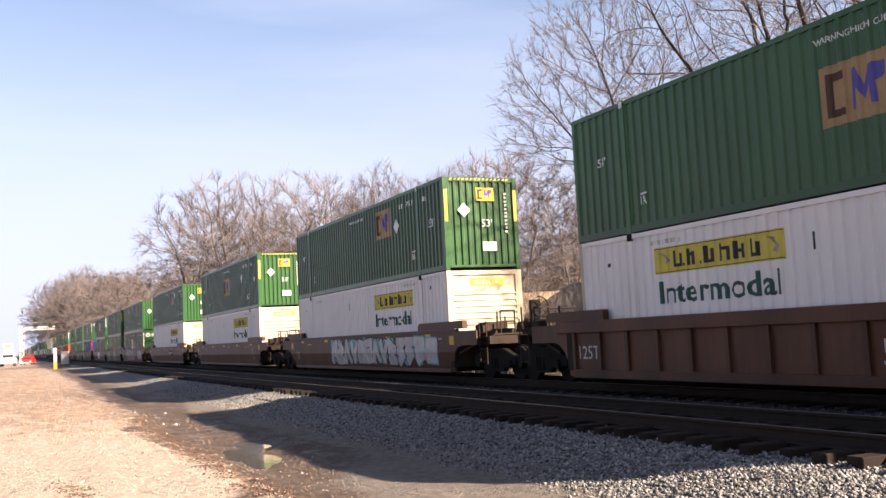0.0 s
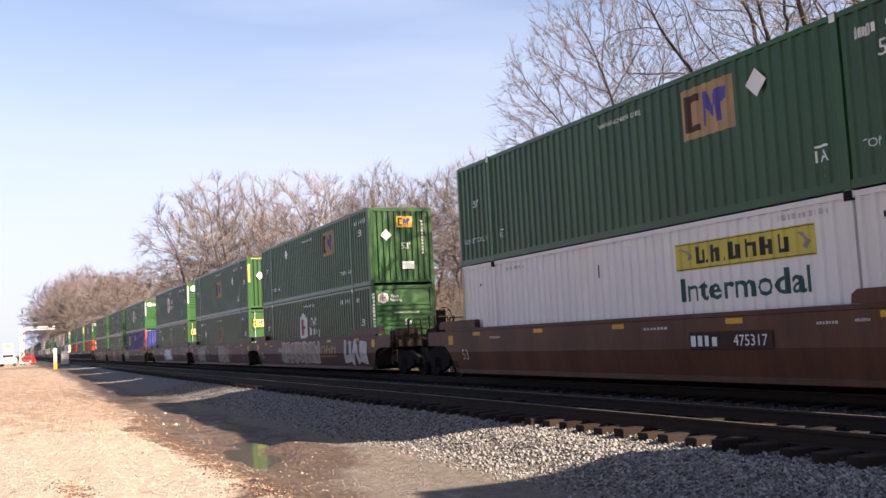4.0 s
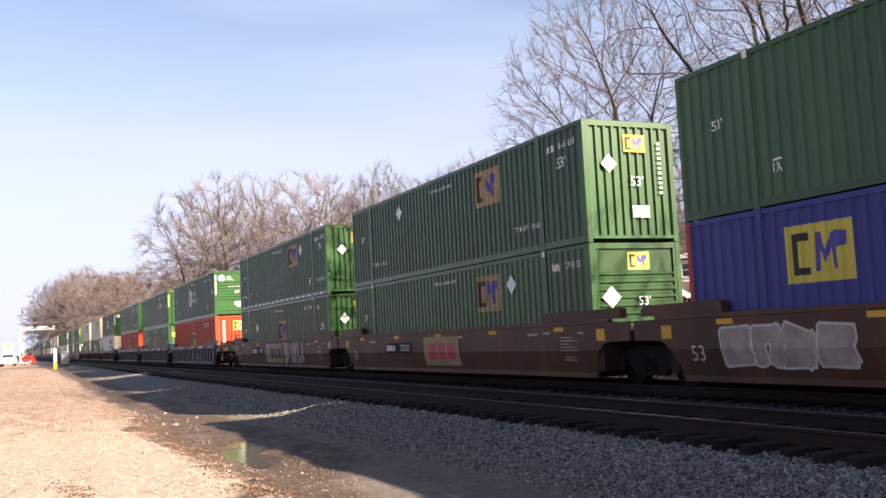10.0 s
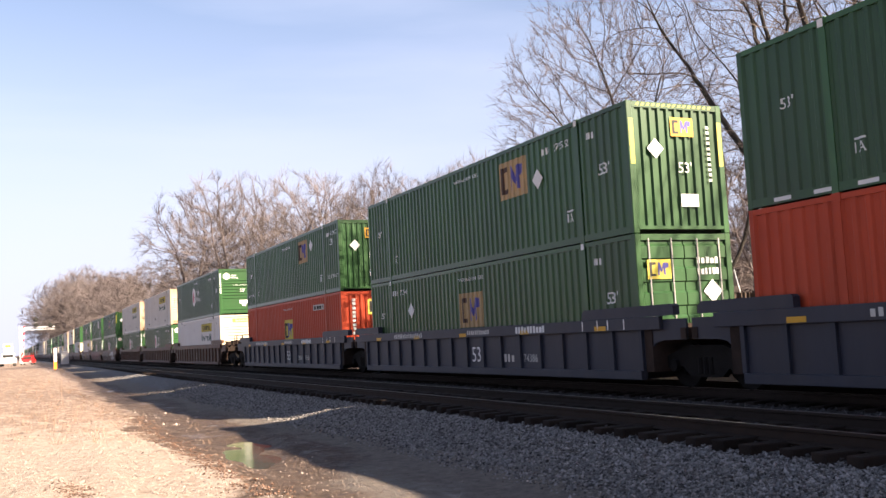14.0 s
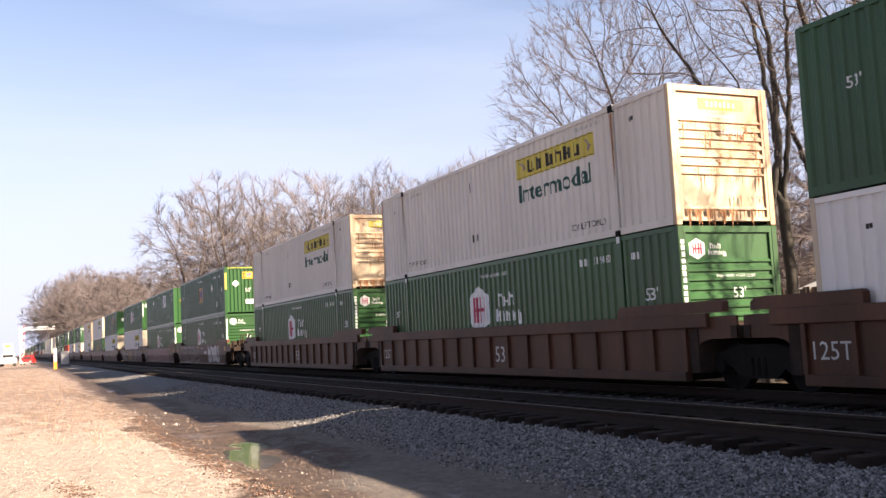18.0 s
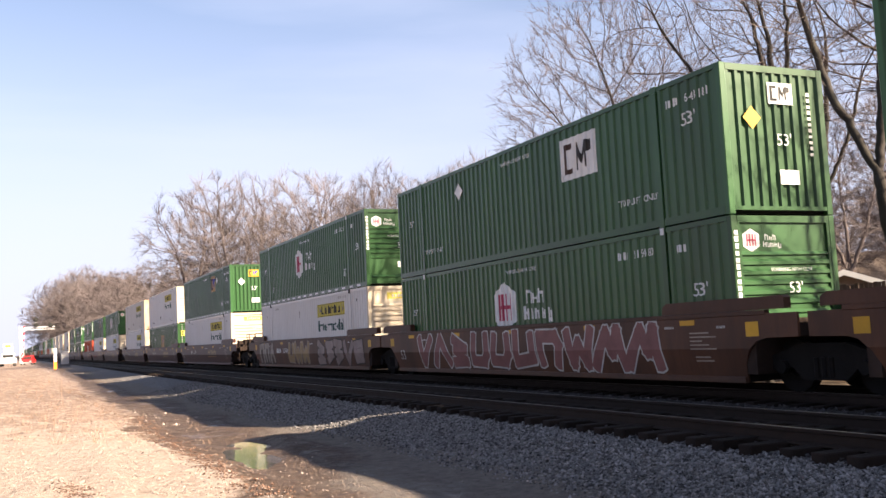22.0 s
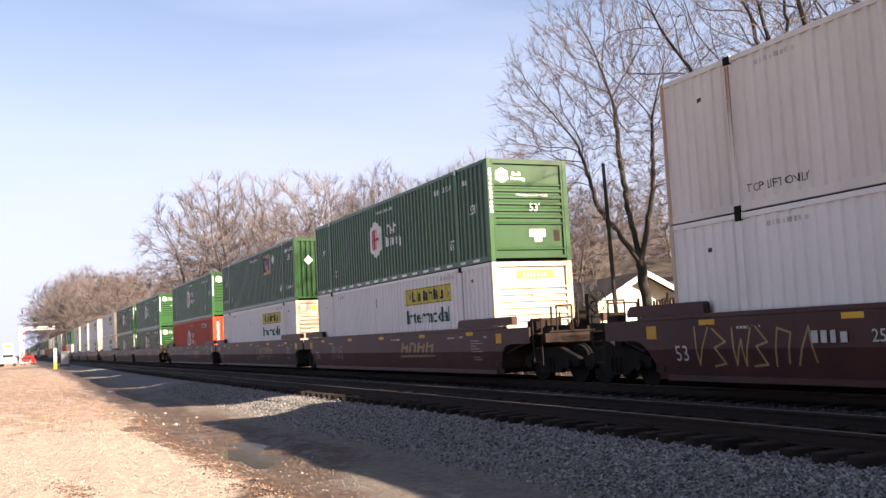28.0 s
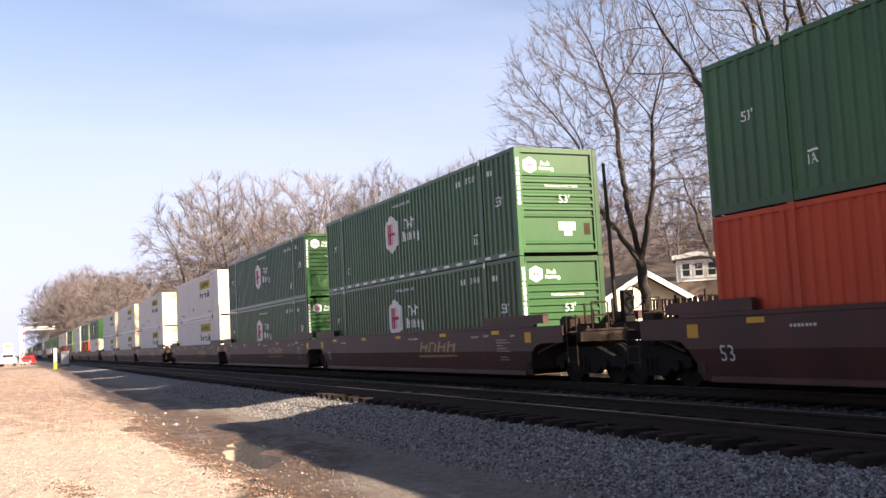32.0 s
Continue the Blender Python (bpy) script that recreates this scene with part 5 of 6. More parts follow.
def puddle(cx, cy, rx, ry, z, seed):
    rnd = random.Random(seed)
    ring = [(cx + rx * math.cos(a) * rnd.uniform(0.85, 1.1), cy + ry * math.sin(a) * rnd.uniform(0.85, 1.1), z) for a in np.linspace(0, 2 * math.pi, 40, endpoint=False)]
    ob = new("puddle", raw_mesh("puddle", ring, [tuple(range(40))], water))
    return tagged(ob, "shallow muddy puddle lying in the ditch", "puddle", "puddles", "structure")


puddle(4.0, 17.6, 1.15, 3.4, -0.662, 1)


def rail_line(x, name):
    prof = [(-0.076, -0.185), (0.076, -0.185), (0.076, -0.172), (0.012, -0.15), (0.010, -0.05), (0.036, -0.038), (0.036, -0.004), (0.030, 0.0), (-0.030, 0.0), (-0.036, -0.004), (-0.036, -0.038), (-0.010, -0.05), (-0.012, -0.15), (-0.076, -0.172)]
    bm = bmesh.new()
    prism(bm, prof, -120, 1500, "y")
    ob = new(name, mesh_of(name, bm, RAILSIDE))
    ob.location.x = x
    tagged(ob, "long rusty steel running rail with polished head", "rail", "rails of the two tracks", "structure")
    top = box(bmesh.new(), -0.026, 0.026, -120, 1500, 0.0005, 0.003)
    part("rail_head", top, STEEL, ob, "bright worn running surface")
    return ob


NEAR_X = 9.29
for cx in (NEAR_X, TRAIN_X):
    for sx in (-1, 1):
        rail_line(cx + sx * 0.753, "rail")

# ---- vegetation ----
class Wood:
    """Tapered limbs gathered as raw points and faces."""

    def __init__(self, seed):
        self.rnd = random.Random(seed)
        self.thick = ([], [])
        self.thin = ([], [])

    def limb(self, pts, radii, sides, store):
        verts, faces = store
        prev = None
        d0 = (pts[1] - pts[0]).normalized()
        u = d0.orthogonal().normalized()
        for i, (p, r) in enumerate(zip(pts, radii)):
            d = (pts[min(i + 1, len(pts) - 1)] - pts[max(i - 1, 0)]).normalized()
            u = (u - d * u.dot(d)).normalized()
            w = d.cross(u)
            k = len(verts)
            for s in range(sides):
                a = 2 * math.pi * s / sides
                verts.append(p + (u * math.cos(a) + w * math.sin(a)) * r)
            if prev is not None:
                for s in range(sides):
                    t = (s + 1) % sides
                    faces.append((prev + s, prev + t, k + t, k + s))
            prev = k

    def grow(self, p, d, length, radius, level, last, up=0.12, kids=(9, 7, 6, 6, 5), angle=36.0, bend=0.10, clear=0.3, least=0.006):
        rnd = self.rnd
        n = (8, 6, 5, 3, 1, 1)[min(level, 5)]
        pts, radii = [p.copy()], [radius]
        q, e = p.copy(), d.copy()
        for i in range(n):
            k = bend * (0.45 if level == 0 else 1.0)
            e = (e + Vector((rnd.gauss(0, k), rnd.gauss(0, k), rnd.gauss(0, k) + up * (0.5 if level else 0.0)))).normalized()
            q = q + e * (length / n)
            pts.append(q.copy())
            f = (i + 1) / n
            radii.append(max(radius * (1 - f * (0.78 if level < last else 0.7)), least * 0.6))
        sides = 9 if level == 0 else 6 if level == 1 else 4 if level == 2 else 3
        self.limb(pts, radii, sides, self.thick if level <= 1 else self.thin)
        if level >= last:
            return
        count = kids[min(level, len(kids) - 1)]
        start = clear if level == 0 else 0.2
        for c in range(count):
            f = start + (1 - start) * (c + rnd.uniform(0.2, 0.9)) / count
            i = min(int(f * n), n - 1)
            g = f * n - i
            base = pts[i].lerp(pts[i + 1], g)
            r = (radii[i] + (radii[i + 1] - radii[i]) * g) * rnd.uniform(0.34, 0.55)
            axis = (pts[i + 1] - pts[i]).normalized()
            side = axis.orthogonal()
            side.rotate(Matrix.Rotation(rnd.uniform(0, 2 * math.pi), 3, axis))
            a = radians(angle * rnd.uniform(0.65, 1.3))
            e = (axis * math.cos(a) + side.normalized() * math.sin(a)).normalized()
            self.grow(base, e, rnd.uniform(0.42, 0.62) * length * (1.15 - 0.45 * f), max(r, least), level + 1, last, up, kids, angle, bend, clear, least)

    def meshes(self, twig, bark=None):
        out = []
        for name, (v, f), mat in (("trunk", self.thick, bark or BARK), ("crown", self.thin, twig)):
            out.append((name, raw_mesh(name, [tuple(p) for p in v], f, mat, name == "trunk")))
        return out


def crown_points(rnd, blobs, count):
    """Buds spread through a crown of overlapping ellipsoids, denser towards the outside."""
    total = sum(b[3] * b[4] * b[5] for b in blobs)
    out = []
    for cx, cy, cz, rx, ry, rz in blobs:
        n = int(count * rx * ry * rz / total)
        d = rnd.normal(size=(n, 3))
        d /= np.linalg.norm(d, axis=1)[:, None]
        d *= rnd.rand(n, 1) ** 0.42
        out.append(np.array((cx, cy, cz)) + d * np.array((rx, ry, rz)))
    return np.vstack(out)


def branching(rnd, guides, buds, step, kill, rounds, wander=0.10, lift=0.10):
    """Branches that grow towards the buds round them, from trunk and leaders; returns places and parents."""
    pos, parent, way = [], [], []
    for k, (start, line) in enumerate(guides):
        link = start
        for a, b in zip(line, line[1:]):
            a, b = np.array(a, float), np.array(b, float)
            m = max(1, int(np.linalg.norm(b - a) / step))
            for i in range(0 if (link < 0 and not pos) else 1, m + 1):
                p = a + (b - a) * i / m + rnd.normal(0, 0.10 * step, 3) * (i < m)
                pos.append(p)
                parent.append(link)
                way.append((b - a) / np.linalg.norm(b - a))
                link = len(pos) - 1
    pos, parent, way = np.array(pos), np.array(parent), np.array(way)
    d = np.linalg.norm(buds[:, None] - pos[None], axis=2)
    near, dist = d.argmin(1), d.min(1)
    kids = np.zeros(len(pos), int)
    for r in range(rounds):
        live = dist > kill
        if live.sum() < 4:
            break
        buds, near, dist = buds[live], near[live], dist[live]
        pull = np.zeros((len(pos), 3))
        v = buds - pos[near]
        np.add.at(pull, near, v / np.linalg.norm(v, axis=1)[:, None])
        grow = np.where((np.abs(pull).sum(1) > 1e-6) & (kids < 3))[0]
        if not len(grow):
            break
        e = pull[grow] / np.linalg.norm(pull[grow], axis=1)[:, None]
        e = e + 1.1 * way[grow] + rnd.normal(0, wander, e.shape) + np.array((0, 0, lift))
        e /= np.linalg.norm(e, axis=1)[:, None]
        fresh = pos[grow] + e * step * rnd.uniform(0.8, 1.2, (len(grow), 1))
        kids[grow] += 1
        base = len(pos)
        pos, parent, way = np.vstack((pos, fresh)), np.concatenate((parent, grow)), np.vstack((way, e))
        kids = np.concatenate((kids, np.zeros(len(grow), int)))
        best, bestd = near.copy(), dist.copy()
        for c in range(0, len(fresh), 400):
            q = np.linalg.norm(buds[:, None] - fresh[None, c:c + 400], axis=2)
            i, m = q.argmin(1), q.min(1)
            better = m < bestd
            best[better], bestd[better] = base + c + i[better], m[better]
        near, dist = best, bestd
    return pos, parent, way


def crown_tree(seed, guides, blobs, count, step, kill, girth, tip, twig, twigs=2, twig_len=0.5, thick=0.05, rounds=70, bark=None):
    """A bare tree: trunk and limbs in one mesh, fine branches and twigs in another."""
    r = np.random.RandomState(seed)
    pos, parent, way = branching(r, guides, crown_points(r, blobs, count), step, kill, rounds)
    n = len(pos)
    tips = np.zeros(n)
    kids = [[] for i in range(n)]
    for i in range(n - 1, -1, -1):
        tips[i] = max(tips[i], 1.0)
        if parent[i] >= 0:
            tips[parent[i]] += tips[i]
            kids[parent[i]].append(i)
    power = math.log(girth / tip) / math.log(tips[0])
    radius = tip * tips ** power
    w = Wood(seed)
    starts = [(-1, 0)]
    while starts:
        p, i = starts.pop()
        line, rr = ([Vector(pos[p])], [min(radius[p], radius[i] * 1.15)]) if p >= 0 else ([], [])
        while True:
            line.append(Vector(pos[i]))
            rr.append(radius[i] * (1.25 if len(line) == 1 and p < 0 else 1.0))
            k = sorted(kids[i], key=lambda j: -tips[j])
            starts += [(i, j) for j in k[1:]]
            if not k:
                break
            i = k[0]
        if len(line) < 2:
            continue
        big = rr[0] > thick
        w.limb(line, rr, 9 if rr[0] > 0.15 else 6 if big else 4 if rr[0] > 0.02 else 3, w.thick if big else w.thin)
    heart = np.array(blobs[0][:3]) - np.array((0, 0, blobs[0][5] * 0.5))
    for i in range(n):
        if tips[i] > 4 or parent[i] < 0:
            continue
        for k in range(twigs):
            out = pos[i] - heart
            e = way[i] + 0.45 * out / (np.linalg.norm(out) + 0.1) + r.normal(0, 0.42, 3) + np.array((0, 0, 0.15))
            e /= np.linalg.norm(e)
            q = pos[i] + e * twig_len * r.uniform(0.4, 1.0)
            w.limb([Vector(pos[i]), Vector(q)], [tip * 0.85, tip * 0.45], 3, w.thin)
    return w.meshes(twig, bark)


def plant_tree(meshes, x, y, z, turn, scale, label, group=""):
    ob = thing("bare_tree", pose(x, y, z, 0, 0, turn) @ Matrix.Diagonal((scale, scale, scale, 1)), label, "tree", group)
    for name, me in meshes:
        part(name, me, me.materials[0], ob)
    return ob


def at_angle(yaw, far):
    """A place by its bearing from the camera, degrees to the right of the line, and its distance."""
    return far * math.sin(radians(yaw)), far * math.cos(radians(yaw))


def stem(fork, *leaders, root=(0, 0)):
    """Guide lines of a trunk up to its fork and of the leaders that part there; each leader: sideways, back, up, and a bow."""
    top = (root[0] * 0.4, root[1] * 0.4, fork)
    trunk = [(root[0], root[1], -0.4), (root[0] * 0.8 + 0.05, root[1] * 0.8, fork * 0.5), top]
    lines = [(-1, trunk)]
    for u, v, h, bow in leaders:
        lines.append((-2, [top, (u * 0.45 + bow, v * 0.5, fork + h * 0.5), (u, v, fork + h)]))
    return lines


def joined(lines, step):
    """Let every leader start at the last point of the trunk."""
    a = lines[0][1]
    count = 1 + sum(max(1, int(math.dist(p, q) / step)) for p, q in zip(a, a[1:]))
    return [(-1, a)] + [(count - 1, line) for s, line in lines[1:]]


# big bare trees behind the line: bearing, distance, trunk, crown, buds, girth
BIG = "tall bare winter tree with grey bark behind the tracks"
for seed, yaw, far, lines, blobs, count, girth in (
        (73, 36.4, 36.0, stem(4.3, (-1.9, 0.2, 4.6, -0.5), (-0.5, 0.6, 6.2, -0.1), (0.9, -0.5, 5.4, 0.35), root=(0.25, 0)), ((-0.7, 0, 10.1, 4.4, 4.0, 4.8), (1.9, 0.2, 7.0, 2.3, 2.4, 2.9), (-2.9, 0, 8.4, 2.0, 2.4, 2.2)), 4300, 0.19),
        (7, 44.8, 30.0, stem(5.4, (-2.6, 0, 4.8, -0.2), (-0.5, 0.4, 6.0, 0.1), (0.5, -0.4, 6.2, 0.2)), ((-1.7, 0, 11.4, 4.6, 4.0, 5.6), (-2.4, 0.3, 7.2, 2.6, 2.4, 2.0)), 1000, 0.17),
        (9, 44.2, 29.6, stem(4.2, (-0.7, 0.2, 5.0, 0.1), (0.3, 0.4, 6.0, 0.2), root=(-0.5, 0)), ((-0.4, 0.2, 11.0, 2.6, 2.6, 4.6),), 300, 0.13),
        (18, 49.6, 28.0, stem(5.6, (-1.5, 0, 5.2, -0.25), (0.5, 0.3, 5.6, 0.2), root=(0.4, 0)), ((-0.6, 0, 12.0, 4.0, 3.6, 5.0),), 800, 0.18),
        (12, 46.9, 40.0, stem(6.4, (-1.4, 0, 5.0, -0.2), (0.6, 0.4, 6.0, 0.1), (1.8, -0.4, 4.6, 0.3)), ((0, 0, 12.0, 4.6, 4.0, 5.4),), 1100, 0.20),
        (21, 41.3, 50.0, stem(3.6, (-1.4, 0, 4.4, -0.2), (0.4, 0.4, 5.0, 0.1), (1.6, -0.4, 4.2, 0.3)), ((0, 0, 8.4, 4.8, 4.2, 4.8),), 1300, 0.2)):
    x, y = at_angle(yaw, far)
    plant_tree(crown_tree(seed, joined(lines, 0.24), blobs, count, 0.24, 0.38, girth, 0.0055, TWIG, 4 if seed == 73 else 2, 0.65, 0.055), x, y, ground_z(x, y), -yaw, 1.0, BIG, "bare trees behind the line")
BROAD = stem(4.2, (-1.6, 0.5, 4.6, -0.2), (0.3, 0.9, 5.4, 0.1), (1.4, -0.9, 4.8, 0.3))
SIDE = crown_tree(29, joined(BROAD, 0.3), ((0, 0, 10.0, 4.6, 4.6, 5.4),), 1500, 0.3, 0.5, 0.25, 0.010, TWIG, 2, 0.7, 0.05)
for yaw, far, k, turn in ((53.5, 33.0, 1.12, 250), (62.0, 31.0, 1.06, 310), (77.0, 22.5, 0.86, 200)):
    x, y = at_angle(yaw, far)
    plant_tree(SIDE, x, y, ground_z(x, y), turn, k, BIG, "bare trees behind the line")

# tree belt along the line, farther off
BELT = []
for i, blobs in enumerate((((0, 0, 8.9, 4.6, 4.6, 5.0),), ((-1.2, 0, 8.6, 3.8, 3.8, 4.8), (2.0, 0.6, 7.4, 3.0, 3.2, 3.8)), ((0, 0, 8.8, 3.1, 3.1, 5.2),), ((0.6, 0, 9.2, 3.9, 4.2, 4.7), (-2.2, 0, 6.9, 2.6, 2.8, 3.2)))):
    BELT.append(crown_tree(40 + i, joined(BROAD if i != 2 else stem(3.2, (-0.5, 0.2, 6.0, 0.1), (0.5, -0.2, 6.4, -0.1)), 0.36), blobs, 1200, 0.36, 0.6, 0.22, 0.0095, FARTWIG, 6, 1.0, 0.06, bark=FARTWIG))
# trunks take the haze-tinted twig colour too, not the dark bark
FARBELT = [crown_tree(50 + i, joined(BROAD, 0.5), ((0, 0, 7.8, 5.0, 5.0, 6.2),) if i else ((-1.0, 0, 7.6, 4.4, 4.4, 6.2), (2.4, 0, 6.4, 3.4, 3.6, 4.8)), 650, 0.5, 0.8, 0.22, 0.017, HAZETWIG, 6, 1.5, 0.09, bark=HAZETWIG) for i in range(2)]
rnd = random.Random(4)
spots = []
for yaw, far, h in ((10.1, 112, 20.3), (12.2, 106, 21.4), (13.6, 112, 21.6), (15.2, 100, 16.4), (16.7, 94, 18.8), (18.6, 88, 17.2), (20.2, 82, 15.8), (21.2, 76, 15.9), (22.6, 78, 15.2), (24.2, 70, 14.2), (25.8, 66, 13.8), (27.4, 62, 13.9), (29.2, 58, 13.0),
                    (8.2, 150, 16), (7.3, 190, 18), (6.6, 230, 19), (32.5, 60, 11), (34.0, 66, 12), (38.5, 66, 12), (43.0, 70, 14), (48.0, 60, 13), (53, 52, 14), (23.4, 92, 15), (19.6, 105, 16), (17.6, 112, 17), (11.2, 130, 20), (14.4, 136, 20), (36.0, 80, 13)):
    spots.append((*at_angle(yaw, far), h, 2 if yaw in (21.2, 25.8) else len(spots) % 4))
for i in range(26):
    y = 230 + i * 17 + rnd.uniform(-5, 5)
    spots.append((rnd.uniform(22, 34) + i * 0.4, y, rnd.uniform(17, 24) + 0.35 * i, i % 4))
    if i % 2:
        spots.append((rnd.uniform(40, 70), y, rnd.uniform(18, 26) + 0.3 * i, i % 4))
for i in range(34):
    yaw, far = 27.0 + 30.0 * (i % 17) / 16 + rnd.uniform(-0.8, 0.8), (90 if i < 17 else 125) + rnd.uniform(-8, 12)
    spots.append((*at_angle(yaw, far), rnd.uniform(9, 13), i % 4))
for i in range(20):
    yaw, far = 2.2 + 4.6 * i / 19, rnd.uniform(370, 450)
    spots.append((*at_angle(yaw, far), far * (0.085 - 0.016 * (abs(i - 8) / 9) ** 2) - rnd.uniform(0, 3), i % 4))
for i in range(10):
    spots.append((rnd.uniform(-60, -12) - i * 6, 560 + i * 25, rnd.uniform(14, 20), i % 4))
for i, (x, y, h, kind) in enumerate(spots):
    plant_tree(BELT[kind] if math.hypot(x, y) < 165 and not (x > 45 and y < 130) else FARBELT[i % 2], x, y, ground_z(x, y) - 0.1, rnd.uniform(0, 360), h / 14.0, "leafless tree in the belt beside the railway", "bare trees behind the line")


def brush(seed, n, spread, height):
    """Leafless scrub: a thicket of thin stems."""
    w = Wood(seed)
    r = w.rnd
    for i in range(n):
        p = Vector((r.gauss(0, spread), r.gauss(0, spread), -0.1))
        d = Vector((r.gauss(0, 0.25), r.gauss(0, 0.25), 1)).normalized()
        w.grow(p, d, height * r.uniform(0.5, 1.0), 0.025, 2, 4, 0.15, (9, 7, 6, 5, 4), 35)
    return raw_mesh("thicket", [tuple(p) for p in w.thin[0]], w.thin[1], FARTWIG)


THICKETS = [brush(60 + i, 26, 1.6, 4.2) for i in range(3)]
for i in range(58):
    if i < 34:
        yaw = 8.5 + i * 1.28 + rnd.uniform(-0.4, 0.4)
        x = 20 + rnd.uniform(0, 5)
        y = x / math.tan(radians(yaw))
        if 30 < yaw < 53:
            x, y = at_angle(yaw, rnd.uniform(78, 96))
    else:
        x, y = rnd.uniform(20, 27), 160 + (i - 34) * 20
    k = rnd.uniform(0.7, 1.2) * (1.0 if i < 34 else 2.2)
    ob = new("scrub", THICKETS[i % 3])
    ob.matrix_world = pose(x, y, ground_z(x, y), 0, 0, rnd.uniform(0, 360)) @ Matrix.Diagonal((k, k, k, 1))
    tagged(ob, "thicket of leafless brown scrub beside the line", "scrub", "scrub along the line")

# ---- houses behind the line ----
SIDING = material("cream_siding", (0.70, 0.62, 0.46), 0.7, vary=0.08, scale=2.0)
TRIMWHITE = material("white_trim", (0.78, 0.76, 0.72), 0.6, vary=0.06, scale=3.0)
SHINGLE = material("brown_shingle", (0.058, 0.046, 0.040), 0.9, vary=0.3, scale=5.0, bump=0.6, bump_scale=18)
TANROOF = material("tan_shingle", (0.34, 0.24, 0.15), 0.9, vary=0.25, scale=4.0, bump=0.6, bump_scale=18)
GREYWALL = material("grey_siding", (0.24, 0.235, 0.23), 0.7, vary=0.12, scale=2.0)
GLASS = material("dark_window_glass", (0.03, 0.035, 0.04), 0.08, vary=0.1, scale=1.0)


def house(x, y, turn, w, d, wall_h, roof_h, wall, roof, label, windows=(), eave=0.45):
    """Gabled house; the gable faces its own -y. windows: (u, z, width, height) on that face."""
    ob = thing("house", pose(x, y, ground_z(x, y) - 0.05, 0, 0, turn), label, "house")
    o = [(-w / 2, 0), (w / 2, 0), (w / 2, wall_h), (0, wall_h + roof_h), (-w / 2, wall_h)]
    part("house_wall", prism(bmesh.new(), o, -d / 2, d / 2, "y"), wall, ob)
    k = roof_h / (w / 2)
    for sx in (-1, 1):
        e = w / 2 + eave
        ring = [(0, wall_h + roof_h + 0.02), (sx * e, wall_h - k * eave + 0.02), (sx * e, wall_h - k * eave + 0.2), (0, wall_h + roof_h + 0.2)]
        part("roof", prism(bmesh.new(), ring, -d / 2 - eave, d / 2 + eave, "y"), roof, ob)
        ring2 = [(0, wall_h + roof_h - 0.03), (sx * (e + 0.02), wall_h - k * (eave + 0.02) - 0.03), (sx * (e + 0.02), wall_h - k * (eave + 0.02) + 0.22), (0, wall_h + roof_h + 0.22)]
        part("bargeboard", prism(bmesh.new(), ring2, -d / 2 - eave - 0.05, -d / 2 - eave, "y"), TRIMWHITE, ob)
    for u, z, ww, hh in windows:
        fr = part("window", box(bmesh.new(), u - ww / 2 - 0.09, u + ww / 2 + 0.09, -d / 2 - 0.07, -d / 2 - 0.001, z - 0.09, z + hh + 0.09), TRIMWHITE, ob)
        for k2 in (0, 1):
            z0 = z + k2 * hh / 2
            part("pane", box(bmesh.new(), u - ww / 2 + 0.02, u + ww / 2 - 0.02, -d / 2 - 0.078, -d / 2 - 0.072, z0 + 0.03, z0 + hh / 2 - 0.02), GLASS, fr)
    return ob


BROWNWALL = material("brown_siding", (0.20, 0.15, 0.12), 0.8, vary=0.2, scale=2.0)
hx, hy = at_angle(36.6, 44)
turn = radians(-12)
house(hx - 4.5 * math.sin(turn), hy + 4.5 * math.cos(turn), -12, 5.0, 9.0, 2.75, 1.4, SIDING, SHINGLE, "cream bungalow with a brown shingled gable roof", ((-1.5, 0.9, 0.8, 1.1), (1.4, 0.9, 0.8, 1.1)))
hx, hy = at_angle(37.8, 63)
house(hx, hy, 54, 7.5, 7.6, 3.4, 2.2, BROWNWALL, SHINGLE, "brown house with a dark shingled roof")
hx, hy = at_angle(39.85, 55)
porch = house(hx, hy, -39, 2.35, 3.0, 5.2, 0.15, BROWNWALL, SHINGLE, "brown gable end with a white sun room of three sash windows", ((-0.68, 4.22, 0.42, 0.72), (0, 4.22, 0.42, 0.72), (0.68, 4.22, 0.42, 0.72)), 0.2)
part("sun_room_wall", box(bmesh.new(), -1.2, 1.2, -1.53, -1.501, 3.95, 5.12), TRIMWHITE, porch, "white boarded wall round the windows")
hx, hy = at_angle(31.4, 58)
house(hx, hy, 58, 8.0, 5.0, 2.1, 1.9, GREYWALL, TANROOF, "low grey outbuilding with a tan roof")
hx, hy = at_angle(47.6, 50)
house(hx, hy, -47, 8.0, 8.0, 2.0, 1.5, BROWNWALL, SHINGLE, "brown house half hidden behind bare trees", ((0.0, 0.9, 1.0, 1.2),))

FENCE = material("weathered_fence_board", (0.115, 0.075, 0.052), 0.85, vary=0.3, scale=2.0, streak=(2, 2, 0.5), random_amount=0.3)
board = mesh_of("board", box(bmesh.new(), -0.07, 0.07, -0.012, 0.012, 0.0, 2.9, 0.004), FENCE)
fa, fb = Vector((*at_angle(37.2, 40.0), 0)), Vector((*at_angle(53.5, 31.5), 0))
fence = thing("board_fence", pose(fa.x, fa.y, ground_z(fa.x, fa.y), 0, 0, math.degrees(math.atan2(fb.y - fa.y, fb.x - fa.x))), "weathered brown upright board fence behind the tracks", "fence")
span = (fb - fa).length
frnd = random.Random(3)
for i in range(int(span / 0.16)):
    ob = part("board", board, FENCE, fence)
    ob.matrix_basis = pose(i * 0.16, 0, frnd.uniform(-0.04, 0.03), 0, frnd.gauss(0, 0.5), 0)
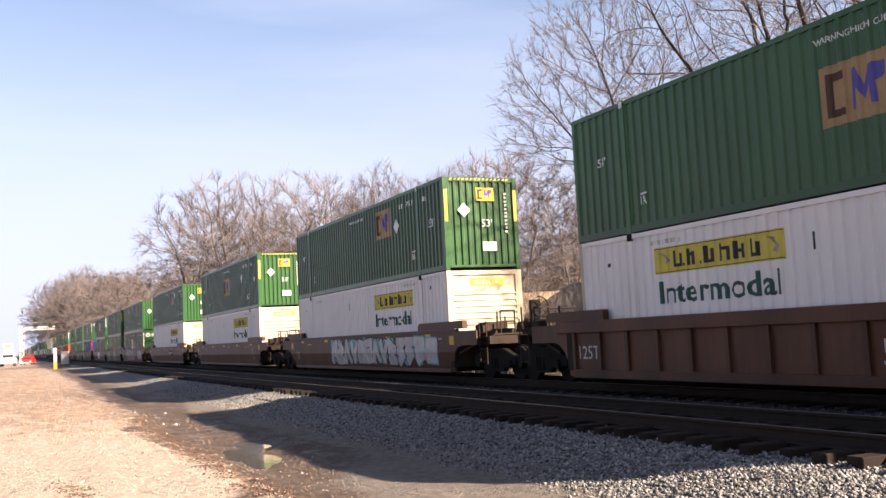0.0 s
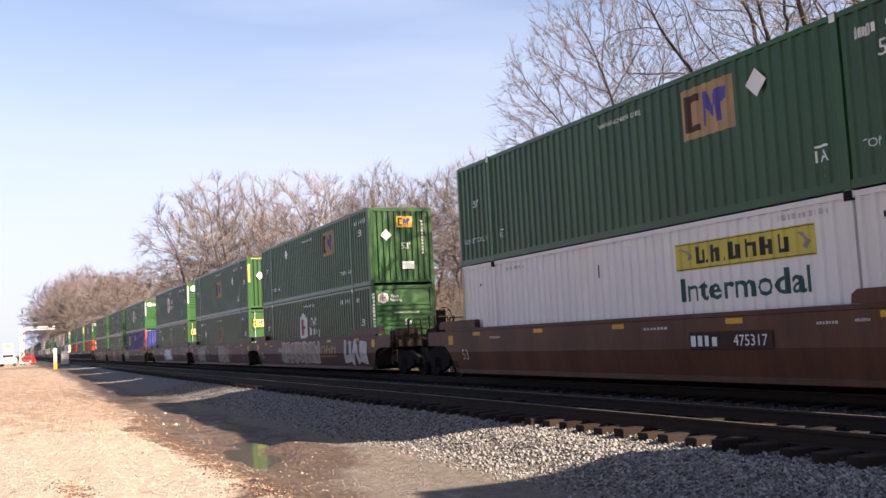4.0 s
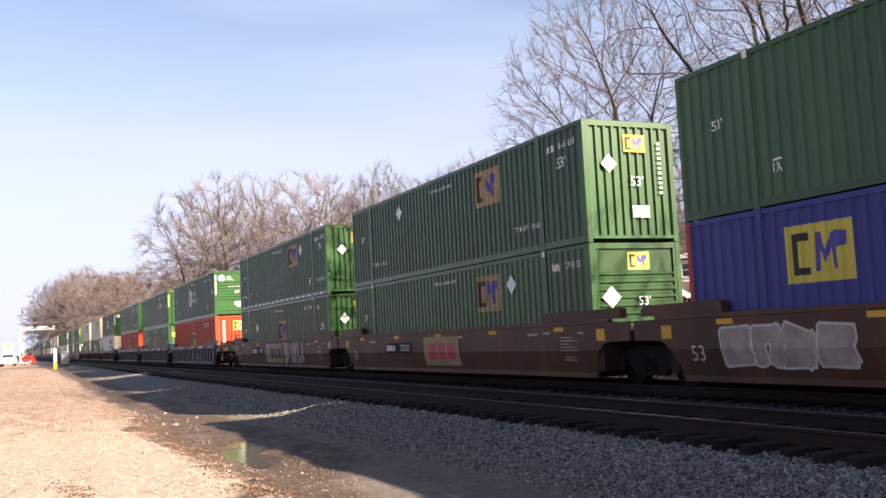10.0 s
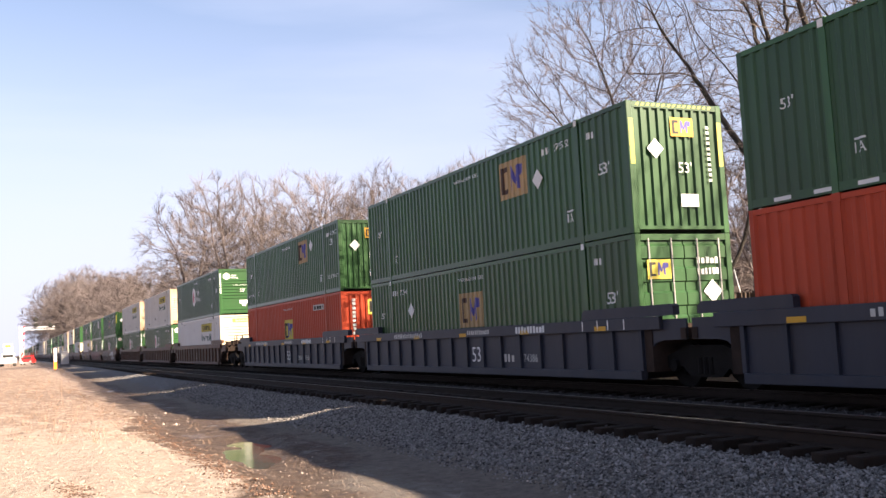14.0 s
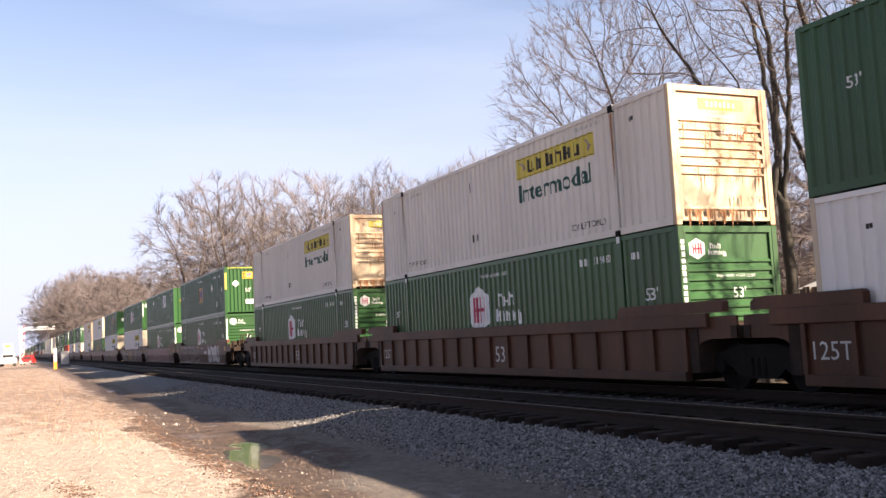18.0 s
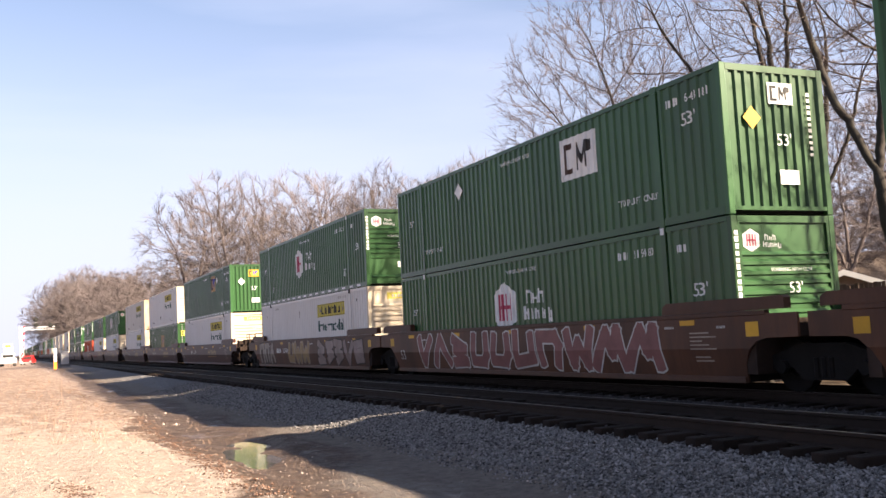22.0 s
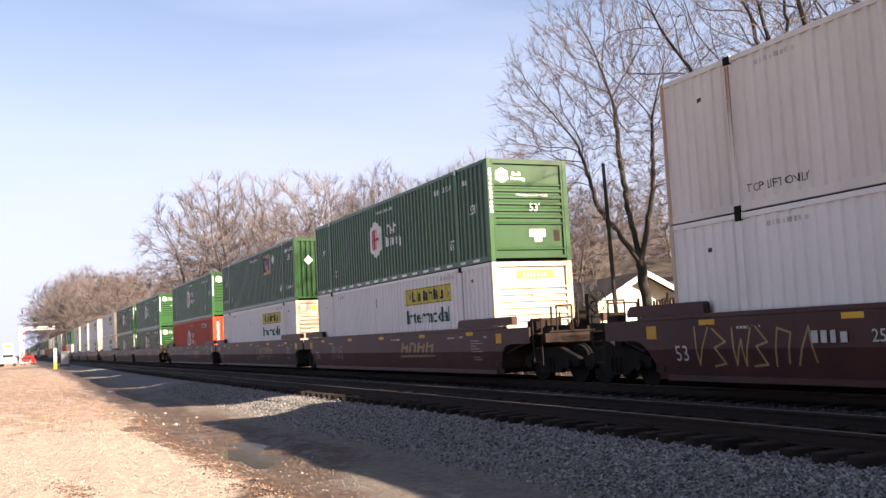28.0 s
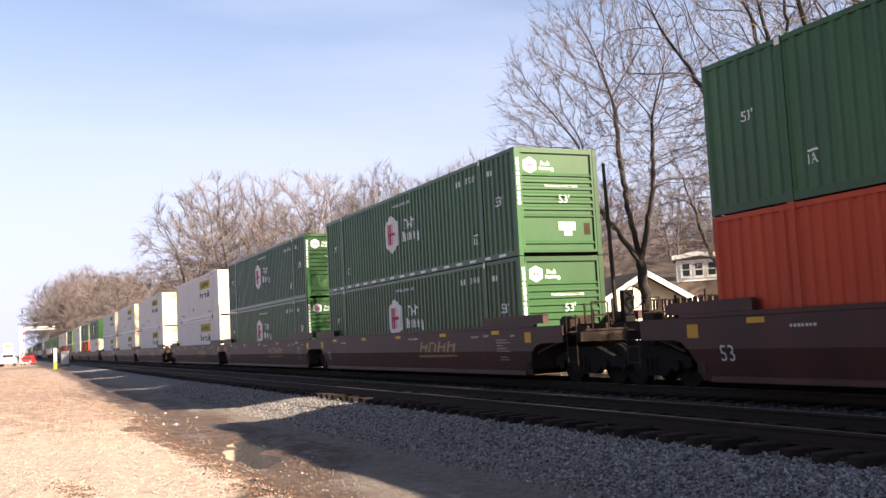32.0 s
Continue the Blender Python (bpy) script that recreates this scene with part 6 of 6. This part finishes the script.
for z in (0.4, 2.1):
    part("fence_rail", box(bmesh.new(), 0, span, 0.014, 0.06, z, z + 0.09), FENCE, fence)

px, py = at_angle(35.05, 31)
bm = tube(bmesh.new(), (px, py, -0.8), (px - 0.12, py + 0.1, 6.6), 0.085, 0.055, sides=10)
pole = thing("utility_pole", Matrix.Identity(4), "weathered leaning timber utility pole beside the line", "pole")
part("pole", bm, BARK, pole)

# ---- far end of the line: crossing, signal, vehicles ----
SIGNALWHITE = material("white_signal_paint", (0.78, 0.77, 0.76), 0.5, vary=0.08, scale=2.0)
CARRED = material("red_car_paint", (0.52, 0.02, 0.02), 0.3, vary=0.06, scale=1.0)
TYRE = material("tyre_rubber", (0.02, 0.02, 0.02), 0.85, vary=0.2, scale=5.0)
ORANGE = material("orange_marker", (0.72, 0.22, 0.03), 0.6, vary=0.1, scale=3.0)


def vehicle(x, y, turn, paint, roofpaint, truck_like, label, category):
    z = ground_z(x, y)
    ob = thing("pickup_truck" if truck_like else "car", pose(x, y, z, 0, 0, turn), label, category)
    L2, W2 = (2.9, 1.0) if truck_like else (2.2, 0.88)
    low = 0.45 if truck_like else 0.28
    belt = 1.25 if truck_like else 0.85
    top = 1.95 if truck_like else 1.42
    body = [(-L2, low), (L2, low), (L2, belt - 0.12), (L2 * 0.5, belt), (-L2, belt)]
    part("body", prism(bmesh.new(), body, -W2, W2, "x"), paint, ob)
    cab = [(-L2 * (0.15 if truck_like else 0.85), belt), (L2 * 0.45, belt), (L2 * 0.2, top), (-L2 * (0.1 if truck_like else 0.5), top)]
    c = part("cabin", prism(bmesh.new(), cab, -W2 * 0.88, W2 * 0.88, "x"), paint, ob)
    back, brow = -L2 * (0.15 if truck_like else 0.85), -L2 * (0.1 if truck_like else 0.5)
    for (ya, yb), name in (((back, brow), "rear_window"), ((L2 * 0.45, L2 * 0.2), "windscreen")):
        out = 0.02 if ya > 0 else -0.02
        f0, f1 = (ya * 0.82 + yb * 0.18 + out, belt + 0.18 * (top - belt)), (ya * 0.15 + yb * 0.85 + out, belt + 0.85 * (top - belt))
        part(name, prism(bmesh.new(), [f0, (f0[0] - out, f0[1]), (f1[0] - out, f1[1]), f1], -W2 * 0.76, W2 * 0.76, "x"), TYRE, c)
    part("roof_panel", prism(bmesh.new(), [(L2 * 0.22, top - 0.06), (L2 * 0.18, top + 0.04), (-L2 * (0.1 if truck_like else 0.48), top + 0.04), (-L2 * (0.12 if truck_like else 0.54), top - 0.06)], -W2 * 0.9, W2 * 0.9, "x"), roofpaint, ob)
    for sx in (-1, 1):
        for dy in (-0.62 * L2, 0.64 * L2):
            bm = tube(bmesh.new(), (sx * (W2 - 0.2), dy, low), (sx * (W2 + 0.02), dy, low), low - 0.02, sides=14)
            w = part("wheel", bm, TYRE, ob)
            part("rim", tube(bmesh.new(), (sx * (W2 + 0.02), dy, low), (sx * (W2 + 0.035), dy, low), low * 0.55, sides=10), GALV, w)
        part("headlight", box(bmesh.new(), *sorted((sx * W2 * 0.55, sx * W2 * 0.95)), L2, L2 + 0.03, belt - 0.4, belt - 0.2), SIGNALWHITE, ob)
        part("tail_light", box(bmesh.new(), *sorted((sx * W2 * 0.7, sx * W2 * 0.95)), -L2 - 0.03, -L2, belt - 0.35, belt - 0.1), CARRED, ob)
    part("bumper", box(bmesh.new(), -W2, W2, L2, L2 + 0.1, low, low + 0.2), GALV, ob)
    return ob


vehicle(0.2, 165, 176, SIGNALWHITE, SIGNALWHITE, True, "white utility truck with a raised load waiting at the crossing", "truck")
vehicle(3.15, 172, 170, CARRED, CARRED, False, "red car with a pale rear standing near the crossing", "car")
lift = thing("load_box", pose(0.25, 166.9, ground_z(0.25, 166.9) + 1.26), "cream boxed load standing on the truck bed", "box")
part("box", box(bmesh.new(), -0.75, 0.55, -0.9, 0.9, 0, 2.25, 0.05), SIDING, lift)
part("panel", box(bmesh.new(), -0.5, 0.3, -0.95, -0.9, 1.7, 2.1), YELLOW, lift)

gate = thing("crossing_gate", pose(2.9, 198, -0.3), "raised striped crossing gate with red and white bands", "crossing gate")
part("mast", tube(bmesh.new(), (0, 0, 0), (0, 0, 3.2), 0.09, sides=8), GALV, gate)
for i in range(10):
    z = 1.2 + i * 0.62
    prismring = [(-0.14 + 0.03 * i - 0.2, z), (0.14 + 0.03 * i - 0.2, z + 0.25), (0.14 + 0.03 * i - 0.2, z + 0.55), (-0.14 + 0.03 * i - 0.2, z + 0.3)]
    part("gate_band", prism(bmesh.new(), prismring, -0.05, 0.05, "y"), SIGNALWHITE if i % 2 == 0 else CARRED, gate)

signal = thing("signal_cantilever", pose(2.5, 200, -0.3), "galvanised cantilever mast with black signal heads over the line", "signal")
bm = bmesh.new()
for a in (-0.25, 0.25):
    for b2 in (-0.25, 0.25):
        tube(bm, (a, b2, 0), (a, b2, 7.2), 0.04, sides=5)
for i in range(12):
    z = i * 0.6
    tube(bm, (-0.25, -0.25, z), (0.25, -0.25, z + 0.6), 0.025, sides=4)
    tube(bm, (0.25, 0.25, z), (-0.25, 0.25, z + 0.6), 0.025, sides=4)
part("lattice_mast", bm, SIGNALWHITE, signal)
bm = bmesh.new()
for z in (6.6, 7.1):
    for b2 in (-0.25, 0.25):
        tube(bm, (0, b2, z), (6.0, b2, z), 0.04, sides=5)
for i in range(10):
    tube(bm, (i * 0.6, -0.25, 6.6), (i * 0.6 + 0.6, -0.25, 7.1), 0.025, sides=4)
    tube(bm, (i * 0.6, 0.25, 7.1), (i * 0.6 + 0.6, 0.25, 6.6), 0.025, sides=4)
part("lattice_arm", bm, SIGNALWHITE, signal)
for x, z in ((2.6, 8.5), (2.6, 7.45), (5.2, 7.35)):
    head = part("signal_head", tube(bmesh.new(), (x, -0.45, z), (x, -0.38, z), 0.46, sides=16), BLACK, signal, "round black signal target")
    part("hood", tube(bmesh.new(), (x, -0.45, z), (x, -0.75, z), 0.16, 0.18, sides=10), BLACK, head)
    part("bracket", box(bmesh.new(), x - 0.06, x + 0.06, -0.38, -0.24, 6.6, z + 0.3), GALV, head)

cab = thing("relay_cabinet", pose(6.15, 120, ground_z(6.15, 120)), "silver trackside relay cabinet on a concrete base", "cabinet")
part("base", box(bmesh.new(), -0.55, 0.55, -0.5, 0.5, -0.1, 0.25), STONE, cab)
part("body", box(bmesh.new(), -0.42, 0.42, -0.42, 0.42, 0.25, 1.75, 0.03), GALV, cab)
part("door", box(bmesh.new(), -0.36, 0.36, -0.45, -0.425, 0.35, 1.65), GALV, cab)
mk = thing("marker_post", pose(4.42, 104, ground_z(4.42, 104)), "white marker post with an orange lower half", "post")
part("post", box(bmesh.new(), -0.13, 0.13, -0.08, 0.08, 0.75, 2.1, 0.02), SIGNALWHITE, mk)
part("sleeve", box(bmesh.new(), -0.15, 0.15, -0.1, 0.1, -0.1, 0.75), ORANGE, mk)


# ---- loose stones, weeds ----
def stones(name, n, area, size, mat, seed, label):
    """Many small broken stones joined in one mesh."""
    r = np.random.RandomState(seed)
    base = np.array([(1, 0, 0), (-1, 0, 0), (0, 1, 0), (0, -1, 0), (0, 0, 1), (0, 0, -1)], float)
    tri = np.array([(0, 2, 4), (2, 1, 4), (1, 3, 4), (3, 0, 4), (2, 0, 5), (1, 2, 5), (3, 1, 5), (0, 3, 5)])
    pts = area(r, n)
    n = len(pts)
    s = size[0] + (size[1] - size[0]) * r.rand(n) ** 2
    v = base[None] * (0.6 + 0.5 * r.rand(n, 6, 1)) + r.uniform(-0.28, 0.28, (n, 6, 3))
    a = r.rand(n) * 2 * np.pi
    b = r.rand(n) * 2 * np.pi
    ca, sa, cb, sb = np.cos(a), np.sin(a), np.cos(b), np.sin(b)
    rot = np.zeros((n, 3, 3))
    rot[:, 0, 0], rot[:, 0, 1], rot[:, 1, 0], rot[:, 1, 1], rot[:, 2, 2] = ca, -sa, sa, ca, 1
    rot2 = np.zeros((n, 3, 3))
    rot2[:, 0, 0], rot2[:, 1, 1], rot2[:, 1, 2], rot2[:, 2, 1], rot2[:, 2, 2] = 1, cb, -sb, sb, cb
    v = np.einsum("nij,nkj->nki", rot @ rot2, v * s[:, None, None] * np.array([1, 0.8, 0.65]))
    v += pts[:, None, :] + np.array([0, 0, 0.2]) * s[:, None, None]
    faces = (tri[None] + (np.arange(n) * 6)[:, None, None]).reshape(-1, 3)
    me = bpy.data.meshes.new(name)
    me.vertices.add(n * 6)
    me.vertices.foreach_set("co", v.reshape(-1))
    me.loops.add(len(faces) * 3)
    me.loops.foreach_set("vertex_index", faces.reshape(-1))
    me.polygons.add(len(faces))
    me.polygons.foreach_set("loop_start", np.arange(len(faces)) * 3)
    me.materials.append(mat)
    me.update(calc_edges=True)
    me.validate()
    return tagged(new(name, me), label, "stones", kind="stuff")


def on_ground(x, y):
    return np.array([(a, b, ground_z(a, b)) for a, b in zip(x, y)])


def shoulder(r, n):
    y = 3.5 + 42 * r.rand(n) ** 1.9
    x = 5.9 + 2.1 * r.rand(n) ** 0.7 + r.normal(0, 0.12, n)
    return on_ground(x, y)


def between(r, n):
    y = 5 + 50 * r.rand(n) ** 1.6
    x = np.where(r.rand(n) < 0.6, r.uniform(10.4, 12.4, n), r.uniform(7.95, 10.5, n))
    p = on_ground(x, y)
    return p


def lane(r, n):
    y = 4 + 34 * r.rand(n) ** 1.7
    x = r.uniform(-3.5, 3.0, n)
    return on_ground(x, y)


def ditch(r, n):
    y = 7 + 30 * r.rand(n) ** 1.6
    x = r.normal(3.7, 0.85, n)
    return on_ground(x, y)


stones("ballast", 58000, shoulder, (0.014, 0.044), STONE, 1, "crushed grey ballast on the track shoulder")
stones("ballast", 12000, between, (0.02, 0.05), DARKSTONE, 2, "crushed grey ballast between the two tracks")
stones("lane_pebbles", 17000, lane, (0.006, 0.022), PEBBLE, 3, "small pale pebbles scattered over the sandy lane")
stones("ditch_pebbles", 4200, ditch, (0.006, 0.022), MUDSTONE, 4, "small stones and litter in the muddy ditch")


def rubble(r, n):
    y = np.where(r.rand(n) < 0.6, r.normal(26.5, 2.0, n), r.uniform(13, 34, n))
    return on_ground(r.normal(3.9, 0.55, n), y)


stones("rubble", 42, rubble, (0.015, 0.06), PEBBLE, 6, "pale broken stones lying in the mud")
stones("lane_pebbles", 450, ditch, (0.006, 0.02), PEBBLE, 7, "pale pebbles washed into the muddy ditch")


def leaves(r, n):
    k = r.rand(n)
    y = np.where(k < 0.55, 11 + 40 * r.rand(n) ** 1.5, 20 + 50 * r.rand(n))
    x = np.where(k < 0.55, r.normal(2.75, 0.22, n), np.where(k < 0.8, r.normal(1.0, 0.6, n), r.normal(2.9, 0.5, n)))
    return on_ground(x, y)


stones("leaf_litter", 5000, leaves, (0.008, 0.03), LITTER, 5, "reddish brown leaf litter along the edge of the lane")


def bare_patch(r, n):
    return on_ground(0.72 + 0.12 * r.normal(size=n), 12.4 + 0.5 * r.normal(size=n))


def tide_line(r, n):
    """Litter washed up where the sand meets the mud."""
    y = 11.5 + 16 * r.rand(n)
    return on_ground(2.62 + 0.035 * (y - 11.5) + r.normal(0, 0.16, n), y)


stones("leaf_litter", 700, bare_patch, (0.006, 0.02), LITTER, 15, "patch of reddish brown litter on the sand")
stones("leaf_litter", 2600, tide_line, (0.008, 0.026), LITTER, 16, "reddish brown litter washed up along the mud")


def weeds(n, seed):
    r = random.Random(seed)
    verts, faces = [], []
    for i in range(n):
        y = 19 + 50 * r.random() ** 1.3
        x = r.gauss(1.0, 1.3) if r.random() < 0.6 else r.uniform(-5, 2.6)
        z = ground_z(x, y)
        for k in range(r.choice((3, 5, 7))):
            h = r.uniform(0.05, 0.22) * (2.0 if r.random() < 0.08 else 1.0)
            a = r.uniform(0, 2 * math.pi)
            ox, oy = r.gauss(0, 0.05), r.gauss(0, 0.05)
            lx, ly = math.cos(a) * h * 0.5, math.sin(a) * h * 0.5
            w = 0.004
            k0 = len(verts)
            verts += [(x + ox - w, y + oy, z - 0.01), (x + ox + w, y + oy, z - 0.01), (x + ox + lx, y + oy + ly, z + h), (x + ox, y + oy + w * 1.5, z - 0.01)]
            faces += [(k0, k0 + 1, k0 + 2), (k0 + 1, k0 + 3, k0 + 2), (k0 + 3, k0, k0 + 2)]
    return tagged(new("dry_weeds", raw_mesh("dry_weeds", verts, faces, WEED)), "sparse dry brown weeds on the sandy bank", "weeds", kind="stuff")


weeds(420, 8)


def stalk(x, y, h, seed):
    """A dead weed stalk with a few side shoots."""
    w = Wood(seed)
    w.grow(Vector((0, 0, -0.03)), Vector((0.1, 0, 1)).normalized(), h, 0.012, 2, 3, 0.1, (5, 5, 5, 4), 35, 0.12, 0.2, 0.004)
    ob = thing("weed_stalk", pose(x, y, ground_z(x, y)), "dead dry weed stalk on the sandy bank", "weed", "dead weed stalks")
    part("stem", raw_mesh("stem", [tuple(p) for p in w.thin[0]], w.thin[1], WEED), WEED, ob)


for i, (x, y, h) in enumerate(((0.95, 23.4, 0.5), (0.75, 23.0, 0.35), (1.0, 41.0, 0.9), (0.4, 44.0, 1.0), (1.9, 40.0, 0.8), (0.1, 52.0, 1.1), (1.5, 50.0, 0.9), (2.0, 30.0, 0.3), (2.55, 12.6, 0.22), (1.6, 33.0, 0.45), (-0.6, 38.0, 0.7), (2.2, 60.0, 0.9))):
    stalk(x, y, h, 200 + i)

# ---- ties: pieces of the track, last ----
TIEMESH = mesh_of("tie", box(bmesh.new(), -1.3, 1.3, -0.115, 0.115, -0.36, -0.165, 0.012), TIE)
trnd = random.Random(2)
bed = thing("track_bed", pose(NEAR_X, 0, 0), "dark creosoted timber ties of the nearer track", "track", kind="structure")
for i in range(200):
    tie = part("tie", TIEMESH, TIE, bed)
    tie.matrix_basis = pose(trnd.gauss(0, 0.03), 2.0 + i * 0.53, trnd.gauss(0, 0.008), 0, 0, trnd.gauss(0, 0.7))
bed2 = thing("track_bed", pose(TRAIN_X, 0, 0), "dark creosoted timber ties under the train", "track", kind="structure")
for i in range(90):
    tie = part("tie", TIEMESH, TIE, bed2)
    tie.matrix_basis = pose(trnd.gauss(0, 0.02), 6.0 + i * 0.53, 0, 0, 0, trnd.gauss(0, 0.6))
bm = bmesh.new()
for cx, y0 in ((NEAR_X, 108.0), (TRAIN_X, 53.7)):
    for i in range(220):
        box(bm, cx - 1.3, cx + 1.3, y0 + i * 0.53 - 0.115, y0 + i * 0.53 + 0.115, -0.36, -0.165)
far_ties = new("far_ties", mesh_of("far_ties", bm, TIE))
tagged(far_ties, "rows of dark timber ties running into the distance", "ties", kind="stuff")

motions()
